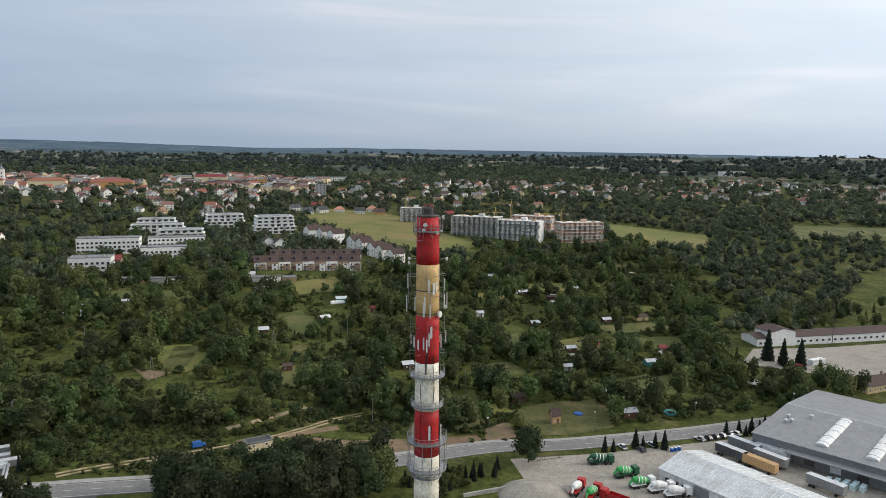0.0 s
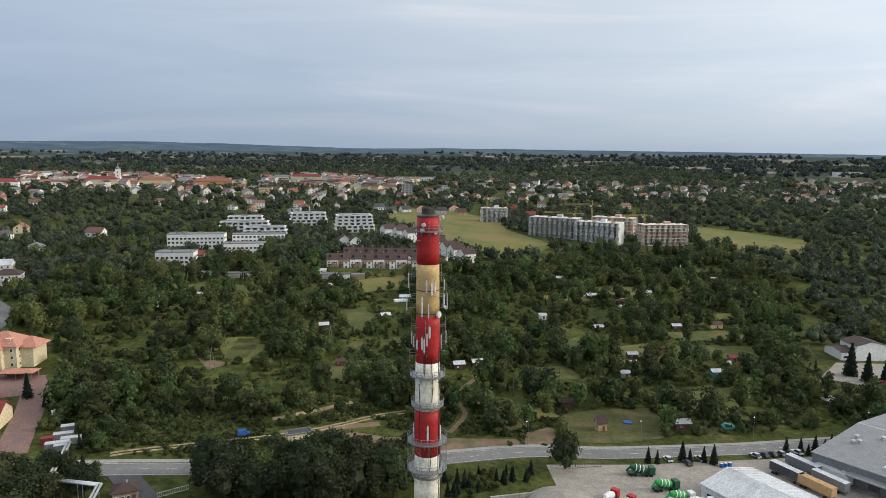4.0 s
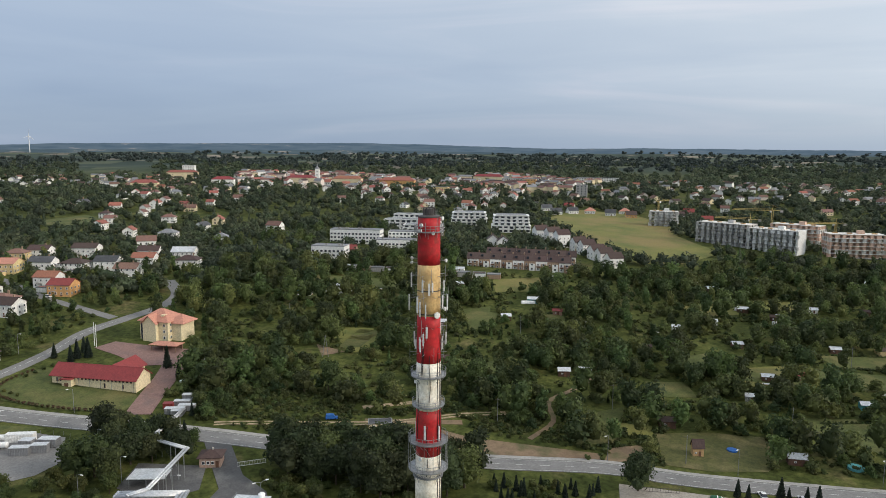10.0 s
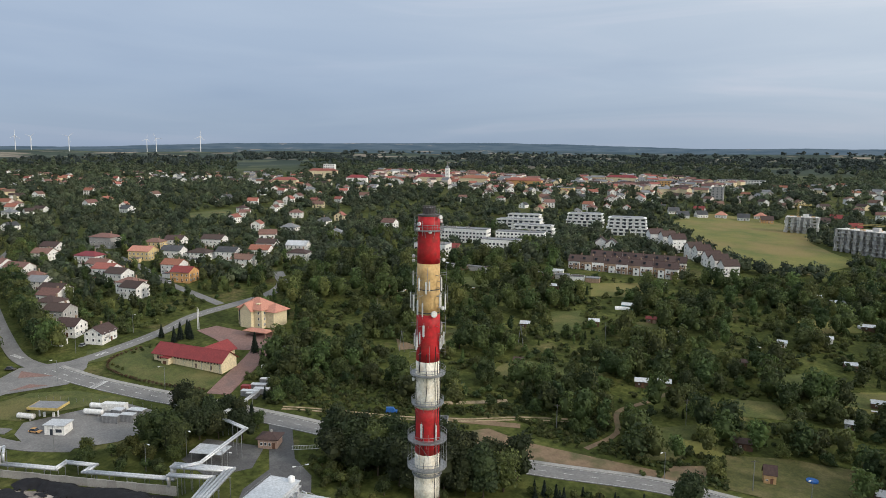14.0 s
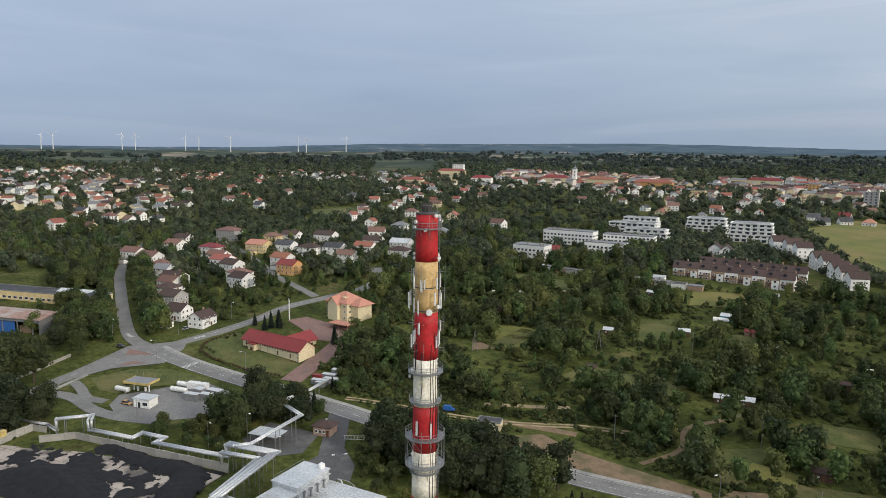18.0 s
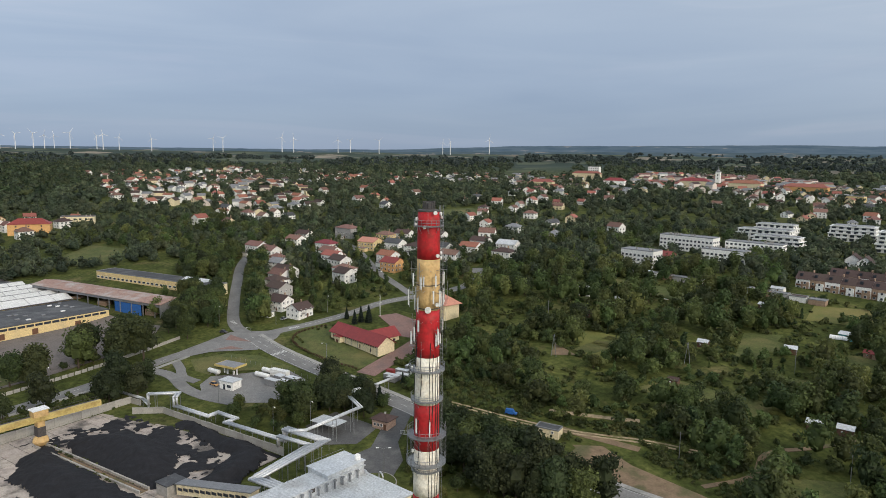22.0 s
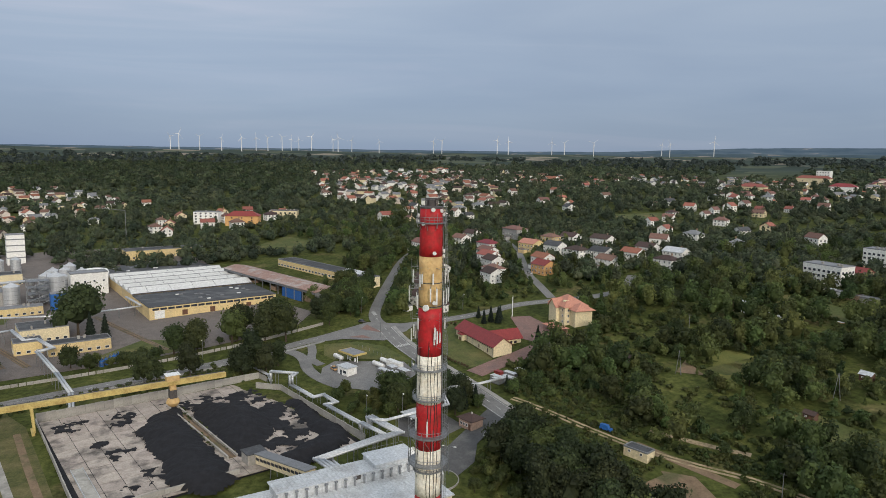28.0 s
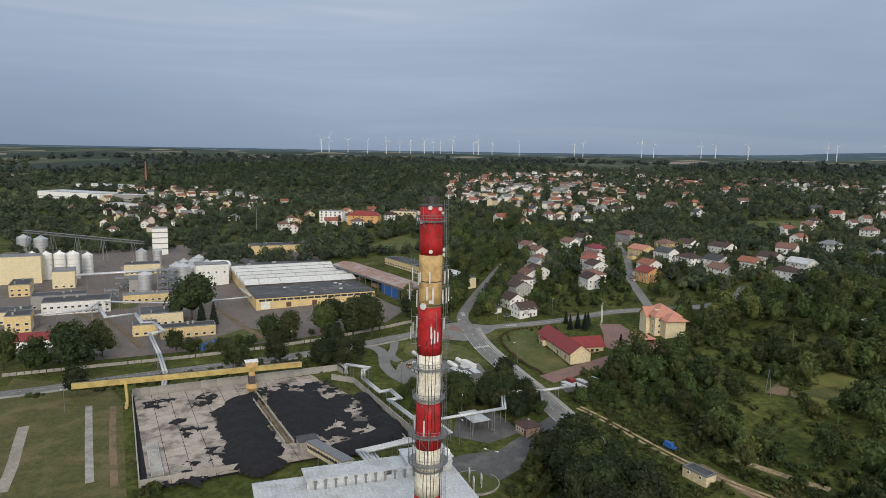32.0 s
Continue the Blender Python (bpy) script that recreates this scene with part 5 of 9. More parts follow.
    for poly, sd in (([(-134, -40), (-130, -30), (-112, -22), (-96, -18), (-86, -25), (-83, -36), (-98, -33), (-118, -33)], 5), ([(-115, -105), (-123, -107), (-124, -98), (-118, -98)], 6), ([(-68, -75), (-70, -66), (-64, -66), (-62, -71)], 7),
                     ([(-82, -71), (-82, -66), (-73, -63), (-75, -68)], 8), ([(-138, -72), (-143, -60), (-134, -46), (-130, -62)], 9), ([(-95, -82), (-97, -78), (-90, -75), (-88, -79)], 10), ([(-104, -90), (-106, -86), (-99, -84), (-98, -87)], 11), ([(-142, -54), (-148, -40), (-136, -33), (-134, -46)], 12),
                     ([(-122, -92), (-132, -86), (-128, -80), (-116, -84)], 13), ([(-62, -80), (-60, -64), (-56, -66), (-56, -80)], 14)):
        mound(poly, 0.35, sd, "thin ragged scatter of coal on the slabs", 0.22, 6.5 if sd == 5 else 5.0, 0.7)
    # rail trench
    tr = thing("rail_trench", -109, -57, 0.2, along(-131, -67, -80, -42), "weedy concrete trench with crane rails", "trench")
    part("kerb", Mesh().box(0, 1.5, 0, 56, 0.5, 1.1), CONCRETE, tr)
    part("kerb", Mesh().box(0, -1.5, 0, 56, 0.5, 1.1), CONCRETE, tr)
    part("bed", Mesh().box(0, 0, 0, 56, 2.5, 0.35), DIRT, tr)
    for s in (-0.7, 0.7):
        part("rail", Mesh().box(0, s, 0.35, 56, 0.12, 0.16), DARKSTEEL, tr)
    weed = crown_data("weeds", LEAF_B, 0.9, 0.8, 0.0, 3, 60, 0.4, 81)
    for k in range(26):
        part("weeds", weed, None, tr, at=Matrix.Translation((-27 + k * 2.1 + rng.uniform(-0.8, 0.8), rng.choice((-1.9, -1.2, 1.2, 1.9)), 0.3)) @ Matrix.Scale(rng.uniform(0.5, 1.2), 4))
    mt = thing("steel_plate", -72, -84.5, 0.39, turn + 1.5708, "long pale green steel cover on the slabs", "steel cover")
    part("plate", Mesh().box(0, 0, 0, 26, 3.2, 0.5), CONCRETE, mt)
    part("rim", Mesh().box(0, 1.65, 0, 26.2, 0.15, 0.7).box(0, -1.65, 0, 26.2, 0.15, 0.7), PALEROOF, mt)
    # gantry crane
    c = thing("gantry_crane", -118, -112, 0, along(-111, -129, -140, -51), "yellow travelling gantry crane with a grab", "crane")
    part("girder", Mesh().box(24, 0, 9.0, 84, 1.5, 1.9), CRANEYELLOW, c, "long yellow box girder")
    rl = Mesh()
    for k in range(42):
        rl.box(-17 + k * 2, 1.2, 10.9, 0.07, 0.07, 1.0)
    rl.box(24, 1.2, 11.9, 84, 0.07, 0.07)
    part("railing", rl, DARKSTEEL, c)
    part("walkway", Mesh().box(24, 1.1, 10.8, 84, 1.0, 0.1), DARKSTEEL, c)
    for sx in (-1, 1):
        part("leg", Mesh().tube([(0.5, sx * 2.2, 0.8), (0, sx * 0.6, 9.2)], 0.42, 6, 0.6), CRANEYELLOW, c)
    part("bogie", Mesh().box(0, 0, 0.1, 1.0, 6, 0.9), CRANEYELLOW, c)
    cab = part("trolley", Mesh().box(46, 0, 10.95, 4.5, 3.4, 2.2).box(46, 0, 7.2, 2.2, 2.6, 1.8), OCHRE, c, "rusty yellow trolley with cab")
    part("cab_roof", Mesh().box(46, 0, 13.15, 5.2, 4.0, 0.25), WHITEPAINT, cab)
    part("mast", Mesh().box(46, 0, 4.2, 2.6, 2.8, 3.2), DARKSTEEL, cab)
    gr = Mesh().lathe([(0.6, 4.6), (2.2, 3.6), (2.6, 2.4), (1.5, 1.0), (0.1, 0.5)], 8, 46, 0)
    part("grab", gr, OCHRE, cab, "worn clamshell grab")
    # hopper and inclined gallery
    hp = thing("hopper_house", -80, -38, 0.2, turn, "small dark concrete hopper house", "hopper")
    part("wall", Mesh().box(0, 0, 0, 6, 5, 3.6), CONCRETE, hp)
    part("roof", Mesh().box(0, 0, 3.6, 6.6, 5.6, 0.3), DARKROOF, hp)
    g = thing("conveyor_gallery", -76, -36, 0, along(-76, -36, -52, -22), "inclined cream conveyor gallery with grey roof", "conveyor")
    sl = Mesh()
    sl.add([(0, -1.6, 1.6), (28, -1.6, 6.0), (28, 1.6, 6.0), (0, 1.6, 1.6), (0, -1.6, 4.6), (28, -1.6, 9.0), (28, 1.6, 9.0), (0, 1.6, 4.6)], [(3, 2, 1, 0), (4, 5, 6, 7), (0, 1, 5, 4), (1, 2, 6, 5), (2, 3, 7, 6), (3, 0, 4, 7)])
    part("casing", sl, CREAMWALL, g)
    rf = Mesh()
    rf.add([(-0.3, -1.9, 4.62), (28.3, -1.9, 9.1), (28.3, 1.9, 9.1), (-0.3, 1.9, 4.62), (-0.3, -1.9, 4.9), (28.3, -1.9, 9.4), (28.3, 1.9, 9.4), (-0.3, 1.9, 4.9)], [(3, 2, 1, 0), (4, 5, 6, 7), (0, 1, 5, 4), (1, 2, 6, 5), (2, 3, 7, 6), (3, 0, 4, 7)])
    part("roof", rf, GREYROOF, g)
    for k in range(12):
        x = 1.5 + k * 2.2
        part("window", window_data(1.7, 0.8, DARKSTEEL), None, g, at=Matrix.Translation((x, -1.66, 2.9 + x * 4.4 / 28)))
    for x in (8, 16, 24):
        part("trestle", Mesh().tube([(x, -1.2, -0.5), (x, -0.9, 1.7 + x * 0.157)], 0.15, 5).tube([(x, 1.2, -0.5), (x, 0.9, 1.7 + x * 0.157)], 0.15, 5), STEEL, g)


make_coal_yard()


# ---- boiler house ----
def make_boiler_house():
    rz = along(-28, -48, -45, 6)
    e = thing("boiler_house", -34.5, -16, -0.5, rz, "boiler house with pale corrugated metal roofs", "boiler house")
    part("wall", Mesh().box(0, 0, -2, 54, 25, 11.0), CREAMWALL, e)
    rib = ribbed(55, 26, 9.004)
    part("roof", rib, PALEROOF, e, "pale ribbed metal roof")
    mon = Mesh().box(6, 8.5, 9.31, 40, 7, 2.4)
    part("monitor", mon, PALEROOF, e, "raised metal roof monitor")
    rb2 = ribbed(41, 7.8, 11.712, 1.25, 6, 8.5, 0.25)
    part("monitor_roof", rb2, PALEROOF, e)
    part("tower", Mesh().box(20, 9.5, 9.31, 13, 8.5, 3.6).box(20, 9.5, 12.914, 13.6, 9.1, 0.3), PALEROOF, e, "raised pale metal roof block")
    for k in range(14):
        x = -12 + k * 2.7
        p = Mesh().tube([(x, 4.2, 9.3), (x, 4.2, 11.4)], 0.3, 8)
        p.tube([(x, 4.2, 11.4), (x, 4.2, 11.7)], 0.5, 8)
        part("roof_vent", p, STEEL, e)
    part("hatch", Mesh().box(8, 4.94, 10.4, 1.6, 0.12, 1.5), DARKSTEEL, e)
    part("roof_drum", Mesh().lathe([(0.9, 13.1), (0.9, 14.4), (0.3, 14.8)], 14, 25.5, 7), WHITEPAINT, e)
    part("roof_rail", Mesh().tube([(14, 13.6, 13.2), (14, 13.6, 14.2), (26, 13.6, 14.2), (26, 13.6, 13.2)], 0.05, 4), STEEL, e)
    window_rows(e, 54, 25, 2, 1.5, 3.6, 4.5, 3.0, 1.6, "fblr", DARKSTEEL)
    for k in range(4):
        ROOM.append((-33 + (k - 1.5) * 14 * math.cos(rz), -21 + (k - 1.5) * 14 * math.sin(rz), 17))
    # round flower bed and yard fittings on the north side
    bed = thing("garden_bed", -30, 22, None, 0, "round grassy bed with a dark stone edge", "flower bed")
    part("rim", Mesh().lathe([(11.0, 0.0), (11.0, 0.45), (10.4, 0.45), (10.4, 0.2)], 40, caps=False), CONCRETE, bed)
    part("turf", Mesh().lathe([(10.4, 0.0), (10.4, 0.25), (0.1, 0.4)], 32), LAWN, bed)
    fr = thing("pump_station", -30, 20, None, 0.4, "grey steel frame over two round pumps", "pump frame")
    for x in (-2.5, 0, 2.5):
        part("post", Mesh().tube([(x, 0, 0), (x, 0, 4.2)], 0.12, 6), STEEL, fr)
    part("beam", Mesh().tube([(-2.5, 0, 4.2), (2.5, 0, 4.2)], 0.12, 6), STEEL, fr)
    for x in (-1.2, 1.2):
        part("pump", Mesh().lathe([(0.5, 0.3), (0.8, 0.8), (0.8, 1.6), (0.3, 2.0)], 12, x, 0.4), WHITEPAINT, fr)


make_boiler_house()


# ---- pipe bridges ----
def pipe_run(pts, gap=0.9, n=2, r=0.34, label="pair of silver lagged heating pipes on trestles", legs=True, every=7.0):
    e = thing("pipe_bridge", pts[0][0], pts[0][1], 0, 0, label, "pipes", "pipe bridges")
    o = Vector((pts[0][0], pts[0][1], 0))
    P = [Vector(p) - o for p in pts]
    for k in range(n):
        off = (k - (n - 1) / 2) * gap
        path = []
        for i, p in enumerate(P):
            a = (P[i] - P[i - 1]) if i else (P[1] - P[0])
            b = (P[i + 1] - P[i]) if i < len(P) - 1 else a
            a, b = Vector((a.x, a.y, 0)), Vector((b.x, b.y, 0))
            a = a.normalized() if a.length > 0.05 else b.normalized()
            b = b.normalized() if b.length > 0.05 else a
            nn = Vector((-a.y - b.y, a.x + b.x, 0))
            nn = nn.normalized() if nn.length > 0.05 else Vector((-a.y, a.x, 0))
            path.append(p + nn * off * (1.25 if a.dot(b) < 0.6 else 1.0))
        mb = Mesh()
        for a, b in zip(path, path[1:]):
            mb.tube([a, b], r, 10)
        for p in path:
            mb.lathe([(r * 0.5, p.z - r * 1.02), (r * 1.04, p.z - r * 0.5), (r * 1.04, p.z + r * 0.5), (r * 0.5, p.z + r * 1.02)], 10, p.x, p.y)
        part("pipe", mb, PIPE, e, "silver lagged pipe", True)
    if legs:
        for a, b in zip(P, P[1:]):
            L = Vector((b.x - a.x, b.y - a.y, 0)).length
            for k in range(max(1, int(L / every))):
                p = a + (b - a) * ((k + 0.5) / max(1, int(L / every)))
                if p.z > 1.5 and L > 3:
                    g = ground_z(p.x + o.x, p.y + o.y) - 0.3
                    d = Vector((-(b - a).y, (b - a).x, 0)).normalized() * (gap * n / 2)
                    t = Mesh().tube([(p.x + d.x, p.y + d.y, g), (p.x + d.x, p.y + d.y, p.z - r)], 0.12, 5).tube([(p.x - d.x, p.y - d.y, g), (p.x - d.x, p.y - d.y, p.z - r)], 0.12, 5)
                    t.tube([p + d * 1.2 - Vector((0, 0, r)), p - d * 1.2 - Vector((0, 0, r))], 0.14, 5)
                    part("trestle", t, STEEL, e)
    return e


pipe_run([(-112, 34, 9), (-106, 29, 9.2), (-94, 28, 9.2), (-86, 5, 8.2), (-88, 0, 8.2)])
pipe_run([(-92, 0, 3), (-92, 0, 7.6), (-76, 7.5, 7.8), (-62, -19, 7.4), (-52, -14, 7.4)], 1.15, 3, 0.46, "three silver lagged pipes bending over trestles", every=6)
pipe_run([(-90, -3, 3), (-90, -3, 6.4), (-78, 3, 6.6), (-66, -17, 6.4), (-54, -12, 6.4)], 1.1, 2, 0.42, every=6)
pipe_run([(-152, -33, 1.8), (-152, -33, 6.6), (-147, -23, 6.8), (-143, -25, 6.8), (-143, -25, 3.4), (-126, -17, 3.6), (-128, -13, 3.6), (-119, -9, 3.6), (-117, -13, 3.6), (-92, 0, 3.4)], 1.2, 2, 0.44, "silver lagged pipes with expansion loops along the coal wall", every=5)
pipe_run([(-172, -40, 2.4), (-160, -34, 2.6), (-152, -33, 2.6)], 0.9, 2, 0.3)
pipe_run([(-134, -104, 1.2), (-142, -106, 5.8), (-168, -118, 6.0), (-202, -135, 6.0), (-207, -130, 6.2), (-225, -142, 6.2), (-223, -147, 6.2), (-244, -159, 6.2), (-235, -171, 6.2), (-255, -183, 6.4), (-236, -212, 6.4), (-259, -224, 6.4)], 1.1, 2, 0.5, "silver pipe bridge leading into the factory")
pipe_run([(-255, -190, 6.2), (-275, -192, 6.2), (-272, -167, 6.4), (-272, -140, 6.6), (-282, -121, 6.6), (-290, -106, 6.8), (-314, -119, 7.6)], 0.8, 2, 0.42, "silver pipe bridge crossing the factory yard")
pipe_run([(-341, -237, 10), (-363, -181, 11)], 1.6, 2, 0.8, "wide silver conveyor duct on trestles", every=12)
pipe_run([(-124, 58, 7), (-118, 46, 7.4), (-112, 34, 9)], 0.9, 2, 0.34)


# ---- buildings round the junction ----
def make_red_hall():
    rz = 0.213
    e = thing("community_hall", -172.5, 64.8, 7.2, rz, "long cream hall under a dark red sheet roof", "hall")
    part("wall", gable(37, 9.5, 4.6, 3.4, 3.5), CREAMWALL, e)
    part("roof", gable_roof(37, 9.5, 4.6, 3.4, 0.8), REDROOF, e, "dark red sheet roof")
    part("wing_wall", gable(13, 9, 4.4, 3.2, 3.5), CREAMWALL, e, at=Matrix.Translation((4, 9.5, 0)) @ Matrix.Rotation(math.pi / 2, 4, "Z"))
    part("wing_roof", gable_roof(15, 9, 4.4, 3.2, 0.8), REDROOF, e, at=Matrix.Translation((4, 8.5, 0)) @ Matrix.Rotation(math.pi / 2, 4, "Z"))
    for k in range(15):
        part("window", window_data(0.8, 0.7, DOORPAINT), None, e, at=Matrix.Translation((-6.5 + k * 1.65, -4.77, 3.2)))
    for k in range(3):
        part("window", window_data(0.9, 1.4, DOORPAINT), None, e, at=Matrix.Translation((-16 + k * 1.5, -4.77, 2.0)))
    for x in (5, 13):
        part("window", window_data(0.7, 1.8, DOORPAINT), None, e, at=Matrix.Translation((x, -4.77, 0.6)))
    for k in range(3):
        part("window", window_data(1.4, 1.2, DOORPAINT), None, e, at=Matrix.Translation((8.6, 8 + k * 2.4, 1.8)) @ Matrix.Rotation(math.pi / 2, 4, "Z"))
    pr = Mesh().box(-10.5, -5.6, -0.5, 4.2, 2.2, 4.0)
    part("porch", pr, CREAMWALL, e)
    part("porch_roof", Mesh().box(-10.5, -5.9, 3.5, 5.0, 2.9, 0.25), REDROOF, e)
    part("door", Mesh().box(-10.5, -6.72, -0.3, 1.8, 0.1, 2.4), DOORPAINT, e)
    for k in range(8):
        part("downpipe", Mesh().tube([(-16 + k * 4.8, -4.85, -0.5), (-16 + k * 4.8, -4.85, 4.4)], 0.07, 5), GREYROOF, e)
    h = thing("hedge", -178, 38, None, 0.2, "low clipped reddish hedge along the lawn", "hedge")
    path = spline([(-206, 60), (-205, 47), (-196, 39), (-180, 39), (-160, 44), (-146, 50)], 2.0)
    me = crown_data("hedge", foliage("hedge_leaf", (0.11, 0.075, 0.035), (0.06, 0.05, 0.022)), 1.1, 1.1, 0.1, 3, 110, 0.35, 77)
    for k, (x, y) in enumerate(path):
        part("shrub", me, None, h, at=h.matrix_basis.inverted() @ Matrix.Translation((x, y, ground_z(x, y))) @ Matrix.Rotation(k * 1.3, 4, "Z"))
    y = thing("guest_house", -191, 116, 12.4, 0.14, "yellow three-storey guest house with salmon tiled hipped roof", "guest house")
    part("wall", Mesh().box(0, 0, -3, 15, 13, 12), CREAMWALL, y)
    part("roof", hip_roof(15, 13, 9, 5, 0.9), SALMONROOF, y, "salmon tiled hipped roof")
    part("side_wing", Mesh().box(9.5, 1.5, -3, 6, 10, 11), CREAMWALL, y)
    part("side_roof", hip_roof(8, 10, 8, 3.6, 0.8), SALMONROOF, y, at=Matrix.Translation((9.5, 1.5, 0)))
    part("gable_wall", gable(5, 7, 8.8, 3.4, 2.0), CREAMWALL, y, at=Matrix.Translation((-1, -6.0, 0)) @ Matrix.Rotation(math.pi / 2, 4, "Z"))
    part("gable_roof", gable_roof(6, 7, 8.8, 3.4, 0.7), SALMONROOF, y, at=Matrix.Translation((-1, -5.6, 0)) @ Matrix.Rotation(math.pi / 2, 4, "Z"))
    part("glazed_front", Mesh().box(-5.2, -6.6, 0.2, 3.2, 0.4, 8.2), GLASS, y, "tall dark glazed stair front")
    window_rows(y, 15, 13, 3, 1.0, 2.9, 3.4, 1.1, 1.3, "fblr")
    part("sign", Mesh().box(-7.56, -2.5, 5.4, 0.1, 2.6, 2.0), BLUE, y, "blue sign with plain white bars")
    part("sign_bar", Mesh().box(-7.64, -2.5, 6.6, 0.06, 2.0, 0.3).box(-7.64, -2.5, 6.0, 0.06, 1.6, 0.25), WHITEPAINT, y)
    part("dormer", Mesh().box(3.5, -3.6, 10.2, 1.6, 2.0, 1.5).box(3.5, -3.7, 11.7, 2.0, 2.5, 0.2), CREAMWALL, y)
    c = thing("canopy", -176, 103, None, 0.2, "low brown-red tiled car canopy on posts", "canopy")
    part("roof", hip_roof(13, 6, 2.8, 1.2, 0.4), SALMONROOF, c)
    for x in (-6, 0, 6):
        for yy in (-2.6, 2.6):
            part("post", Mesh().tube([(x, yy, -1.0), (x, yy, 2.9)], 0.15, 6), BROWNWALL, c)
    part("back_wall", Mesh().box(0, 2.8, -1, 12.4, 0.25, 3.8), BROWNWALL, c)
    ROOM.append((-191, 116, 13))
    ROOM.append((-178, 104, 8))


make_red_hall()


def container(x, y, rz, L=6.0, W=2.4, h=2.6, mat=None, label="weathered grey steel container", name="container", z=None):
    e = thing(name, x, y, z, rz, label, "container", "containers")
    pts, n = [], int(L / 0.5)
    for k in range(n):
        pts += [(-L / 2 + k * L / n, -W / 2), (-L / 2 + (k + 0.5) * L / n, -W / 2), (-L / 2 + (k + 0.6) * L / n, -W / 2 - 0.08), (-L / 2 + (k + 0.9) * L / n, -W / 2 - 0.08)]
    pts += [(L / 2, -W / 2)]
    pts += [(-px, -py) for px, py in pts]
    mb = Mesh().slab(pts, 0.1, h + 0.1)
    part("shell", mb, mat or GREYROOF, e)
    part("lid", Mesh().box(0, 0, h + 0.104, L + 0.1, W + 0.1, 0.12), PALEROOF if mat is None else mat, e)
    part("door", Mesh().box(L / 2 + 0.04, 0, 0.2, 0.08, W - 0.2, h - 0.2), mat or GREYROOF, e)
    part("base", Mesh().box(0, 0, -0.5, L, W, 0.596), DARKSTEEL, e)
    return e


def car(x, y, rz, mat=None, label="parked car", L=4.3, W=1.75, van=False):
    e = thing("van" if van else "car", x, y, ground_z(x, y) + 0.24, rz, label, "van" if van else "car", "vehicles")
    h = 0.95 if van else 0.72
    b = Mesh()
    b.add([(-L / 2, -W / 2, 0.3), (L / 2, -W / 2, 0.3), (L / 2, W / 2, 0.3), (-L / 2, W / 2, 0.3), (-L / 2, -W / 2, h), (L / 2, -W / 2, h * 0.92), (L / 2, W / 2, h * 0.92), (-L / 2, W / 2, h)], [(3, 2, 1, 0), (4, 5, 6, 7), (0, 1, 5, 4), (1, 2, 6, 5), (2, 3, 7, 6), (3, 0, 4, 7)])
    part("body", b, mat or CARPAINT, e)
    t = 1.95 if van else 1.45
    a0, a1, b0, b1 = (-L / 2 + 0.1, L * 0.3, -L / 2 + 0.2, L * 0.16) if van else (-L * 0.42, L * 0.22, -L * 0.27, L * 0.06)
    g = Mesh().add([(a0, -W / 2 + 0.04, h), (a1, -W / 2 + 0.04, h), (a1, W / 2 - 0.04, h), (a0, W / 2 - 0.04, h), (b0, -W / 2 + 0.2, t), (b1, -W / 2 + 0.2, t), (b1, W / 2 - 0.2, t), (b0, W / 2 - 0.2, t)],
                   [(3, 2, 1, 0), (4, 5, 6, 7), (0, 1, 5, 4), (1, 2, 6, 5), (2, 3, 7, 6), (3, 0, 4, 7)])
    part("cabin", g, GLASS if not van else (mat or CARPAINT), e)
    part("roof", Mesh().box((b0 + b1) / 2, 0, t, b1 - b0 + 0.06, W - 0.36, 0.06), mat or CARPAINT, e)
    wh = Mesh().lathe([(0.32, -0.1), (0.32, 0.1), (0.18, 0.12)], 12).data("wheel", TYRE)
    for sx in (-L * 0.31, L * 0.31):
        for sy in (-W / 2, W / 2):
            part("wheel", wh, None, e, at=Matrix.Translation((sx, sy, 0.32)) @ Matrix.Rotation(math.pi / 2, 4, "X"))
    return e


def shed(x, y, rz, L=4.0, W=3.0, h=2.2, rh=0.9, wall=None, roof=None, label="small wooden allotment shed", name="garden_shed", group="allotment sheds"):
    e = thing(name, x, y, None, rz, label, "shed", group)
    part("wall", gable(L, W, h, rh, 0.8), wall or WOODDARK, e)
    part("roof", gable_roof(L, W, h, rh, 0.35, 0.1), roof or BROWNROOF, e)
    part("door", Mesh().box(0.5, -W / 2 - 0.03, 0, 0.9, 0.08, 1.9), DOORPAINT, e)
    part("window", window_data(0.7, 0.6), None, e, at=Matrix.Translation((-0.9, -W / 2 - 0.02, 1.0)))
    ROOM.append((x, y, 3.2))
    return e


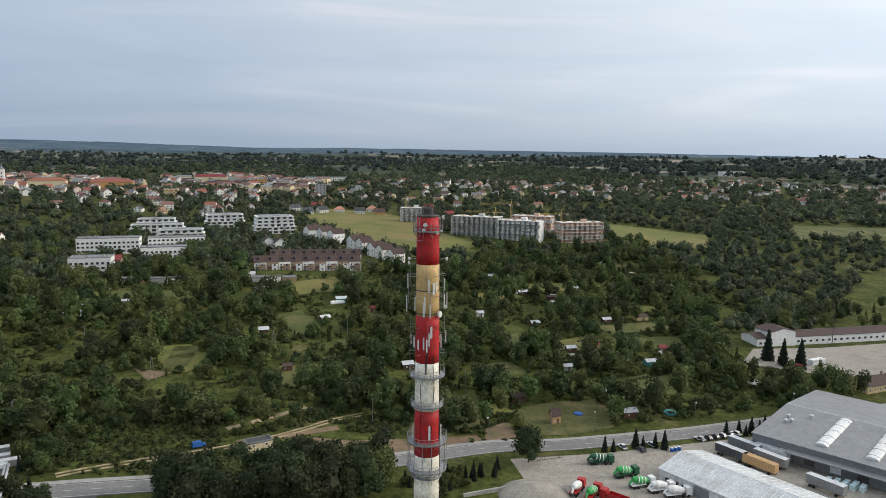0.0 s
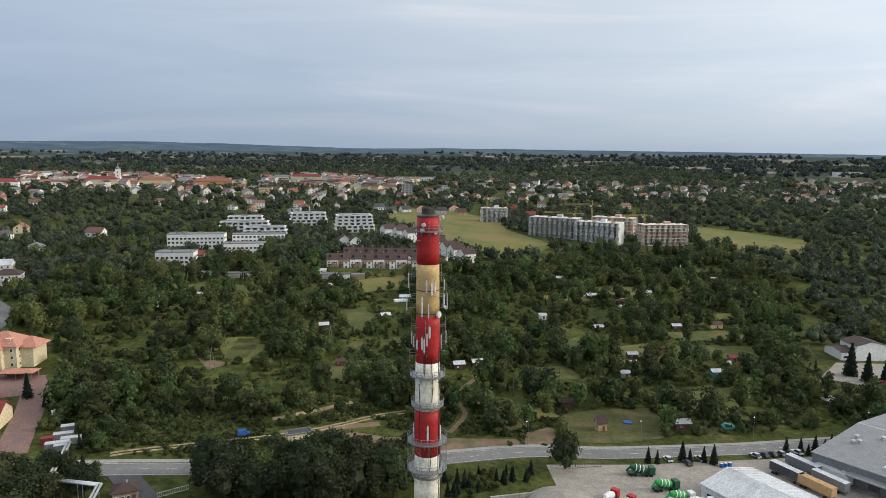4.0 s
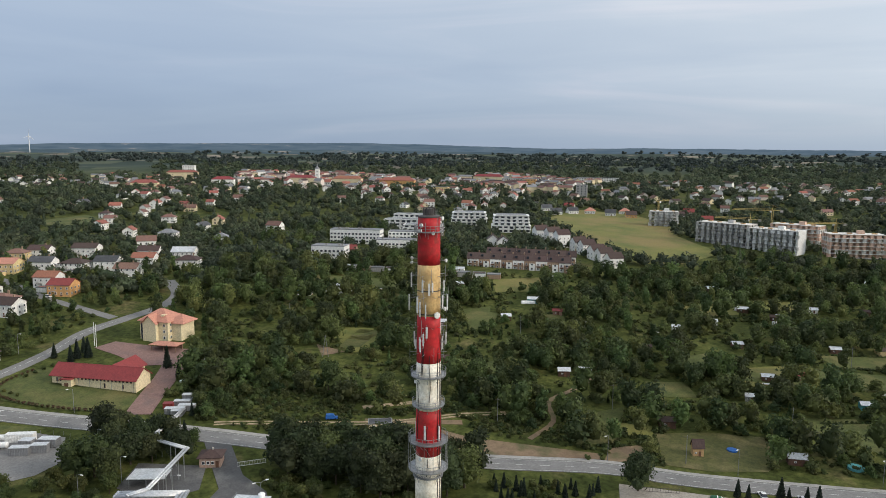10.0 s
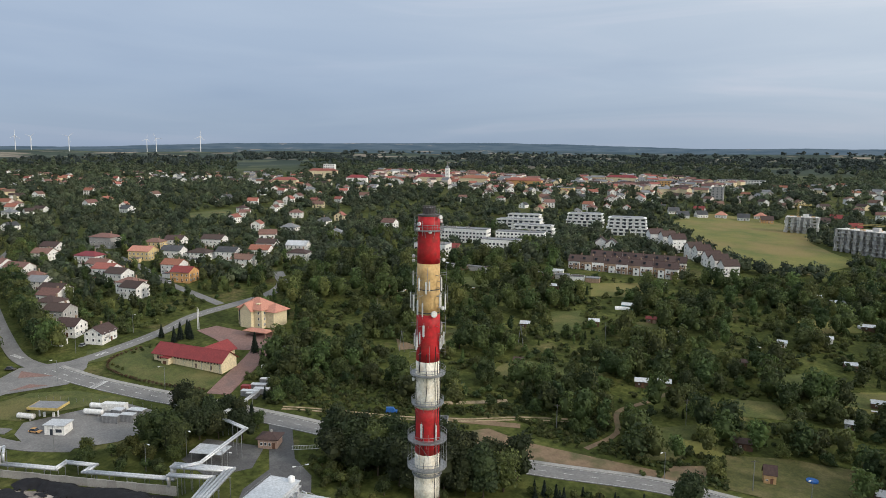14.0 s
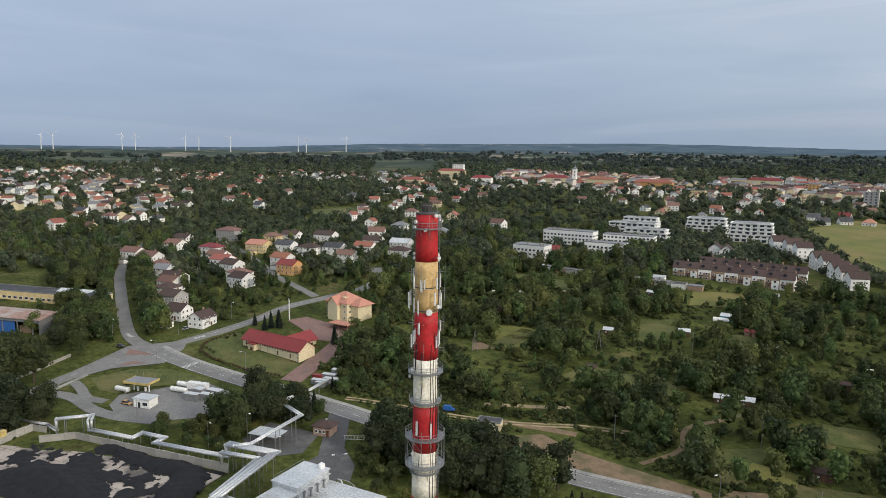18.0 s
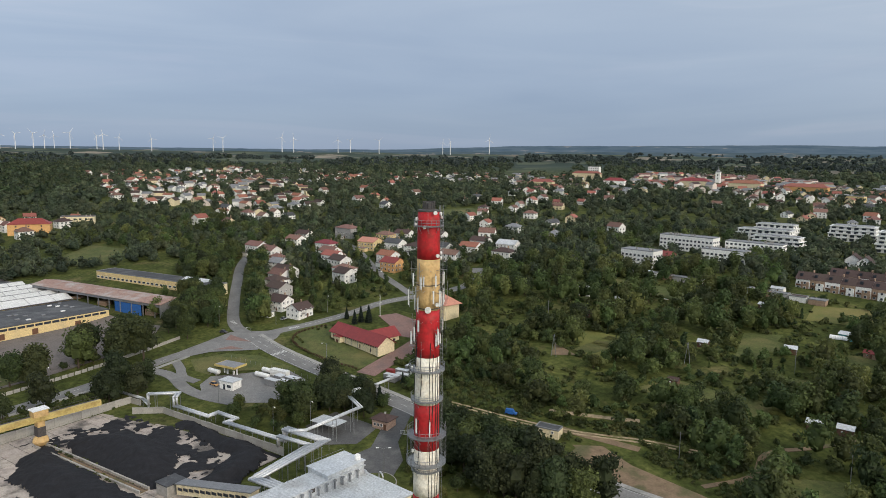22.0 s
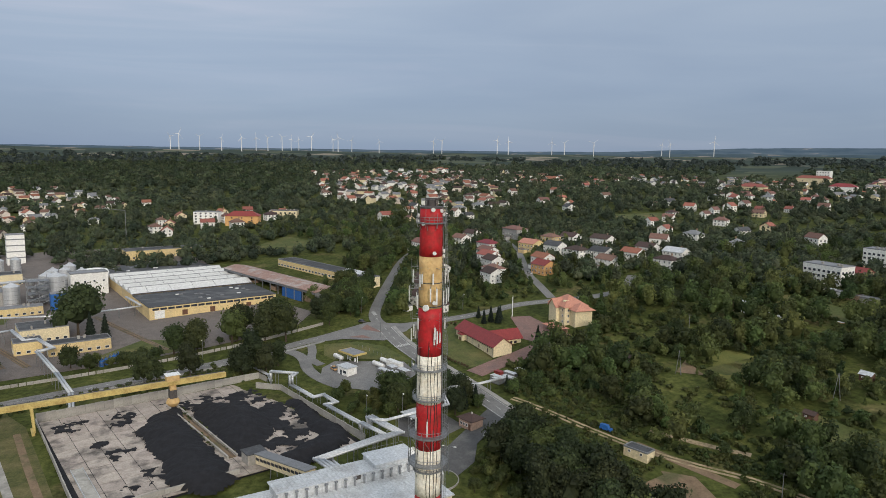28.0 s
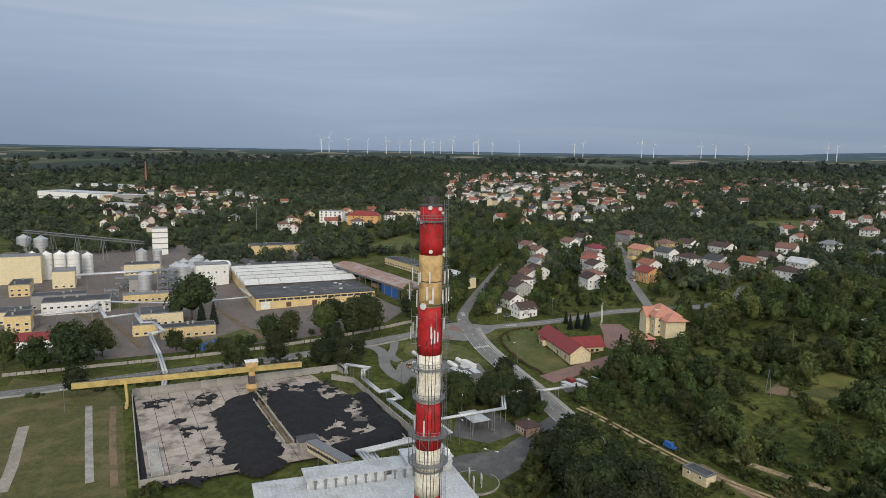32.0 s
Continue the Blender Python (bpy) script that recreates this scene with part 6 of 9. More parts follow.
def make_filling_station():
    e = thing("kiosk", -157, -1, None, 0.55, "white filling-station kiosk with pale sheet roof", "kiosk")
    part("wall", Mesh().box(0, 0, -1, 7, 5, 4.4), WHITEWALL, e)
    part("roof", Mesh().box(0, 0, 3.4, 7.8, 5.8, 0.3), PALEROOF, e)
    part("door", Mesh().box(-1, -2.54, 0, 1.0, 0.1, 2.1), GLASS, e)
    part("window", window_data(2.4, 1.4), None, e, at=Matrix.Translation((1.6, -2.52, 0.9)))
    c = thing("fuel_canopy", -172, 3, None, 0.55, "blue-grey fuel canopy with a yellow fascia", "canopy")
    part("roof", Mesh().box(0, 0, 4.3, 11, 7, 0.3), GREYROOF, c)
    part("fascia", Mesh().box(0, -3.6, 3.8, 11.2, 0.2, 0.9).box(5.6, 0, 3.8, 0.2, 7.4, 0.9).box(-5.6, 0, 3.8, 0.2, 7.4, 0.9), CRANEYELLOW, c, "yellow fascia")
    for x in (-3.5, 3.5):
        part("column", Mesh().box(x, 0, -1, 0.4, 0.4, 5.3), WHITEPAINT, c)
        part("pump", Mesh().box(x * 0.5, 0, -0.2, 0.7, 0.5, 1.9), WHITEPAINT, c)
    for x, y, L in ((-176, -3, 5.5), (-163, 17, 6.5), (-160, 13, 6.5)):
        t = thing("gas_tank", x, y, None, 0.45, "white horizontal gas tank on saddles", "tank", "gas tanks")
        part("vessel", Mesh().tube([(-L / 2 - 0.4, 0, 1.5), (-L / 2, 0, 1.5), (L / 2, 0, 1.5), (L / 2 + 0.4, 0, 1.5)], 1.0, 14), WHITEPAINT, t, smooth=True)
        for s in (-L / 3, L / 3):
            part("saddle", Mesh().box(s, 0, -0.5, 0.3, 1.4, 1.3), CONCRETE, t)
    container(-158, 20, 0.5, 9, 2.5, 2.6, WHITEPAINT, "white tanker trailer body")
    container(-152, 18, 0.4, 4, 3, 2.8, None, "grey steel workshop container")
    container(-147, 22, 0.4, 6, 3)
    container(-150, 14, 0.5, 6, 2.6)
    container(-146, 18, 0.5, 5, 2.6)
    car(-163, -6, 0.4, ORANGEWALL, "orange parked estate car")
    car(-182, 2, 1.2, DARKSTEEL, "dark green parked car")
    car(-227, 14, 0.6, DARKSTEEL, "dark car waiting at the junction")
    car(-142, 78, 0.8, WHITEPAINT, "white van parked on red paving", van=True)
    f = thing("fence", -170, 20, None, 0, "thin wire fence behind the filling station", "fence")
    path = spline([(-190, 8), (-176, 15), (-160, 24), (-146, 29), (-141, 20)], 3.0)
    inv = f.matrix_basis.inverted()
    for k, (x, y) in enumerate(path):
        part("post", Mesh().box(0, 0, -0.3, 0.08, 0.08, 1.9), STEEL, f, at=inv @ Matrix.Translation((x, y, ground_z(x, y))))
    # gatehouse and car port
    g = thing("gatehouse", -91.5, 36, None, 0.5, "small pinkish brick gatehouse with a dark brown hipped roof", "gatehouse")
    part("wall", Mesh().box(0, 0, -1.2, 6.5, 5.5, 4.4), material("pinkish_brick", (0.44, 0.31, 0.25), (0.36, 0.25, 0.20), 0.8, 0.9), g)
    part("roof", hip_roof(6.5, 5.5, 3.2, 1.7, 0.7), BROWNROOF, g)
    for k in range(3):
        part("window", window_data(1.0, 1.1), None, g, at=Matrix.Translation((-2 + k * 1.4, -2.77, 1.0)))
    part("door", Mesh().box(2.2, -2.8, 0, 1.0, 0.1, 2.1), DOORPAINT, g)
    part("vent", Mesh().box(0.5, 0, 4.6, 0.5, 0.5, 0.9), CONCRETE, g)
    c = thing("carport", -99, 18, None, 0.45, "open carport with a pale sheet roof", "carport")
    part("roof", Mesh().box(0, 0, 3.2, 11, 7, 0.2), PALEROOF, c)
    for x in (-5, 0, 5):
        for y in (-3, 3):
            part("post", Mesh().tube([(x, y, -1), (x, y, 3.2)], 0.1, 6), STEEL, c)
    gt = thing("gate", -80, 41, None, 0.75, "white sliding barrier gate", "gate")
    for k in range(18):
        part("bar", Mesh().box(-4.2 + k * 0.5, 0, 0.2, 0.06, 0.06, 1.3), WHITEPAINT, gt)
    part("rail", Mesh().box(0, 0, 0.2, 9, 0.1, 0.1).box(0, 0, 1.5, 9, 0.1, 0.1), WHITEPAINT, gt)
    bed = thing("planting_bed", -58, 15, None, 0, "round grass bed with a clipped hedge and silver pipe arches", "planting bed")
    part("kerb", Mesh().lathe([(7.6, -0.3), (7.6, 0.42), (7.3, 0.42), (7.3, -0.3)], 32, caps=False), CONCRETE, bed)
    part("turf", Mesh().lathe([(7.29, 0.2), (7.29, 0.36), (3.0, 0.46), (0.05, 0.5)], 32), LAWN, bed)
    for k, (x, y) in enumerate(((-2.2, -1.5), (1.4, 1.8), (3.4, -0.6))):
        part("pipe_arch", Mesh().tube([(x, y, 0), (x, y, 3.4), (x + 0.5, y, 4.0), (x + 2.0, y, 4.0), (x + 2.5, y, 3.4), (x + 2.5, y, 0)], 0.24, 8), PIPE, bed)
    # scrap and containers below the red drive
    for x, y, rz, L, mt, lb in ((-128, 58, 0.5, 7, None, "grey steel storage container"), (-126, 62, 0.5, 6, None, "pale steel storage container"), (-130, 64, 0.5, 6, None, "blue-grey steel storage container"),
                                (-133, 60, 0.5, 3.5, REDROOF, "small rust-red steel container"), (-132, 69, 0.5, 4, None, "small grey storage container"), (-126, 57, 0.5, 4, None, "grey steel storage container")):
        container(x, y, rz, L, 2.4, 2.0, mt, lb)
        ROOM.append((x, y, 4))


make_filling_station()


# ---- the factory to the south-west ----
def make_works():
    u, v = Vector((-0.383, 0.924, 0)), Vector((-0.924, -0.383, 0))
    rz = math.atan2(u.y, u.x)
    front = Vector((-289, -65, 0))

    def at(d, s=0.0):
        p = front + v * d + u * s
        return p.x, p.y

    BAYROOF = material("weathered_pale_sheet", (0.66, 0.66, 0.65), (0.52, 0.52, 0.51), 0.6, 0.7, 0.05, spread=0.1, bump=0.2)
    e = thing("factory_hall", *at(75), 2.6, rz, "sprawling yellow factory hall with dark and pale roofs", "factory hall")
    sec = [(0, 40, DARKROOF, 6.0), (40, 112, PALEROOF, 6.6), (112, 152, DARKROOF, 7.4)]
    for a, b, mt, h in sec:
        c = (a + b) / 2 - 75
        part("wall", Mesh().box(0, c, -6, 75, b - a - 0.02, h + 6), YELLOWWALL, e)
        if mt is DARKROOF:
            part("roof", Mesh().box(0, c, h + 0.003, 75.6, b - a + 0.1, 0.35), mt, e, "dark felt roof")
            rg = random.Random(int(a))
            for k in range(14):
                part("rooflight", Mesh().box(rg.uniform(-33, 33), c + rg.uniform(-0.4, 0.4) * (b - a), h + 0.36, 2.2, 1.2, 0.5), GREYROOF if k % 3 else WHITEPAINT, e)
        else:
            n = 5
            w = (b - a) / n
            for k in range(n):
                y0 = a - 75 + k * w
                rf = Mesh().add([(-37.8, y0, h), (37.8, y0, h), (37.8, y0 + w * 0.68, h + 3.0), (-37.8, y0 + w * 0.68, h + 3.0), (-37.8, y0 + w, h), (37.8, y0 + w, h)],
                                [(0, 1, 2, 3), (3, 2, 5, 4), (0, 3, 4), (1, 5, 2), (4, 5, 1, 0)])
                # grey on the steep back slope paints the shaded side of each ridge
                bay = part("roof_bay", two_slot(rf, "roof_bay", [BAYROOF, GREYROOF], [0, 1, 0, 0, 0]), None, e, "pale ridged metal roof bay")
                part("ridge_flashing", Mesh().box(0, y0 + w * 0.68, h + 2.95, 76, 0.7, 0.18), GREYROOF, bay)
                for q in range(5):
                    part("roof_seam", Mesh().tube([(-28 + q * 14, y0 + 0.8, h + 0.3), (-28 + q * 14, y0 + w * 0.66, h + 3.0)], 0.12, 4), GREYROOF, bay)
                # gutter made wide and dark, painting extra shade into the valley
                part("valley_gutter", Mesh().box(0, y0, h + 0.1, 75.4, 1.5, 0.4), DARKSTEEL, e)
    for k in range(17):
        part("window", window_data(3.6, 1.2, DARKSTEEL), None, e, at=Matrix.Translation((34 - k * 4.25, -75.03, 4.2)))
        part("window", window_data(2.8, 1.1), None, e, at=Matrix.Translation((37.53, 70 - k * 4.2, 4.0)) @ Matrix.Rotation(math.pi / 2, 4, "Z"))
    for x in (20, -2, -18):
        part("door", Mesh().box(x, -75.06, 0, 3.0, 0.14, 3.0), DOORPAINT, e)
    part("white_gate", Mesh().box(-32, -75.06, -0.6, 5.5, 0.14, 4.6), WHITEPAINT, e)
    # rust-roofed open shed
    rs = along(-376, -65, -278, -7)
    s = thing("storage_shed", -331, -29, 7.4, rs, "long open storage shed under a rusty sheet roof", "shed")
    part("roof", gable_roof(115, 18, 6.6, 1.7, 0.6, 0.25), RUSTROOF, s, "rust-stained sheet roof")
    part("end_wall", gable(0.5, 18, 6.6, 1.7, 5), GREYROOF, s, at=Matrix.Translation((57, 0, 0)))
    part("end_wall", gable(0.5, 18, 6.6, 1.7, 5), GREYROOF, s, at=Matrix.Translation((-57, 0, 0)))
    part("back_wall", Mesh().box(0, 8.7, -5, 113, 0.4, 11.5), GREYROOF, s)
    part("fascia", Mesh().box(0, -8.8, 5.0, 113, 0.3, 1.6), GREYROOF, s)
    for k in range(12):
        part("post", Mesh().box(-52 + k * 9.5, -8.6, -5, 0.5, 0.5, 10.4), STEEL, s)
    part("shutter", Mesh().box(30, -8.3, -3, 22, 0.3, 7.6), BLUE, s, "bright blue shutter")
    for k, x in enumerate((-40, -20, 5, 46)):
        st = thing("pallet_stack", 0, 0, 0, 0, "tall stack of brown pallets", "pallets", "pallet stacks")
        st.matrix_basis = s.matrix_basis @ Matrix.Translation((x, -4.5, -1.5))
        for q in range(8):
            part("layer", Mesh().box(0, 0, q * 0.5, 7, 5, 0.42), BROWNWALL, st)
    b = flat_block("works_building", -352, 2, rs, 96, 14, 7.5, YELLOWWALL, DARKROOF, "long yellow works building with a dark roof", 1, 4.0, "fb", first=3.4, w=2.6, wh=1.4, z=10)
    flat_block("works_building", -300, 26, rs, 12, 12, 8, CREAMWALL, DARKROOF, "cream end block of the works", 1, 4, "f", z=11)
    house(-322, 24, rs, 24, 12, 5, 2, WHITEWALL, PALEROOF, "small white hall with pale sheet roof", 1, name="works_hall", group="", z=12, extras=False)
    # tower, silos, tanks
    t = flat_block("process_tower", -498, -238, rz, 13, 11, 25, WHITEWALL, GREYROOF, "tall white process tower with grey bands", 0, z=1)
    for z in (6, 11, 16, 21):
        part("band", Mesh().box(0, 0, z, 13.1, 11.1, 0.9), GREYROOF, t)

    def silo(x, y, r, h, mat, label, z=None, cone=True):
        q = thing("silo", x, y, z, 0, label, "silo", "silos")
        part("shell", Mesh().lathe([(r, -0.5), (r, h * 0.5), (r, h)], 20), mat, q, smooth=False)
        part("cap", Mesh().lathe([(r * 1.02, h), (r * 0.2, h + r * 0.45), (r * 0.2, h + r * 0.45 + 0.6)], 20), mat, q)
        for k in range(1, 5):
            part("hoop", Mesh().lathe([(r + 0.05, h * k / 5), (r + 0.05, h * k / 5 + 0.15)], 20, caps=False), STEEL, q)
        part("ladder", Mesh().box(0, -r - 0.25, 0, 0.5, 0.15, h + 1), STEEL, q)

    for x, y, r, h in ((-382, -178, 4, 13), (-392, -170, 4, 14), (-366, -156, 4.5, 14), (-358, -166, 4, 13), (-372, -168, 3.5, 15), (-331, -187, 4.5, 13), (-338, -164, 5.0, 17), (-348, -172, 4.5, 16), (-440, -232, 4.5, 13), (-448, -222, 3.5, 12), (-520, -372, 6, 14), (-512, -352, 6, 14)):
        silo(x, y, r, h, PIPE, "tall galvanised steel silo")
    flat_block("silo_block", -369, -290, rz, 26, 14, 20, CREAMWALL, GREYROOF, "tall grey-cream silo block", 0)
    for k in range(4):
        silo(-388 + k * 2, -262 - k * 9, 4.2, 19, WHITEWALL, "smooth pale concrete silo")
    silo(-400, -270, 4, 17, WHITEPAINT, "white painted steel silo")
    silo(-410, -262, 4, 15, WHITEPAINT, "white painted steel silo")
    pb = thing("process_tank", -374, -150, None, 0, "pale round process building", "tank")
    part("shell", Mesh().lathe([(9, 0), (9, 11), (8, 13), (2, 14)], 24), WHITEWALL, pb)
    # truss gallery
    g = thing("conveyor_bridge", -507, -365, 19, along(-507, -365, -438, -229), "grey lattice conveyor bridge on trestles", "conveyor")
    L = 152.0
    part("deck", Mesh().box(L / 2, 0, 0, L, 2.6, 0.4).box(L / 2, 0, 2.2, L, 2.8, 0.25), GREYROOF, g)
    lat = Mesh()
    for k in range(50):
        for y in (-1.3, 1.3):
            lat.tube([(k * 3.04, y, 0.2), (k * 3.04 + 1.52, y, 2.2), (k * 3.04 + 3.04, y, 0.2)], 0.09, 4)
    part("lattice", lat, STEEL, g)
    for x in (8, 40, 72, 104, 140):
        tr = Mesh()
        for y in (-2.5, 2.5):
            for dx in (-4, 4):
                tr.tube([(x + dx, y, -21), (x, y * 0.5, 0)], 0.2, 4)
        for z in (-6, -12, -17):
            tr.tube([(x - 4 * -z / 21, -2, z), (x + 4 * -z / 21, 2, z)], 0.12, 4)
        part("trestle", tr, STEEL, g)
    # lower buildings in the yard
    for x, y, L, W, h, wl, rf, fl, lb in ((-327, -267, 22, 12, 8, YELLOWWALL, DARKROOF, 2, "yellow two-storey works office"), (-276, -206, 36, 16, 7.5, WHITEWALL, DARKROOF, 2, "white works office with dark roof"),
                                          (-288, -222, 30, 12, 8, GREYWALL, DARKROOF, 1, "grey works store building"), (-356, -253, 19, 14, 12, CREAMWALL, GREYROOF, 1, "cream rendered works hall"), (-230, -214, 14, 12, 9, YELLOWWALL, DARKROOF, 2, "yellow rendered works block"),
                                          (-246, -232, 28, 14, 7, CREAMWALL, DARKROOF, 1, "cream rendered works building"), (-250, -147, 19, 22, 7, CREAMWALL, DARKROOF, 1, "low white works building"), (-222, -123, 27, 9, 5.5, YELLOWWALL, DARKROOF, 1, "low yellow works store"),
                                          (-224, -146, 10, 12, 6, YELLOWWALL, DARKROOF, 1, "small yellow works hut"), (-306, -177, 27, 8, 5, YELLOWWALL, GREYROOF, 1, "yellow rendered pump house"), (-410, -220, 26, 14, 8, CREAMWALL, DARKROOF, 1, "cream rendered process building"),
                                          (-470, -120, 60, 16, 7, YELLOWWALL, DARKROOF, 1, "yellow rear works block"), (-340, -196, 16, 10, 9, GREYWALL, GREYROOF, 1, "grey rendered machinery house")):
        flat_block("works_building", x, y, rz + math.pi / 2 if L < 26 else rz, L, W, h, wl, rf, lb, fl, 3.6, "fblr", stacks=2, room=False, w=1.8, wh=1.3)
    house(-199, -192, rz + math.pi, 46, 12, 4.2, 2.4, WHITEWALL, REDROOF, "long low shed with a faded red sheet roof", 1, name="works_shed", group="", extras=False, room=False)
    flat_block("hopper", -318, -158, rz, 8, 6, 10, BLUE, GREYROOF, "tall blue steel hopper", 0, room=False)
    for k in range(5):
        silo(-204 + k * 2.6, -102 - k * 1.2, 1.0, 2.6, BLUE, "blue plastic barrel tank", cone=False)
    # yard tracks, process frames and hedges
    for pts in ([(-270, -204), (-240, -174), (-197, -148)], [(-268, -192), (-238, -166), (-198, -138)], [(-292, -132), (-248, -104), (-214, -82)]):
        for off in (-0.75, 0.75):
            strip("track_rail", pts, 0.22, DARKSTEEL, 0.34, "rusty yard rail set in concrete", "rail", keep=False, offset=off)
        strip("track_bed", pts, 3.2, DIRT, 0.22, "weedy bed of an old yard track", "track", keep=False)

    def process_frame(x, y, a, L, W, storeys, label):
        q = thing("process_plant", x, y, None, a, label, "steel structure", "process frames")
        for i in range(storeys):
            z = (i + 1) * 4.0
            part("deck", Mesh().box(0, 0, z, L, W, 0.2), STEEL, q)
            rl = Mesh()
            for cx, cy, sx, sy in ((0, -W / 2, L, 0.08), (0, W / 2, L, 0.08), (-L / 2, 0, 0.08, W), (L / 2, 0, 0.08, W)):
                rl.box(cx, cy, z + 1.1, sx, sy, 0.08).box(cx, cy, z + 0.6, sx, sy, 0.06)
            part("railing", rl, STEEL, q)
            part("vessel", Mesh().lathe([(0.6, z - 2.9), (1.2, z - 2.5), (1.2, z - 0.9), (0.4, z - 0.5)], 12, L * (0.2 if i % 2 else -0.22), 0), PIPE, q)
            part("stair", Mesh().tube([(-L / 2 + 0.6, -W / 2 - 0.5, z - 4), (L / 2 - 0.6, -W / 2 - 0.5, z)], 0.25, 4), STEEL, q)
        for sx in (-1, 0, 1):
            for sy in (-1, 1):
                part("column", Mesh().box(sx * L / 2, sy * W / 2, -0.5, 0.3, 0.3, storeys * 4 + 1.6), STEEL, q)

    process_frame(-330, -172, rz, 12, 9, 4, "grey steel process frame with decks and vessels")
    process_frame(-352, -180, rz, 10, 8, 3, "grey steel process frame beside silos")
    process_frame(-346, -206, rz, 14, 7, 2, "low steel pump frame with decks")
    process_frame(-300, -196, rz, 8, 6, 2, "small steel frame with railings")
    flat_block("works_building", -356, -150, rz, 22, 12, 15, WHITEWALL, GREYROOF, "tall white process hall with a rusty parapet", 1, 5.0, "f", room=False, first=9.0)
    # concrete fence along the works road
    f = thing("concrete_fence", -180, -110, 0, 0, "pale concrete panel fence along the works", "fence")
    pts = spline([(-232, -6), (-222, -26), (-204, -62), (-184, -104), (-170, -136), (-152, -178)], 2.6)
    pan = Mesh().box(0, 0, -0.4, 2.5, 0.12, 1.8).data("panel", CONCRETE)
    for (x0, y0), (x1, y1) in zip(pts, pts[1:]):
        part("panel", pan, None, f, at=Matrix.Translation(((x0 + x1) / 2 + 180, (y0 + y1) / 2 + 110, ground_z(x0, y0))) @ Matrix.Rotation(along(x0, y0, x1, y1), 4, "Z"))


make_works()


# ---- the east side works ----
def make_east_yard():
    rz = -0.955
    e = thing("white_hall", 98, 55, -4, rz, "white steel hall with a ribbed pale roof", "hall")
    part("wall", gable(50, 23, 4.6, 2.6, 1), WHITEPAINT, e)
    part("roof", gable_roof(50, 23, 4.6, 2.6, 0.5), PALEROOF, e, "pale ribbed roof")
    for k in range(27):
        for s in (-1, 1):
            part("roof_rib", Mesh().tube([(-25 + k * 1.92, s * 11.8, 4.78), (-25 + k * 1.92, 0, 7.46)], 0.07, 4), WHITEPAINT, e)
    part("gate", Mesh().box(-10, -11.56, 0, 5, 0.14, 4), GREYROOF, e)
    part("gate", Mesh().box(2, -11.56, 0, 5, 0.14, 4), DARKROOF, e)
    for k in range(3):
        part("window", window_data(1.4, 1.2, DARKSTEEL), None, e, at=Matrix.Translation((-25.04, -5 + k * 3, 1.4)) @ Matrix.Rotation(-math.pi / 2, 4, "Z"))
        part("window", window_data(1.6, 1.2, DARKSTEEL), None, e, at=Matrix.Translation((-22 + k * 3, -11.53, 1.4)))
    part("wall_fan", Mesh().tube([(-25.3, 0, 5.0), (-25.0, 0, 5.0)], 0.6, 12), DARKSTEEL, e)
    rz2 = -0.82
    b = thing("warehouse", 167, 85, -4, rz2, "big grey warehouse with pale roof lights", "warehouse")
    part("wall", gable(82, 66, 6.6, 2.4, 1), GREYROOF, b)
    part("roof", gable_roof(82, 66, 6.6, 2.4, 0.4, 0.3), GREYROOF, b, "mid-grey membrane roof")
    for x in (-20, -5, 10, 25):
        mb, n = Mesh(), 9
        za, zb = 6.95 + 2.4 * 4 / 33, 6.95 + 2.4 * 30 / 33
        arch = [(math.cos(math.pi * k / n) * 2.0, math.sin(math.pi * k / n) * 0.9) for k in range(n + 1)]
        for p, q in zip(arch, arch[1:]):
            mb.add([(x + p[0], -29, za + p[1]), (x + q[0], -29, za + q[1]), (x + q[0], -3, zb + q[1]), (x + p[0], -3, zb + p[1])], [(0, 1, 2, 3)])
        mb.add([(x + p[0], -29, za + p[1]) for p in arch], [tuple(range(n + 1))])
        mb.add([(x + p[0], -3, zb + p[1]) for p in arch], [tuple(range(n, -1, -1))])
        part("rooflight", mb, WHITEPAINT, b, "white barrel rooflight")
        for k in range(5):
            u = -27 + k * 5.5
            zz = za + (zb - za) * (u + 29) / 26
            part("rooflight_rib", Mesh().tube([(x + p[0] * 1.02, u, zz + p[1] * 1.03) for p in arch], 0.07, 4), GREYROOF, b)
    part("ridge_cap", Mesh().box(0, 0, 9.2, 82.6, 0.9, 0.14), PALEROOF, b)
    for x, y in ((-34, -16), (-35.5, -17.5), (-36.2, -13), (-30, -8)):
        z = 6.9 + 2.4 * (33 + y) / 33
        part("roof_vent", Mesh().lathe([(0.5, z), (0.5, z + 1.0), (0.8, z + 1.1), (0.1, z + 1.5)], 10, x, y), PIPE, b)
    part("loading_canopy", Mesh().box(4, -35, 4.6, 66, 4.5, 0.3), GREYROOF, b)
    for k in range(8):
        part("dock_door", Mesh().box(-30 + k * 8, -33.1, 0.8, 3.2, 0.2, 3.4), DARKSTEEL if k % 2 else WHITEPAINT, b)
    sd = thing("storage_hall", 222, 118, None, rz2, "low hall with a beige roof", "hall")
    part("wall", gable(50, 24, 5, 2, 2), WHITEWALL, sd)
    part("roof", gable_roof(50, 24, 5, 2, 0.4), CONCRETE, sd)
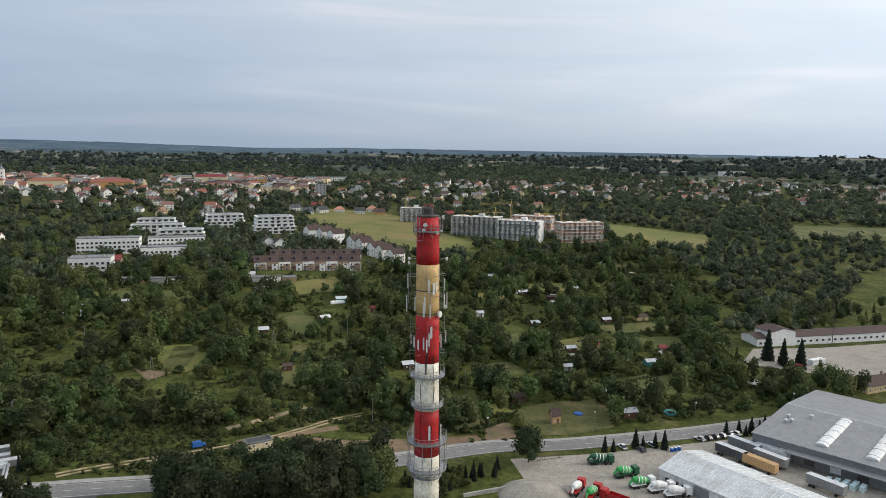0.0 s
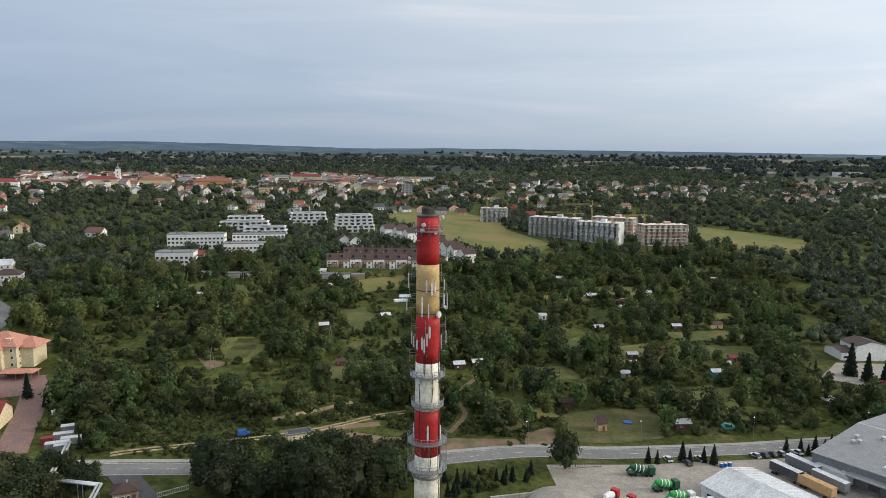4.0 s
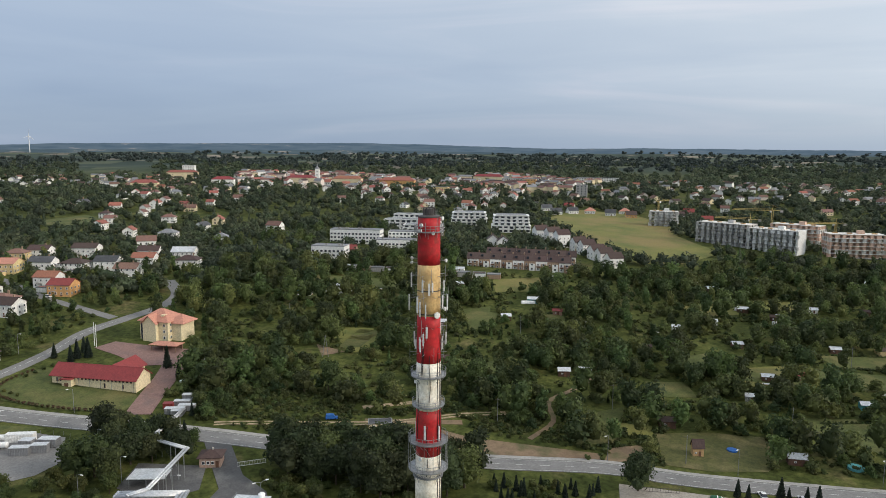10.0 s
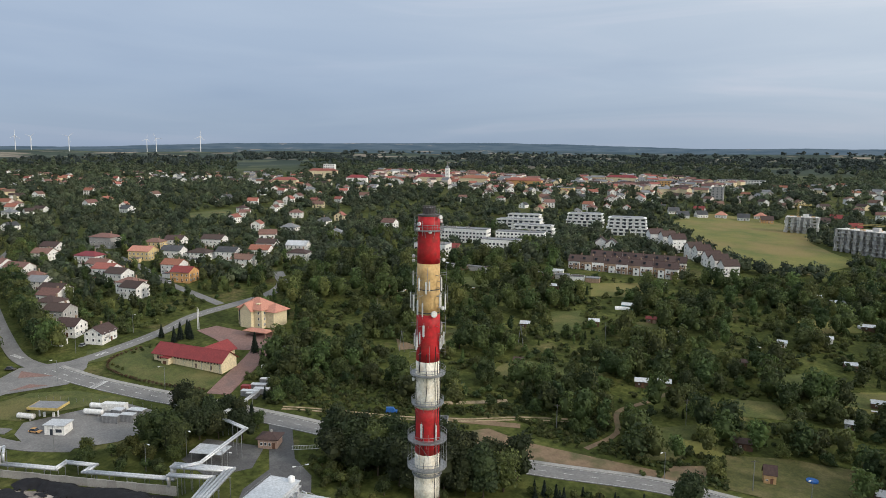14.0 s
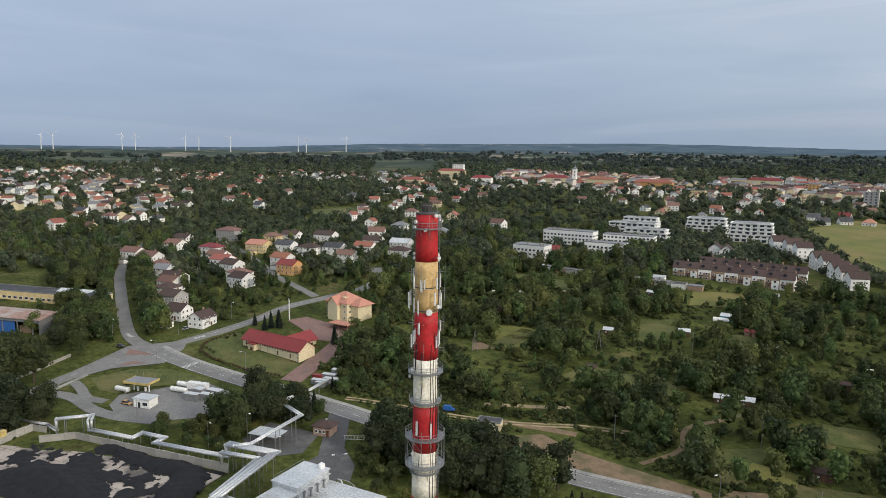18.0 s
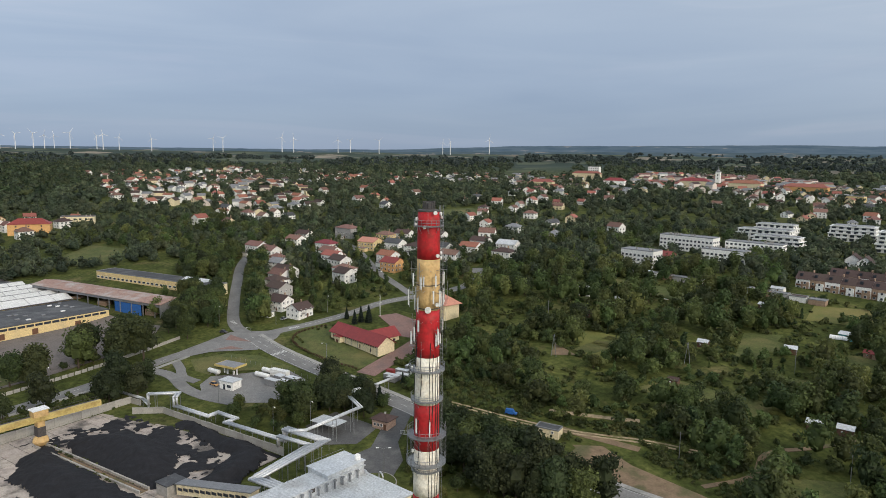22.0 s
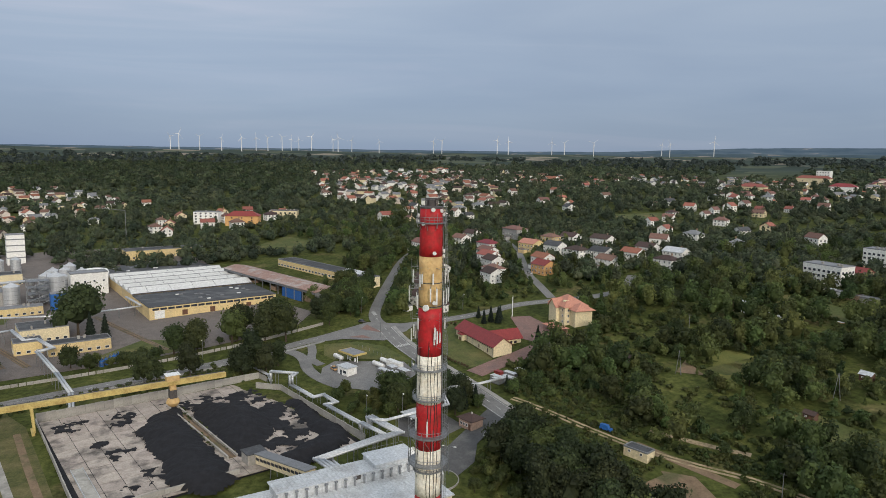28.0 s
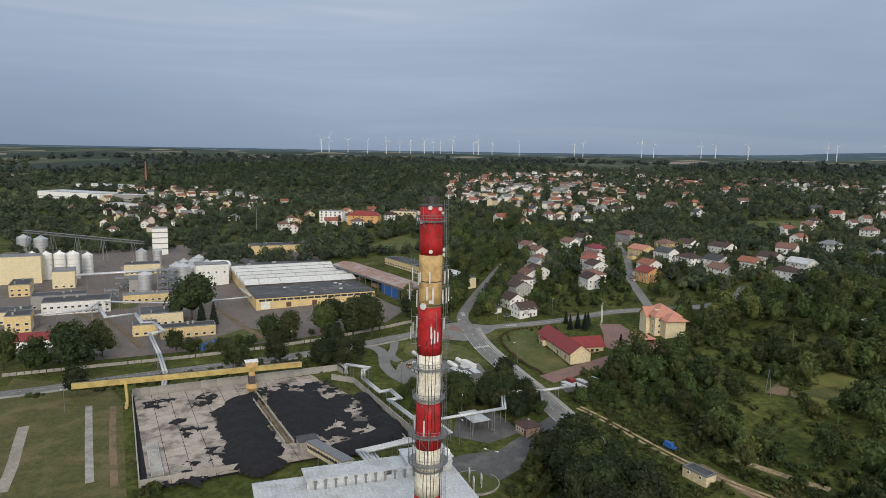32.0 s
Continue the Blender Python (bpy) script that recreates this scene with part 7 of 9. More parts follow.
    for (x, y, mt, lb) in ((105, 86, DARKROOF, "dark grey curtain-sided trailer"), (110.5, 77, WOODPALE, "trailer with a pale brown cover"), (112, 92, GREYROOF, "parked grey curtain-sided trailer"), (116, 81, GREYROOF, "parked grey box trailer"), (124, 62, GREYROOF, "grey box trailer by the dock"), (119, 86, WHITEPAINT, "parked white box trailer")):
        t = thing("truck_trailer", x, y, None, -1.0, lb, "trailer", "trailers")
        part("box", Mesh().box(0, 0, 1.3, 11.5, 2.5, 2.8), DARKROOF if mt is DARKROOF else mt, t)
        part("roof", Mesh().box(0, 0, 4.1, 11.5, 2.5, 0.06), PALEROOF if mt is not WOODPALE else WOODPALE, t)
        part("chassis", Mesh().box(0, 0, 0.9, 11.2, 1.2, 0.38), DARKSTEEL, t)
        wh = Mesh().lathe([(0.5, -0.2), (0.5, 0.2), (0.3, 0.22)], 12).data("wheel", TYRE)
        for sx in (-4.4, -3.2, 3.6):
            for sy in (-1.1, 1.1):
                part("wheel", wh, None, t, at=Matrix.Translation((sx, sy, 0.5)) @ Matrix.Rotation(math.pi / 2, 4, "X"))

    def mixer(x, y, rz, drum, cabm, label):
        t = thing("concrete_mixer_truck", x, y, None, rz, label, "mixer truck", "mixer trucks")
        part("chassis", Mesh().box(0, 0, 0.8, 8.6, 1.4, 0.4), DARKSTEEL, t)
        part("cab", Mesh().box(3.5, 0, 0.7, 1.9, 2.4, 2.4, 0, 0.94), cabm, t)
        part("windscreen", Mesh().box(4.42, 0, 1.9, 0.1, 2.0, 0.9), GLASS, t)
        turn = Matrix.Translation((-0.7, 0, 2.5)) @ Matrix.Rotation(-1.35, 4, "Y")
        d = part("drum", Mesh().lathe([(0.55, -3.1), (0.95, -2.4), (1.25, -0.6), (1.25, 0.7), (0.9, 2.2), (0.6, 2.8)], 18), drum, t, "rotating mixing drum", at=turn)
        for k in range(3):
            part("stripe", Mesh().lathe([(1.28 - abs(k - 1) * 0.05, -1.5 + k * 1.2), (1.29 - abs(k - 1) * 0.05, -1.2 + k * 1.2)], 18, caps=False), WHITEPAINT, d)
        part("chute", Mesh().tube([(-3.6, 0, 2.8), (-4.6, 0, 1.6)], 0.35, 6), drum, t)
        part("mudguard", Mesh().box(-1.5, 0, 1.22, 5.0, 2.4, 0.12), cabm, t)
        wh = Mesh().lathe([(0.52, -0.2), (0.52, 0.2), (0.3, 0.22)], 12).data("wheel", TYRE)
        for sx in (3.2, 1.6, -1.8, -3.1):
            for sy in (-1.0, 1.0):
                part("wheel", wh, None, t, at=Matrix.Translation((sx, sy, 0.52)) @ Matrix.Rotation(math.pi / 2, 4, "X"))

    dg = material("dark_green_paint", (0.03, 0.12, 0.06), None, 1.0, 0.5)
    rd = material("truck_red", (0.45, 0.03, 0.03), None, 1.0, 0.45)
    mixer(58, 80, 0.1, dg, dg, "dark green concrete mixer truck with white stripes")
    mixer(64, 71, 0.35, GREEN, dg, "bright green concrete mixer truck")
    mixer(67, 64, 0.3, GREEN, WHITEPAINT, "green and white concrete mixer truck")
    mixer(72, 61, 0.25, WHITEPAINT, WHITEPAINT, "white concrete mixer truck")
    mixer(76, 58, 0.2, WHITEPAINT, WHITEPAINT, "white concrete mixer truck in a row")
    mixer(50, 57, 0.9, GREEN, rd, "red-cabbed mixer truck with a green drum")
    mixer(46, 60, 1.0, WHITEPAINT, rd, "red-cabbed mixer truck with a white drum")
    tp = thing("tipper_truck", 56, 54, None, 2.4, "red tipper truck with an empty body", "truck")
    part("cab", Mesh().box(3.6, 0, 0.6, 2.0, 2.4, 2.6, 0, 0.95), rd, tp)
    body = Mesh().box(-1, 0, 1.2, 6.4, 2.4, 0.15)
    for cx, cy, sx, sy in ((-1, 1.15, 6.4, 0.1), (-1, -1.15, 6.4, 0.1), (-4.15, 0, 0.1, 2.2), (2.15, 0, 0.1, 2.2)):
        body.box(cx, cy, 1.35, sx, sy, 1.2)
    part("body", body, rd, tp)
    part("chassis", Mesh().box(0, 0, 0.7, 8.4, 1.3, 0.45), DARKSTEEL, tp)
    for k in range(6):
        car(100 + k * 3.1, 101.5 + k * 1.0, 2.1, (PIPE, DARKSTEEL, DARKSTEEL, CARPAINT, DARKSTEEL, WHITEPAINT)[k], ("silver", "black", "black", "grey", "dark", "white")[k] + " car parked in a row")
    for x, y, mt, lb in ((69, 93, WHITEPAINT, "white car behind spruces"), (80, 95.5, PIPE, "silver car behind spruces"), (75, 91, DARKSTEEL, "dark car behind spruces")):
        car(x, y, 1.9, mt, lb)
    for k in range(3):
        q = thing("barrel", 86 + k * 1.5, 91 + k * 0.6, None, 0, "blue plastic barrel by cars", "barrel", "barrels")
        part("drum", Mesh().lathe([(0.6, 0), (0.7, 0.4), (0.7, 1.0), (0.55, 1.4)], 12), BLUE, q)
        part("lid", Mesh().lathe([(0.5, 1.4), (0.5, 1.5)], 12), WHITEPAINT, q)
    for k in range(14):
        q = thing("wrapped_pallet", 126 + (k % 5) * 2.4 + k // 5, 69 - (k // 5) * 2.2 - (k % 5), None, rz2, "pallet of goods wrapped in pale blue film", "pallet", "wrapped pallets")
        part("load", Mesh().box(0, 0, 0.15, 1.5, 1.3, 1.8, 0, 0.95), material("film", (0.55, 0.68, 0.70), (0.42, 0.56, 0.60), 2.0, 0.3) if k == 0 else bpy.data.materials["film"], q)
        part("pallet", Mesh().box(0, 0, -0.1, 1.6, 1.4, 0.246), WOODPALE, q)
    # white workshop further up the road
    w = thing("workshop", 226, 243, None, 0.2, "long white workshop with a dark low roof", "workshop")
    part("wall", gable(96, 14, 4.6, 1.6, 4), WHITEWALL, w)
    part("roof", gable_roof(96, 14, 4.6, 1.6, 0.4), BROWNROOF, w)
    window_rows(w, 96, 14, 1, 1.4, 3, 4.0, 1.8, 1.4, "f")
    part("tall_block", gable(13, 16, 8.0, 2.0, 4), WHITEWALL, w, at=Matrix.Translation((-33, -1.5, 0)) @ Matrix.Rotation(math.pi / 2, 4, "Z"))
    part("tall_roof", gable_roof(13, 16, 8.0, 2.0, 0.4), BROWNROOF, w, at=Matrix.Translation((-33, -1.5, 0)) @ Matrix.Rotation(math.pi / 2, 4, "Z"))
    for k in range(7):
        ROOM.append((226 + (k - 3) * 13.5, 243 + (k - 3) * 2.7, 12))
    container(196, 196, 0.4, 9, 3, 2.8, WHITEPAINT, "white steel site container")
    container(180, 187, 0.2, 7, 3, 2.8, REDROOF, "red and white site container")
    yh = house(203, 160, 0.35, 22, 9, 3.6, 2.6, YELLOWWALL, BROWNROOF, "low yellow house with a brown roof", 1, group="")
    ms = thing("lattice_mast", 225, 232, None, 0, "thin dark steel mast", "mast")
    part("mast", Mesh().tube([(0, 0, 0), (0, 0, 24)], 0.25, 5, 0.1), DARKSTEEL, ms)
    # gate and fence by the yard
    f = thing("yard_fence", 40, 82, None, 0.3, "dark metal yard fence and gate", "fence")
    for k in range(16):
        part("bar", Mesh().box(-6 + k * 0.8, 0, -0.2, 0.06, 0.06, 1.8), DARKSTEEL, f)
    part("rail", Mesh().box(0, 0, 1.4, 12.4, 0.08, 0.08).box(0, 0, 0.2, 12.4, 0.08, 0.08), DARKSTEEL, f)
    rw = thing("retaining_wall", 18, 58, None, 0.35, "low pale concrete block wall", "wall", "yard walls")
    for k in range(5):
        part("panel", Mesh().box(-6 + k * 3, 0, -1, 2.9, 0.6, 2.2), CONCRETE, rw)
    hp = new("gravel_mound", Mesh().lathe([(13, -1.0), (9, 1.2), (5, 2.4), (1.5, 3.2), (0.2, 3.4)], 18).data("gravel_mound", GRAVEL, True))
    hp.matrix_basis = Matrix.Translation((32, 57, ground_z(32, 57)))
    tagged(hp, "broad heap of pale gravel", "gravel heap")


make_east_yard()


# ---- the estate of houses ----
ROOFS = {"r": (REDROOF, "dark red roof"), "t": (TILEROOF, "clay tiled roof"), "b": (BROWNROOF, "brown tiled roof"), "d": (DARKROOF, "dark grey roof"), "o": (SALMONROOF, "orange tiled roof"), "g": (GREYROOF, "grey sheet roof"), "p": (PALEROOF, "pale roof"), "s": (DULLROOF, "weathered brown-red roof")}
WALLS = {"w": (WHITEWALL, "white rendered"), "y": (YELLOWWALL, "yellow rendered"), "g": (GREYWALL, "grey rendered"), "c": (CREAMWALL, "cream rendered"), "o": (ORANGEWALL, "orange rendered"), "b": (BROWNWALL, "brown rendered")}
# x, y, turn in degrees, length, width, height
ESTATE_A = [(-404, 84, 20, 13, 9, 6), (-381, 87, 20, 13, 9, 6), (-355, 84, 25, 9, 8, 5), (-340, 80, 25, 9, 8, 5), (-314, 76, 22, 12, 9, 5.5), (-303, 69, 22, 10, 9, 6), (-290, 62, 22, 10, 9, 6),
            (-273, 58, 22, 10, 9, 6), (-249, 51, 25, 9, 8, 5), (-230, 55, 115, 9, 8, 4.5), (-381, 132, 20, 14, 9, 5.5)]
ESTATE_B = [(-350, 122, 20, 12, 9, 6), (-335, 118, 20, 12, 9, 6), (-318, 116, 15, 11, 9, 6), (-292, 108, 15, 11, 9, 6), (-282, 104, 15, 10, 9, 6), (-366, 162, 25, 13, 11, 6), (-348, 174, 25, 12, 9, 6.5),
            (-395, 190, 25, 11, 9, 5.5), (-394, 207, 25, 12, 9, 5.5), (-312, 150, 20, 11, 9, 6), (-290, 142, 20, 11, 9, 6)]
ESTATE_C = [(-333, 185, 22, 13, 10, 5), (-319, 198, 25, 12, 10, 5.5), (-293, 190, 22, 12, 9, 5), (-368, 223, 25, 14, 10, 6.5), (-432, 172, 20, 16, 11, 8), (-305, 215, 25, 12, 9, 6), (-322, 236, 25, 12, 9, 6),
            (-300, 246, 25, 13, 9, 5.5), (-276, 224, 25, 12, 9, 5.5), (-418, 120, 25, 11, 9, 5), (-440, 136, 25, 11, 9, 5)]
STYLE = "sw sw sw gw bw sw bw bg bw bw rw sw tw bw sw bw oy dw sy bw tw roo bw dw sw bw sg tw bw pw bw sw bw".split()
rng = random.Random(11)
for k, (x, y, a, L, W, h) in enumerate(ESTATE_A + ESTATE_B + ESTATE_C):
    st = STYLE[k % len(STYLE)]
    rf, rn = ROOFS.get(st[0], ROOFS["p"])
    wl, wn_ = WALLS.get(st[-1], WALLS["w"])
    back = math.hypot(x - 90, y + 70)
    ROOM.append((x + (90 - x) / back * 12, y + (-70 - y) / back * 12, 7.0))
    house(x, y, radians(a), L * 1.2, W * 1.15, h * 1.05, 2.8, wl, rf, wn_ + " two-storey house with " + rn, 2, hip=(k % 4 == 2))
    if k % 2 == 0:
        gx, gy = x + rng.uniform(6, 9), y - rng.uniform(9, 11)
        if all((gx - q[0]) ** 2 + (gy - q[1]) ** 2 > 60 for q in ESTATE_A + ESTATE_B + ESTATE_C):
            flat_block("garage", gx, gy, radians(a), 6, 4, 2.6, wl, rf, wn_ + " garage beside a house", 0, group="garages")
    if k % 3 == 0:
        cx_, cy_ = x + rng.uniform(-4, 4), y - 9
        car(cx_, cy_, radians(a), rng.choice([WHITEPAINT, CARPAINT, DARKSTEEL, PIPE]), rng.choice(["white", "grey", "dark", "silver"]) + " car parked by a house")

# ---- the terrace and the flats above the gardens ----
def make_terrace():
    for row, (ax, ay, bx, by) in enumerate(((-117, 326, -48, 343), (-112, 352, -50, 368))):
        rz, L = along(ax, ay, bx, by), math.hypot(bx - ax, by - ay)
        n = 9
        for k in range(n):
            u = (k + 0.5) / n
            x, y = ax + (bx - ax) * u, ay + (by - ay) * u
            e = thing("terraced_house", x, y, 21.5 - 1.5 * u + row * 0.8, rz, "brown and cream terraced house under dark brown tiles", "house", "terraced houses")
            w = L / n
            part("wall", gable(w - 0.03, 12, 6.6, 3.4, 3), BROWNWALL if k % 2 == 1 else WHITEWALL, e)
            part("roof", gable_roof(w - 0.06, 12, 6.6, 3.4, 0.01 + 0.5 * (k in (0, n - 1))), BROWNROOF, e)
            part("bay", Mesh().box(w * 0.18, -6.4, -2, w * 0.5, 1.2, 7.0), WHITEWALL if k % 2 else BROWNWALL, e)
            part("chimney", Mesh().box(w * 0.45, 1, 8, 0.7, 1.6, 3.4), BROWNWALL, e)
            part("dormer", Mesh().box(-w * 0.2, -3.2, 8.0, 1.5, 2.0, 1.5), GLASS, e)
            for i in range(2):
                part("window", window_data(1.4, 1.4), None, e, at=Matrix.Translation((w * 0.18, -7.02, 1.0 + i * 2.9)))
                part("window", window_data(1.1, 1.3), None, e, at=Matrix.Translation((-w * 0.3, -6.02, 1.0 + i * 2.9)))
            part("balcony", Mesh().box(-w * 0.25, -6.7, 2.7, 2.6, 1.4, 0.15).box(-w * 0.25, -7.38, 2.85, 2.6, 0.06, 0.9), DOORPAINT, e)
            ROOM.append((x, y, 9))
            ROOM.append((x + 4, y - 13, 7))
    for k, (x, y, h) in enumerate(((-98, 446, 11.0), (-86, 440, 11.0), (-76, 432, 10.5), (-58, 414, 8.5), (-50, 406, 8.5), (-40, 394, 7.4), (-33, 386, 7.4), (-24, 374, 7.0), (-124, 398, 7), (-114, 394, 7))):
        house(x, y, radians(-48 if k < 8 else 20) + math.pi / 2, 11, 9, h, 3.6, WHITEWALL, BROWNROOF, "tall white terraced house with dark brown roof", 3 if h > 8 else 2, group="white terraces", every=3.4)
    for k in range(12):
        x, y = -190 + k * 9.3, 268 + k * 2.6
        flat_block("garage", x, y, 0.27, 8.6, 6, 2.6, (GREYWALL, WHITEWALL, BROWNWALL)[k % 3], (BROWNROOF, GREYROOF)[k % 2], "low lock-up garage in a row", 0, group="lock-up garages")


make_terrace()
flat_block("apartment_block", -208, 290, 0.25, 24, 13, 11, WHITEWALL, GREYROOF, "white four-storey block with grey roof", 3, 3.0, w=1.9, wh=1.6, stacks=4, z=24.5)
flat_block("school_building", -232, 368, 0.26, 42, 13, 11, WHITEWALL, GREYROOF, "long white three-storey block with grey roof", 3, 3.0, w=1.9, wh=1.6, stacks=7, z=27.5)
flat_block("school_building", -192, 392, 0.32, 40, 12, 9.5, WHITEWALL, GREYROOF, "white wing with rows of windows", 3, 3.0, w=1.9, wh=1.6, stacks=5, z=27)
flat_block("school_building", -186, 350, 0.3, 30, 12, 8, WHITEWALL, GREYROOF, "lower white wing with grey roof", 2, 3.0, w=1.9, wh=1.6, stacks=3, z=26.5)
house(-205, 308, 0.25, 14, 10, 6, 2.5, BROWNWALL, REDROOF, "brick house with a red roof", 2, group="")


for x, y, q in ((-232, 350, 9), (-214, 346, 9), (-196, 372, 8), (-186, 334, 9), (-174, 336, 8), (-208, 276, 8), (-198, 280, 8), (-100, 312, 9), (-84, 316, 9), (-68, 320, 9), (-54, 324, 9), (-30, 352, 9), (-20, 358, 9), (-60, 388, 10), (-44, 376, 9), (-12, 372, 9),
                (30, 500, 12), (52, 494, 12), (74, 482, 12), (92, 480, 12), (116, 488, 12), (140, 492, 12), (158, 498, 12), (66, 470, 12), (120, 470, 12), (-140, 480, 14), (-196, 510, 14), (-232, 452, 12), (-205, 424, 12)):
    ROOM.append((x, y, q))


def make_flats(x, y, rz, L, W, floors, label, z=None):
    """White terraced apartment house with stepped storeys and balconies."""
    e = thing("apartment_house", x, y, z, rz, label, "apartment house", "modern apartment houses")
    for i in range(floors):
        l, w = L - (1.0 + i) * 0.7 * (i > 1), W - i * 0.5
        zz = i * 3.1
        part("storey", Mesh().box(0, 0, zz - (3 if i == 0 else 0), l, w, 2.8 + (3 if i == 0 else 0)), WHITEWALL, e)
        part("slab", Mesh().box(0, 0, zz + 2.8, l + 1.2, w + 2.0, 0.3), WHITEPAINT, e)
        for sd in (-1, 1):
            part("balustrade", Mesh().box(sd * l * 0.27, -(w / 2 + 0.9), zz + 3.1, l * 0.36, 0.1, 0.9), WHITEPAINT, e)
        n = int(l / 5)
        for k in range(n):
            part("window", window_data(3.3, 2.2, GREYWALL), None, e, at=Matrix.Translation(((k + 0.5) / n * l - l / 2, -w / 2 - 0.02, zz + 0.2)))
        m = int(w / 5)
        for k in range(m):
            part("window", window_data(1.6, 1.7), None, e, at=Matrix.Translation((l / 2 + 0.02, (k + 0.5) / m * w - w / 2, zz + 0.4)) @ Matrix.Rotation(math.pi / 2, 4, "Z"))
    part("roof", Mesh().box(0, 0, floors * 3.1 + 0.3, L - floors * 1.6, W - floors * 1.2, 0.4), GREYROOF, e)
    ROOM.append((x, y, L * 0.6))


make_flats(-142, 502, 0.35, 36, 22, 5, "white stepped apartment house with wide balconies")
make_flats(-196, 532, 0.35, 36, 20, 4, "white apartment house with rounded balconies")
make_flats(-236, 470, 0.3, 44, 15, 3, "low white apartment row")
make_flats(-205, 440, 0.3, 36, 14, 3, "low white apartment row with terraces")
make_flats(-252, 510, 0.3, 34, 14, 3, "white apartment row behind trees")


# ---- building sites ----
SITECONC = material("fresh_concrete", (0.68, 0.66, 0.62), (0.56, 0.54, 0.51), 0.5, 0.9)
SITEGREY = material("grey_block_wall", (0.56, 0.54, 0.52), (0.44, 0.42, 0.40), 0.3, 0.9)


def make_site(x, y, rz, L, W, floors, wall, label, clad=""):
    e = thing("unfinished_block", x, y, None, rz, label, "building site", "building sites")
    z0 = -1.5
    for i in range(floors + 1):
        part("floor_slab", Mesh().box(0, 0, i * 3.1 - 0.3 + (0 if i else -1.0), L, W, 0.3 + (0 if i else 1.0)), SITECONC, e)
    n, m = int(L / 5), int(W / 5)
    for i in range(floors):
        z = i * 3.1
        w = Mesh()
        for k in range(n + 1):
            for sd in (-1, 1):
                w.box(-L / 2 + 0.6 + k * (L - 1.2) / n, sd * (W / 2 - 0.5), z, 2.2 if (k + i) % 3 else 3.4, 0.3, 2.8)
        for k in range(m + 1):
            for sd in (-1, 1):
                w.box(sd * (L / 2 - 0.5), -W / 2 + 0.6 + k * (W - 1.2) / m, z, 0.3, 2.6, 2.8)
        for sd in (-1, 1):
            w.box(0, sd * (W / 2 - 0.5), z + 2.4, L - 1.2, 0.26, 0.4)
            w.box(sd * (L / 2 - 0.5), 0, z + 2.4, 0.26, W - 1.6, 0.4)
        part("storey_wall", w, wall if (i + int(x)) % 3 else SITECONC, e)
        part("core", Mesh().box(0, 0, z, L - 10, W - 8, 2.8), wall, e)
        part("balcony", Mesh().box(0, -W / 2 - 0.7, z - 0.2, L * 0.85, 1.4, 0.2), SITECONC, e)
    if "r" in clad:
        part("cladding", Mesh().box(L / 2 + 0.06, 0, -1, 0.15, W + 0.1, floors * 3.1 + 1), WHITEPAINT, e, "smooth white insulation")
    if "f" in clad:
        sc = Mesh()
        for k in range(n * 2 + 1):
            sc.tube([(-L / 2 + k * L / (2 * n), -W / 2 - 1.6, -1.5), (-L / 2 + k * L / (2 * n), -W / 2 - 1.6, floors * 3.1 + 1)], 0.08, 4)
        for i in range(floors + 1):
            sc.box(0, -W / 2 - 1.5, i * 3.1, L, 0.7, 0.1)
        part("scaffold", sc, STEEL, e)
    for k in range(4):
        part("formwork", Mesh().box(-L / 3 + k * L / 4.5, random.Random(k).uniform(-3, 3), floors * 3.1, 3.4, 2.4, 0.8), WOODPALE, e)
    part("stair_head", Mesh().box(L * 0.1, 0, floors * 3.1, 5, 4, 2.6), wall, e)
    ROOM.append((x, y, L * 0.5))


BRICKY = material("red_block_wall", (0.66, 0.46, 0.36), (0.55, 0.37, 0.28), 0.6, 0.9)
make_site(47, 524, -0.42, 46, 17, 6, SITEGREY, "unfinished grey concrete apartment block with scaffolding", "f")
make_site(86, 505, -0.42, 40, 17, 6, WHITEWALL, "unfinished apartment block with white insulation", "rf")
make_site(104, 546, -0.42, 40, 15, 6, BRICKY, "unfinished brick apartment block", "")
make_site(143, 513, 0.22, 42, 16, 6, BRICKY, "unfinished brick and concrete block", "")
make_site(-16, 630, 0.1, 28, 16, 5, WHITEWALL, "unfinished white apartment block", "f")


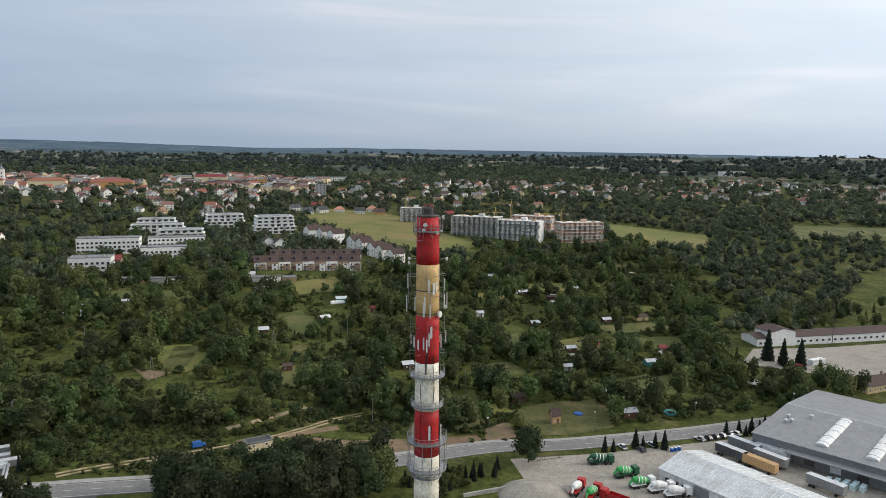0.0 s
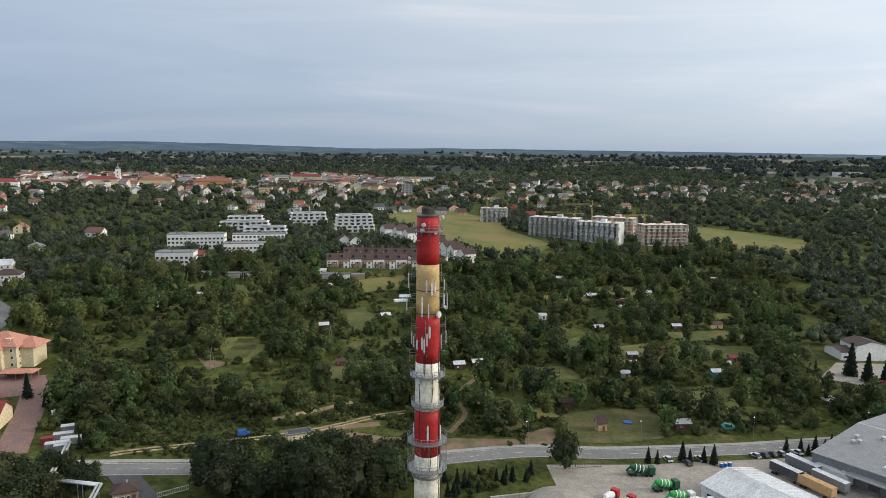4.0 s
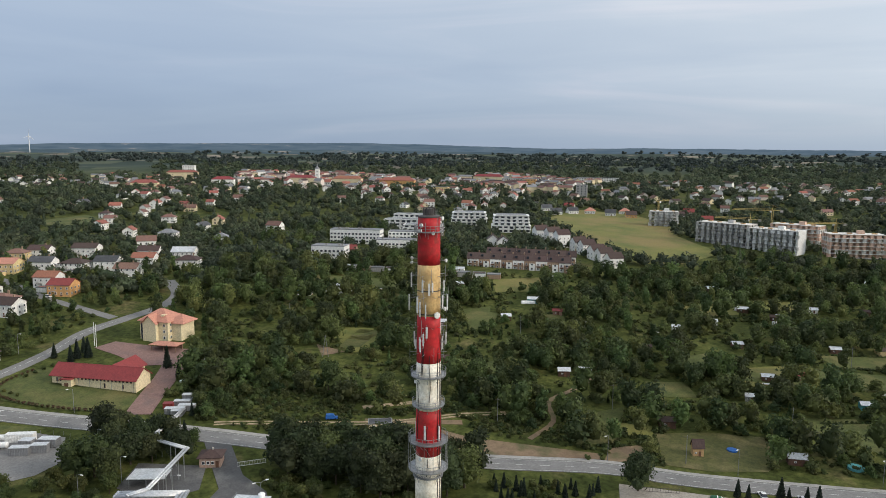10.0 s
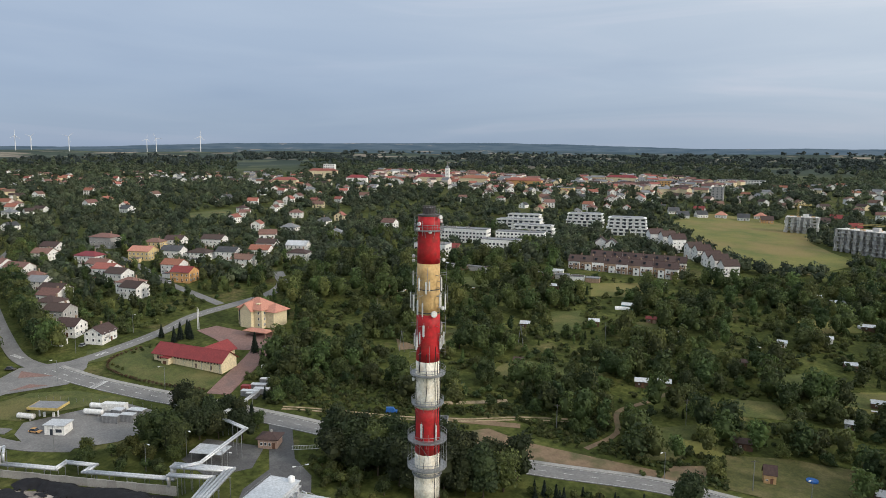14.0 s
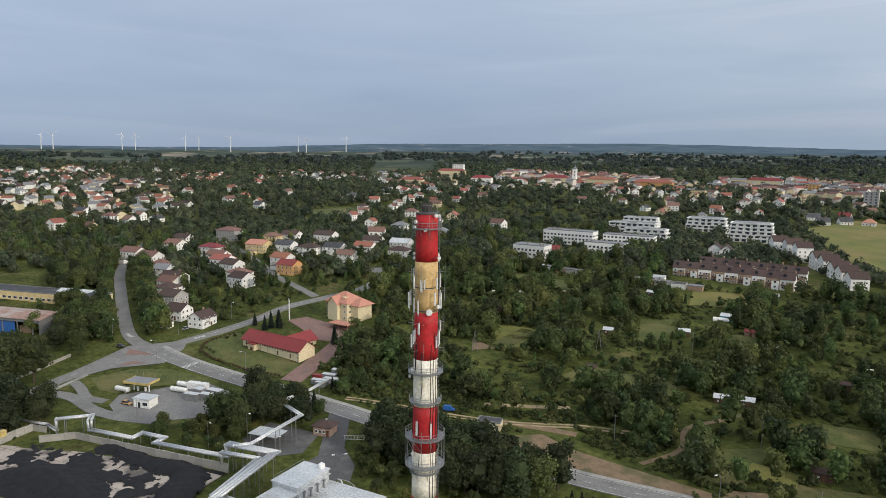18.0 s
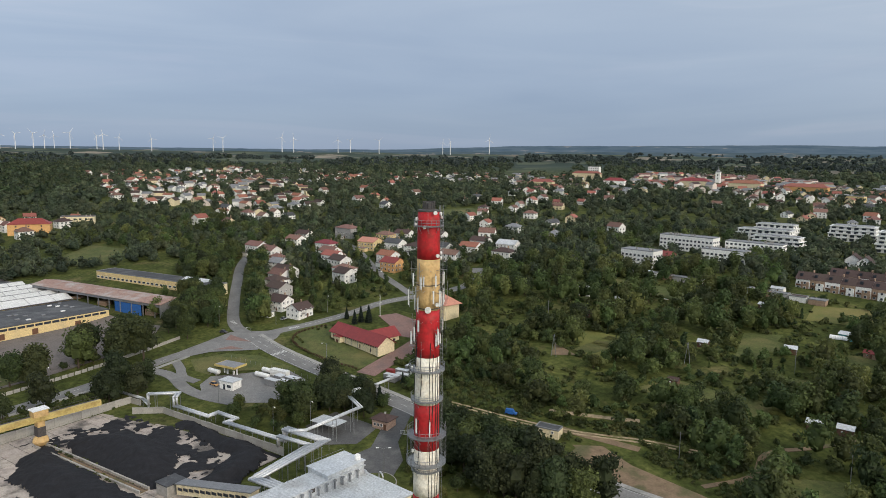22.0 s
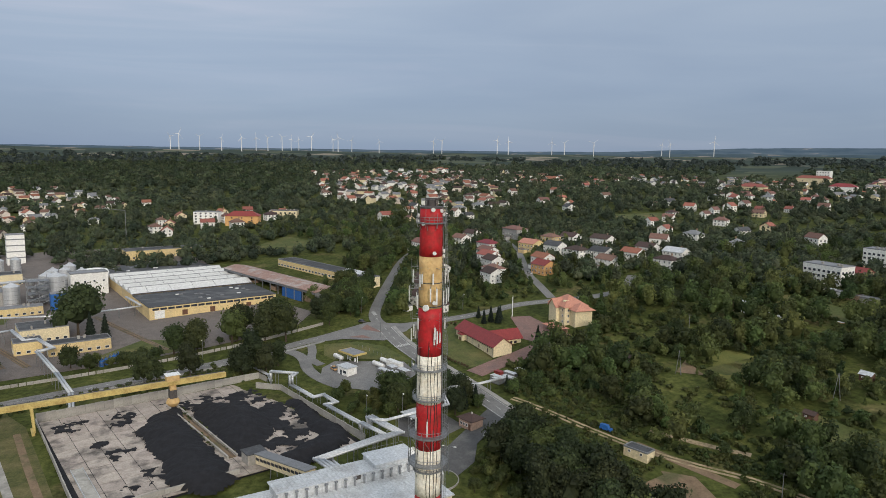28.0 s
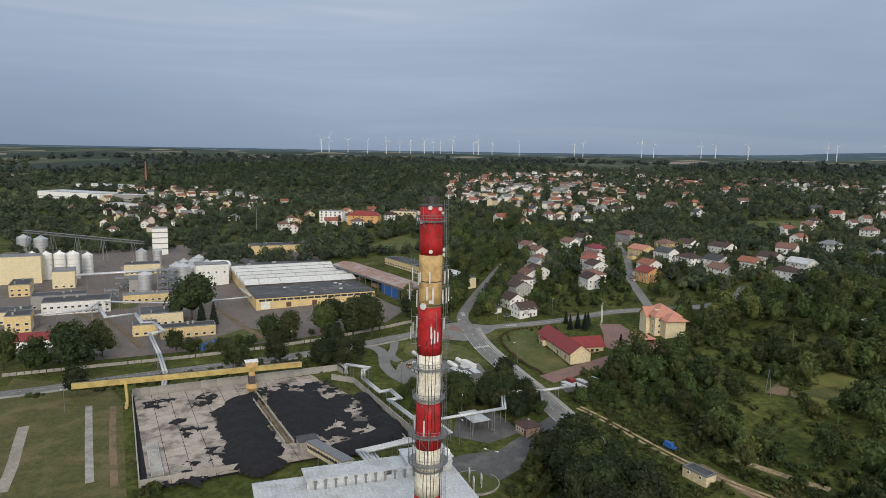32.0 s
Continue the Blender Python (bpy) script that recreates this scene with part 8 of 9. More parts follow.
def tower_crane(x, y, h, jib, a):
    e = thing("tower_crane", x, y, None, radians(a), "yellow lattice tower crane", "crane", "tower cranes")
    m = Mesh()
    for sx, sy in ((-0.7, -0.7), (0.7, -0.7), (0.7, 0.7), (-0.7, 0.7)):
        m.tube([(sx, sy, -0.5), (sx, sy, h)], 0.12, 4)
    for k in range(int(h / 2)):
        m.tube([(-0.7, -0.7, k * 2), (0.7, -0.7, k * 2 + 2), (0.7, 0.7, k * 2), (-0.7, 0.7, k * 2 + 2), (-0.7, -0.7, k * 2)], 0.07, 3)
    part("mast", m, CRANEYELLOW, e)
    j = Mesh().tube([(-9, 0, h), (jib, 0, h)], 0.22, 4).tube([(-2, 0, h + 1.3), (jib * 0.96, 0, h + 1.1)], 0.14, 4)
    for k in range(int(jib / 2)):
        j.tube([(k * 2, 0, h), (k * 2 + 1, 0, h + 1.2), (k * 2 + 2, 0, h)], 0.08, 3)
    part("jib", j, CRANEYELLOW, e)
    part("apex", Mesh().tube([(0, 0, h), (0, 0, h + 5)], 0.3, 4, 0.1).tube([(0, 0, h + 5), (jib * 0.6, 0, h + 1.2)], 0.06, 3).tube([(0, 0, h + 5), (-8, 0, h)], 0.06, 3), CRANEYELLOW, e)
    part("ballast", Mesh().box(-7.5, 0, h - 1.6, 2.4, 1.2, 1.8), CONCRETE, e)
    part("cab", Mesh().box(1.2, -1.2, h - 1.8, 1.4, 1.2, 1.8), WHITEPAINT, e)


tower_crane(84, 560, 28, 34, 190)
tower_crane(134, 556, 20, 26, 200)
tower_crane(66, 540, 21, 30, 170)
tower_crane(-26, 672, 22, 20, 60)
for x, y, a, s in ((-107, 700, 10, "ow"), (-126, 689, 40, "dw"), (-82, 694, 10, "dw"), (-70, 722, 0, "ow"), (-140, 668, 30, "dw"), (-58, 690, 20, "bo"), (-28, 742, 10, "dw"), (0, 760, 10, "rw"), (-160, 700, 30, "dw"), (-140, 735, 0, "rw"), (-8, 720, 20, "bw"), (24, 690, 10, "rb")):
    house(x, y, radians(a), 12, 10, 3.4, 4, WALLS[s[1]][0], ROOFS[s[0]][0], "new " + WALLS[s[1]][1] + " house with " + ROOFS[s[0]][1], 1, group="new houses", hip=(s[0] == "o"))

# ---- the town on the rise ----
PROTOS = []
for k, st in enumerate("tw bw sw dw sw tw sc gw sw tc sw tw".split()):
    wl, wnm = WALLS[st[1]]
    rf, rnm = ROOFS[st[0]]
    PROTOS.append(house(-900 - k * 14, 1400, 0, 11 + k % 4, 9 + k % 2, 4.6 + (k % 3), 3.2, wl, rf, wnm + " town house with " + rnm, 2, hip=(k % 3 == 1), room=False, joined=True, group="town houses", extras=False))
    part("chimney", Mesh().box(2, 1, 5.5, 0.8, 0.8, 4.6), BROWNWALL, PROTOS[-1])
for k, p in enumerate(PROTOS):
    ROOM.append((p.location.x, p.location.y, 8))


def scatter_houses(n, poly, seed, gap=19.0, big=1.0, jitter=0.35, heading=0.4, red=False):
    r = random.Random(seed)
    xs, ys = [p[0] for p in poly], [p[1] for p in poly]
    made, tries = [], 0
    while len(made) < n and tries < n * 40:
        tries += 1
        x, y = r.uniform(min(xs), max(xs)), r.uniform(min(ys), max(ys))
        if not inside(x, y, poly) or any((x - q[0]) ** 2 + (y - q[1]) ** 2 < gap * gap for q in made) or not clear(x, y, 7):
            continue
        made.append((x, y))
        c = copy_thing(r.choice([PROTOS[0], PROTOS[5], PROTOS[9], PROTOS[11], PROTOS[2]] if red else PROTOS), Matrix.Translation((x, y, ground_z(x, y))) @ Matrix.Rotation(heading + r.choice((0, math.pi / 2)) + r.uniform(-jitter, jitter), 4, "Z") @ Matrix.Scale(big * r.uniform(0.82, 1.08), 4))
    for x, y in made:
        ROOM.append((x, y, 9.5 * big))
        back = math.hypot(x - 90, y + 70)
        ROOM.append((x + (90 - x) / back * 11, y + (-70 - y) / back * 11, 7.5))


scatter_houses(16, [(-560, 60), (-640, 90), (-800, 130), (-820, 260), (-680, 250), (-560, 150)], 1, 26)
scatter_houses(48, [(-760, 60), (-980, 20), (-1500, 50), (-1480, 420), (-1000, 330), (-780, 250)], 2, 21)
scatter_houses(24, [(-1150, 60), (-1650, 60), (-1650, 420), (-1200, 300)], 12, 20, 1.2, red=True)
scatter_houses(36, [(-620, 300), (-780, 460), (-1240, 700), (-1250, 480), (-900, 330), (-700, 260)], 3, 22)
scatter_houses(26, [(-500, 380), (-640, 420), (-760, 620), (-600, 680), (-480, 560)], 4, 25)
scatter_houses(38, [(-700, 760), (-480, 700), (-300, 760), (-200, 980), (-420, 1060), (-760, 1040)], 5, 22, 1.1, red=True)
scatter_houses(30, [(-420, 600), (-240, 600), (-160, 780), (-260, 860), (-440, 740)], 6, 24)
scatter_houses(18, [(-180, 780), (120, 800), (420, 1060), (300, 1200), (-100, 1150)], 7, 30)
scatter_houses(24, [(420, 1000), (980, 1080), (1100, 1400), (700, 1500), (380, 1280)], 8, 32)
scatter_houses(14, [(-560, -140), (-700, -160), (-720, -20), (-580, -20)], 9, 26, 1.1)
scatter_houses(14, [(-620, -330), (-900, -520), (-980, -420), (-700, -220)], 10, 34)
scatter_houses(10, [(-330, 260), (-420, 270), (-520, 360), (-420, 460), (-300, 380)], 13, 40)

for x, y, a, L, W, h, wl, rf, fl, lb in ((-289, 1075, 10, 20, 14, 16, ORANGEWALL, GREYROOF, 4, "pink apartment block in town"), (-330, 1180, 8, 90, 14, 13, WHITEWALL, GREYROOF, 4, "long white apartment block"), (-200, 1230, 8, 80, 14, 13, WHITEWALL, GREYROOF, 4, "long pale apartment block"),
                                         (-420, 1220, 10, 60, 14, 14, CREAMWALL, REDROOF, 4, "cream town block with red roof"), (-560, 900, 15, 50, 16, 14, CREAMWALL, TILEROOF, 3, "cream town building with tiled roof"), (-640, 880, 20, 50, 18, 14, CREAMWALL, REDROOF, 3, "large cream school with red roof"),
                                         (-480, 930, 15, 60, 15, 13, ORANGEWALL, TILEROOF, 3, "ochre town house row"), (-740, 800, 30, 36, 16, 12, WHITEWALL, REDROOF, 3, "white town hall wing with red roof"), (-800, 690, 30, 40, 14, 11, CREAMWALL, TILEROOF, 3, "cream block with tiled roof"),
                                         (-1000, 1000, 30, 24, 16, 24, WHITEWALL, GREYROOF, 5, "tall white block in town"), (-980, 960, 30, 60, 14, 12, CREAMWALL, TILEROOF, 3, "long cream town block"), (-645, -100, 80, 26, 14, 12, WHITEWALL, GREYROOF, 4, "white apartment block by the wood"),
                                         (-618, -62, 80, 34, 15, 9, ORANGEWALL, REDROOF, 3, "orange block with red mansard roof"), (-655, -20, 80, 30, 14, 8, CREAMWALL, BROWNROOF, 2, "low cream block with brown roof"), (-1090, -590, 65, 150, 50, 10, WHITEWALL, PALEROOF, 1, "long low white warehouse"),
                                         (-1010, -470, 65, 50, 30, 9, GREYWALL, PALEROOF, 1, "grey and blue workshop"), (-900, -440, 60, 40, 24, 8, WHITEWALL, PALEROOF, 1, "white workshop with pale roof"), (-1300, -640, 65, 120, 40, 10, WHITEWALL, PALEROOF, 1, "far long white warehouse"),
                                         (-160, 900, 10, 16, 12, 18, GREYWALL, GREYROOF, 5, "grey concrete tower block"), (-360, 840, 12, 22, 12, 9, YELLOWWALL, GREYROOF, 2, "yellow rendered town block"), (900, 1900, 0, 80, 40, 12, WHITEWALL, PALEROOF, 1, "distant white works hall")):
    if rf in (REDROOF, TILEROOF):
        e_ = house(x, y, radians(a), L, W, h, 5.0, wl, rf, lb, 3, hip=True, joined=True, name="town_block", group="town blocks", extras=False)
    else:
        e_ = flat_block("town_block", x, y, radians(a), L, W, h, wl, rf, lb, 0, group="town blocks", stacks=2)
        mb = Mesh()
        n = int(L / 4.5)
        for i in range(fl):
            for k in range(n):
                mb.box((k + 0.5) / n * L - L / 2, -W / 2 - 0.02, 0.9 + i * h / fl, 1.9, 0.1, 1.6)
        tagged(part("glazing", mb, GLASS, e_), kind="stuff")


def distant_houses(n, areas, seed, long=(9, 15), tall=(4.2, 7), gap=330, tint=(0, 0, 0, 1, 2)):
    """The far parts of the town: many plain gabled houses joined into one mass."""
    r = random.Random(seed)
    mb, slot, made, tries = Mesh(), [], [], 0
    while len(made) < n and tries < n * 30:
        tries += 1
        poly = r.choice(areas)
        xs, ys = [p[0] for p in poly], [p[1] for p in poly]
        x, y = r.uniform(min(xs), max(xs)), r.uniform(min(ys), max(ys))
        if not inside(x, y, poly) or any((x - a) ** 2 + (y - b) ** 2 < gap for a, b in made) or any((x - a) ** 2 + (y - b) ** 2 < (q + 9) ** 2 for a, b, q in ROOM):
            continue
        made.append((x, y))
        L, W, h, rh, a = r.uniform(*long), r.uniform(8, 10.5), r.uniform(*tall), r.uniform(2.2, 3.4), r.uniform(0, 3.14)
        z, c, s_ = ground_z(x, y), math.cos(a), math.sin(a)
        wall, roof = r.choice(tint), r.choice((3, 4, 4, 5, 5, 6, 6))
        for part_mesh, m in ((gable(L, W, h, rh), wall), (gable_roof(L, W, h, rh), roof)):
            n0 = len(mb.f)
            mb.add([(x + c * px - s_ * py, y + s_ * px + c * py, z + pz) for px, py, pz in part_mesh.v], part_mesh.f)
            slot += [m] * (len(mb.f) - n0)
    for x, y in made:
        ROOM.append((x, y, 9.0))
        back = math.hypot(x - 90, y + 70)
        ROOM.append((x + (90 - x) / back * 12, y + (-70 - y) / back * 12, 8.0))
    me = two_slot(mb, "distant_houses", [WHITEWALL, ROSEWALL, CREAMWALL, TILEROOF, DULLROOF, BROWNROOF, GREYROOF], slot)
    tagged(new("distant_houses", me), "far white and cream houses with red and brown roofs", "houses", kind="stuff")


def make_church():
    e = thing("church", -707, 986, 47, radians(25), "white church with a tall bell tower and copper roof", "church")
    part("nave", gable(40, 15, 8, 6, 4), WHITEWALL, e)
    part("roof", gable_roof(40, 15, 8, 6, 0.5), GREYROOF, e, "pale weathered copper roof")
    part("tower", Mesh().box(25, 0, -4, 8, 8, 30, 0, 0.96), WHITEWALL, e)
    part("cornice", Mesh().box(25, 0, 25.9, 8.6, 8.6, 0.8), WHITEPAINT, e)
    part("spire", Mesh().lathe([(4.2, 26.7), (3.2, 29), (1.2, 31), (0.9, 33), (0.2, 38)], 8, 25, 0), GREYROOF, e)
    for k in range(6):
        part("window", window_data(1.4, 5.0), None, e, at=Matrix.Translation((-18 + k * 6.5, -8.02, 4)))
    for z in (14, 20):
        part("window", window_data(1.6, 2.6, DARKSTEEL), None, e, at=Matrix.Translation((25, -3.95, z)))
    ROOM.append((-707, 986, 26))
    back = math.hypot(797, 1056)
    for k in range(1, 5):
        ROOM.append((-690 + 797 / back * 16 * k, 992 - 1056 / back * 16 * k, 16))


make_church()
distant_houses(230, [[(-600, 820), (-820, 900), (-960, 1120), (-860, 1260), (-640, 1230), (-480, 1060), (-500, 900)], [(-470, 1120), (-300, 950), (-200, 920), (-190, 1250), (-420, 1400), (-560, 1300)]], 78, (13, 28), (7.5, 12), 300, (0, 1, 1, 2, 2))
distant_houses(720, [[(-620, 110), (-900, 60), (-1150, 40), (-1150, 330), (-860, 300), (-640, 240)], [(-780, 640), (-420, 720), (-180, 900), (-160, 1300), (-520, 1300), (-900, 1000)], [(-1000, 60), (-1700, 60), (-1800, 520), (-1250, 620), (-900, 420)], [(-900, 640), (-1350, 700), (-1200, 1000), (-820, 900)],
                     [(-200, 800), (420, 1000), (500, 1500), (-150, 1350)], [(450, 1000), (1150, 1150), (1300, 1600), (500, 1500)], [(-620, -300), (-1050, -560), (-1300, -480), (-900, -200)]], 77)
fc = thing("brick_chimney", -1500, -636, None, 0, "distant red brick works chimney", "chimney")
part("shaft", Mesh().lathe([(2.6, -2), (1.5, 46)], 16), TILEROOF, fc)
part("cap", Mesh().lathe([(1.8, 46), (1.8, 47)], 16), BROWNWALL, fc)
fl = thing("floodlight_mast", -560, -165, None, 0.9, "tall thin steel mast with a long boom", "mast")
part("mast", Mesh().tube([(0, 0, 0), (0, 0, 30)], 0.35, 6, 0.2), GREYROOF, fl)
part("boom", Mesh().tube([(0, 0, 29), (-34, 0, 30)], 0.25, 5, 0.12), GREYROOF, fl)

# ---- wind turbines on the skyline ----
def make_turbines():
    blade = Mesh().tube([(0, 0, 0), (0, 0, 10), (0, 0, 34)], 1.6, 6, 0.4).data("blade", TURBINE)
    tower = Mesh().tube([(0, 0, -6), (0, 0, 82)], 2.6, 8, 1.5).data("tower", TURBINE)
    nac = Mesh().box(0, 0, -1.5, 6, 3, 3).data("nacelle", TURBINE)
    r = random.Random(8)
    for b in (97.6, 97.0, 95.5, 93.9, 92.4, 91.3, 90.4, 89.3, 88.6, 88.0, 87.0, 85.3, 84.9, 83.8, 81.6, 77.2, 76.5, 72.0, 71.1, 67.6, 66.6, 64.3, 59.1, 58.5, 55.3):
        d = r.uniform(4350, 4700)
        a = radians(b)
        ox, oy = 135.3, -30.5
        x, y = ox - d * math.sin(a), oy + d * math.cos(a)
        h = ground_z(x, y)
        e = thing("wind_turbine", x, y, h, a + r.uniform(-0.6, 0.6), "white three-bladed wind turbine on the skyline", "wind turbine", "wind turbines")
        s = Matrix.Scale(r.uniform(0.9, 1.12), 4)
        part("tower", tower, None, e, at=s)
        hub = part("nacelle", nac, None, e, at=s @ Matrix.Translation((0, 0, 82)) @ Matrix.Rotation(math.pi / 2, 4, "Z"))
        ph = r.uniform(0, 2)
        for k in range(3):
            part("blade", blade, None, hub, at=Matrix.Translation((2.6, 0, 0)) @ Matrix.Rotation(ph + k * 2.0944, 4, "X"))


make_turbines()

# ---- allotment sheds, glasshouses, poles, lamps ----
SHED_COL = {"d": (WOODDARK, BROWNROOF, "dark wooden allotment shed with a brown roof"), "p": (WOODPALE, BROWNROOF, "pale new timber garden house with a steep roof"), "k": (WOODDARK, PALEROOF, "dark wooden garden hut with a pale sheet roof"), "w": (WHITEWALL, PALEROOF, "white garden hut with a pale roof"), "g": (GREYWALL, PALEROOF, "grey garden hut with a pale sheet roof"),
            "r": (BROWNWALL, REDROOF, "small brown garden hut with a red roof"), "t": (TEAL, PALEROOF, "pale green plastic glasshouse"), "y": (YELLOWWALL, BROWNROOF, "yellow garden house with a brown roof")}
for x, y, a, L, k in ((49, 115, 20, 3.6, "p"), (37, 135, 15, 6, "d"), (80, 124, 10, 6, "k"), (79, 146, 10, 5, "w"), (-9, 163, 20, 5, "k"), (-1, 168, 20, 5, "k"), (-80, 193, 20, 4.5, "k"), (-54, 219, 30, 5, "k"), (-50, 257, 10, 6, "t"), (32, 346, 20, 6, "w"), (44, 342, 20, 7, "k"),
                      (-13, 281, 10, 6, "r"), (128, 268, 20, 8, "y"), (123, 212, 10, 4, "r")):
    w_, r_, lb_ = SHED_COL[k]
    shed(x, y, radians(a), L, L * 0.75, 2.5 if k != "p" else 3.4, 1.0 if k != "p" else 2.2, w_, r_, lb_)
for x, y, a, L, k in ((138, 410, 20, 5, "w"), (100, 326, 10, 5, "w"), (62, 305, 10, 6, "k"), (82, 300, 0, 5, "w"), (192, 377, 10, 7, "r"), (128, 336, 10, 5, "d"), (73, 203, 10, 5, "k"), (87, 212, 20, 5, "r"), (-160, 226, 20, 5, "w"), (-178, 212, 10, 6, "t"), (-171, 206, 10, 6, "w"),
                      (-184, 271, 10, 5, "w"), (-114, 301, 15, 7, "w"), (-99, 266, 10, 5, "k"), (-181, 205, 10, 5, "d")):
    w_, r_, lb_ = SHED_COL[k]
    shed(x, y, radians(a), L, L * 0.7, 2.3, 0.9, w_, r_, lb_)
for x, y, a, L, k in ((47, 271, 10, 5, "w"), (79, 298, 0, 5, "d"), (-16, 230, 10, 5, "g"), (-32, 243, 10, 5, "r"), (-126, 118, 40, 4, "d"), (110, 190, 10, 6, "t"), (60, 240, 20, 5, "k"), (20, 212, 15, 4, "d"), (150, 300, 10, 5, "w"), (105, 258, 10, 5, "k"),
                      (-140, 180, 10, 4, "d"), (30, 250, 10, 4, "w"), (160, 330, 10, 6, "w"), (-60, 150, 20, 4, "d"), (66, 176, 5, 4, "g")):
    w_, r_, lb_ = SHED_COL[k]
    shed(x, y, radians(a), L, L * 0.7, 2.3, 0.9, w_, r_, lb_)
flat_block("pump_hut", -56, 82, 0.52, 8.5, 4.5, 2.8, CREAMWALL, DARKROOF, "small cream hut with a flat dark felt roof by the track", 1, 3.2, "f", w=0.9, wh=0.9, first=1.6)
pl = thing("garden_pool", 98, 128, None, 0, "round turquoise garden pool", "pool")
part("wall", Mesh().lathe([(2.6, 0), (2.6, 0.9), (2.45, 0.9)], 24), TEAL, pl)
part("water", Mesh().lathe([(2.45, 0.75), (0.05, 0.78)], 24), material("pool_water", (0.15, 0.5, 0.5), None, 1, 0.1), pl)
pl2 = thing("garden_pool", 60, 124, None, 0, "small blue paddling pool", "pool")
part("wall", Mesh().lathe([(1.8, 0), (1.8, 0.6), (1.6, 0.6)], 20), BLUE, pl2)
part("water", Mesh().lathe([(1.6, 0.45), (0.05, 0.46)], 20), bpy.data.materials["pool_water"], pl2)
car(-75, 80, 0.6, BLUE, "bright blue van parked on the track", van=True)
car(-32, 137, 0.2, DARKSTEEL, "dark car parked on an allotment track")


def polytunnel(x, y, a, L=5.0, r=1.5, label="white polythene garden tunnel"):
    e = thing("polytunnel", x, y, None, radians(a), label, "greenhouse", "polytunnels")
    n = 10
    arch = [(r * math.cos(math.pi * k / n), r * 1.15 * math.sin(math.pi * k / n)) for k in range(n + 1)]
    v = [(sx * L / 2, p, q) for sx in (-1, 1) for p, q in arch]
    part("cover", Mesh().add(v, [(k, k + 1, n + 2 + k, n + 1 + k) for k in range(n)] + [tuple(range(n, -1, -1)), tuple(range(n + 1, 2 * n + 2))]), WHITEPAINT, e, "milky polythene cover")
    for sx in (-0.5, -0.17, 0.17, 0.5):
        part("hoop", Mesh().tube([(sx * L, p * 1.02, q * 1.02) for p, q in arch], 0.04, 4), STEEL, e)
    part("door", Mesh().box(L / 2 + 0.03, 0, 0, 0.06, 0.9, 1.4), GREYROOF, e)
    ROOM.append((x, y, 3.6))


for x, y, a, L in ((46, 267, 30, 4), (60, 307, 20, 6), (-52, 254, 25, 8), (-52, 319, 15, 8), (-155, 215, 20, 4), (118, 207, 15, 6), (80, 291, 10, 5)):
    polytunnel(x, y, a, L)


def cold_frame(x, y, a, L=4.0):
    e = thing("cold_frame", x, y, None, radians(a), "low white-framed garden cold frame", "cold frame", "cold frames")
    part("box", Mesh().box(0, 0, -0.2, L, 1.6, 0.6), WOODPALE, e)
    part("lid", Mesh().box(0, 0, 0.404, L + 0.1, 1.7, 0.06), WHITEPAINT, e)


for x, y, a in ((-165, 216, 20), (-173, 203, 15), (-170, 207, 15), (73, 198, 10), (77, 200, 10), (61, 306, 0), (158, 390, 20), (170, 339, 10), (-100, 268, 20), (-152, 224, 20), (-140, 236, 10), (20, 240, 20), (92, 312, 5), (-20, 250, 30)):
    cold_frame(x, y, a, 3.0 + (x * 7 % 3))


def tent(x, y):
    e = thing("garden_tent", x, y, None, 0.3, "white garden party tent", "tent")
    part("canopy", Mesh().lathe([(3.2, 2.0), (3.1, 2.3), (0.1, 3.8)], 10), WHITEPAINT, e)
    for k in range(5):
        q = k * 1.2566
        part("pole", Mesh().tube([(3.0 * math.cos(q), 3.0 * math.sin(q), -0.2), (3.0 * math.cos(q), 3.0 * math.sin(q), 2.05)], 0.04, 4), STEEL, e)


tent(148, 161)
pg = thing("pergola", 77, 142, None, 0.2, "open white garden pergola with a flat roof", "pergola")
part("roof", Mesh().box(0, 0, 2.4, 5.0, 3.2, 0.18), WHITEPAINT, pg)
for x_ in (-2.3, 0, 2.3):
    for y_ in (-1.4, 1.4):
        part("post", Mesh().box(x_, y_, -0.3, 0.14, 0.14, 2.7), WHITEPAINT, pg)
part("bench", Mesh().box(0, 1.0, 0, 3.6, 0.5, 0.45), WOODDARK, pg)


def lamp(x, y, a, h=9.0, double=False):
    e = thing("street_lamp", x, y, None, radians(a), "grey steel street lamp", "street lamp", "street lamps")
    part("pole", Mesh().tube([(0, 0, -0.4), (0, 0, h)], 0.11, 6, 0.06), STEEL, e)
    for s in ((-1, 1) if double else (1,)):
        part("arm", Mesh().tube([(0, 0, h - 0.1), (s * 0.7, 0, h + 0.25), (s * 1.5, 0, h + 0.3)], 0.05, 5), STEEL, e)
        part("head", Mesh().box(s * 1.9, 0, h + 0.2, 0.9, 0.35, 0.18), WHITEPAINT, e)


for x, y, a, dbl in ((22, 96, 250, 0), (62, 105, 250, 0), (104, 117, 250, 0), (-22, 55, 80, 0), (-54, 41, 60, 0), (-108, 1, 0, 0), (-127, 24, 0, 0), (-144, -9, 0, 0), (-84, 12, 20, 1), (-106, 14, 0, 0), (-160, 42, 250, 0), (-200, 20, 250, 0), (-224, 40, 0, 0), (-228, 70, 0, 0), (-244, 16, 0, 0), (-222, -26, 0, 0), (-196, -64, 0, 0), (-112, -132, 0, 0), (148, 128, 250, 0), (-60, 20, 60, 1)):
    lamp(x, y, a, 9.0, bool(dbl))


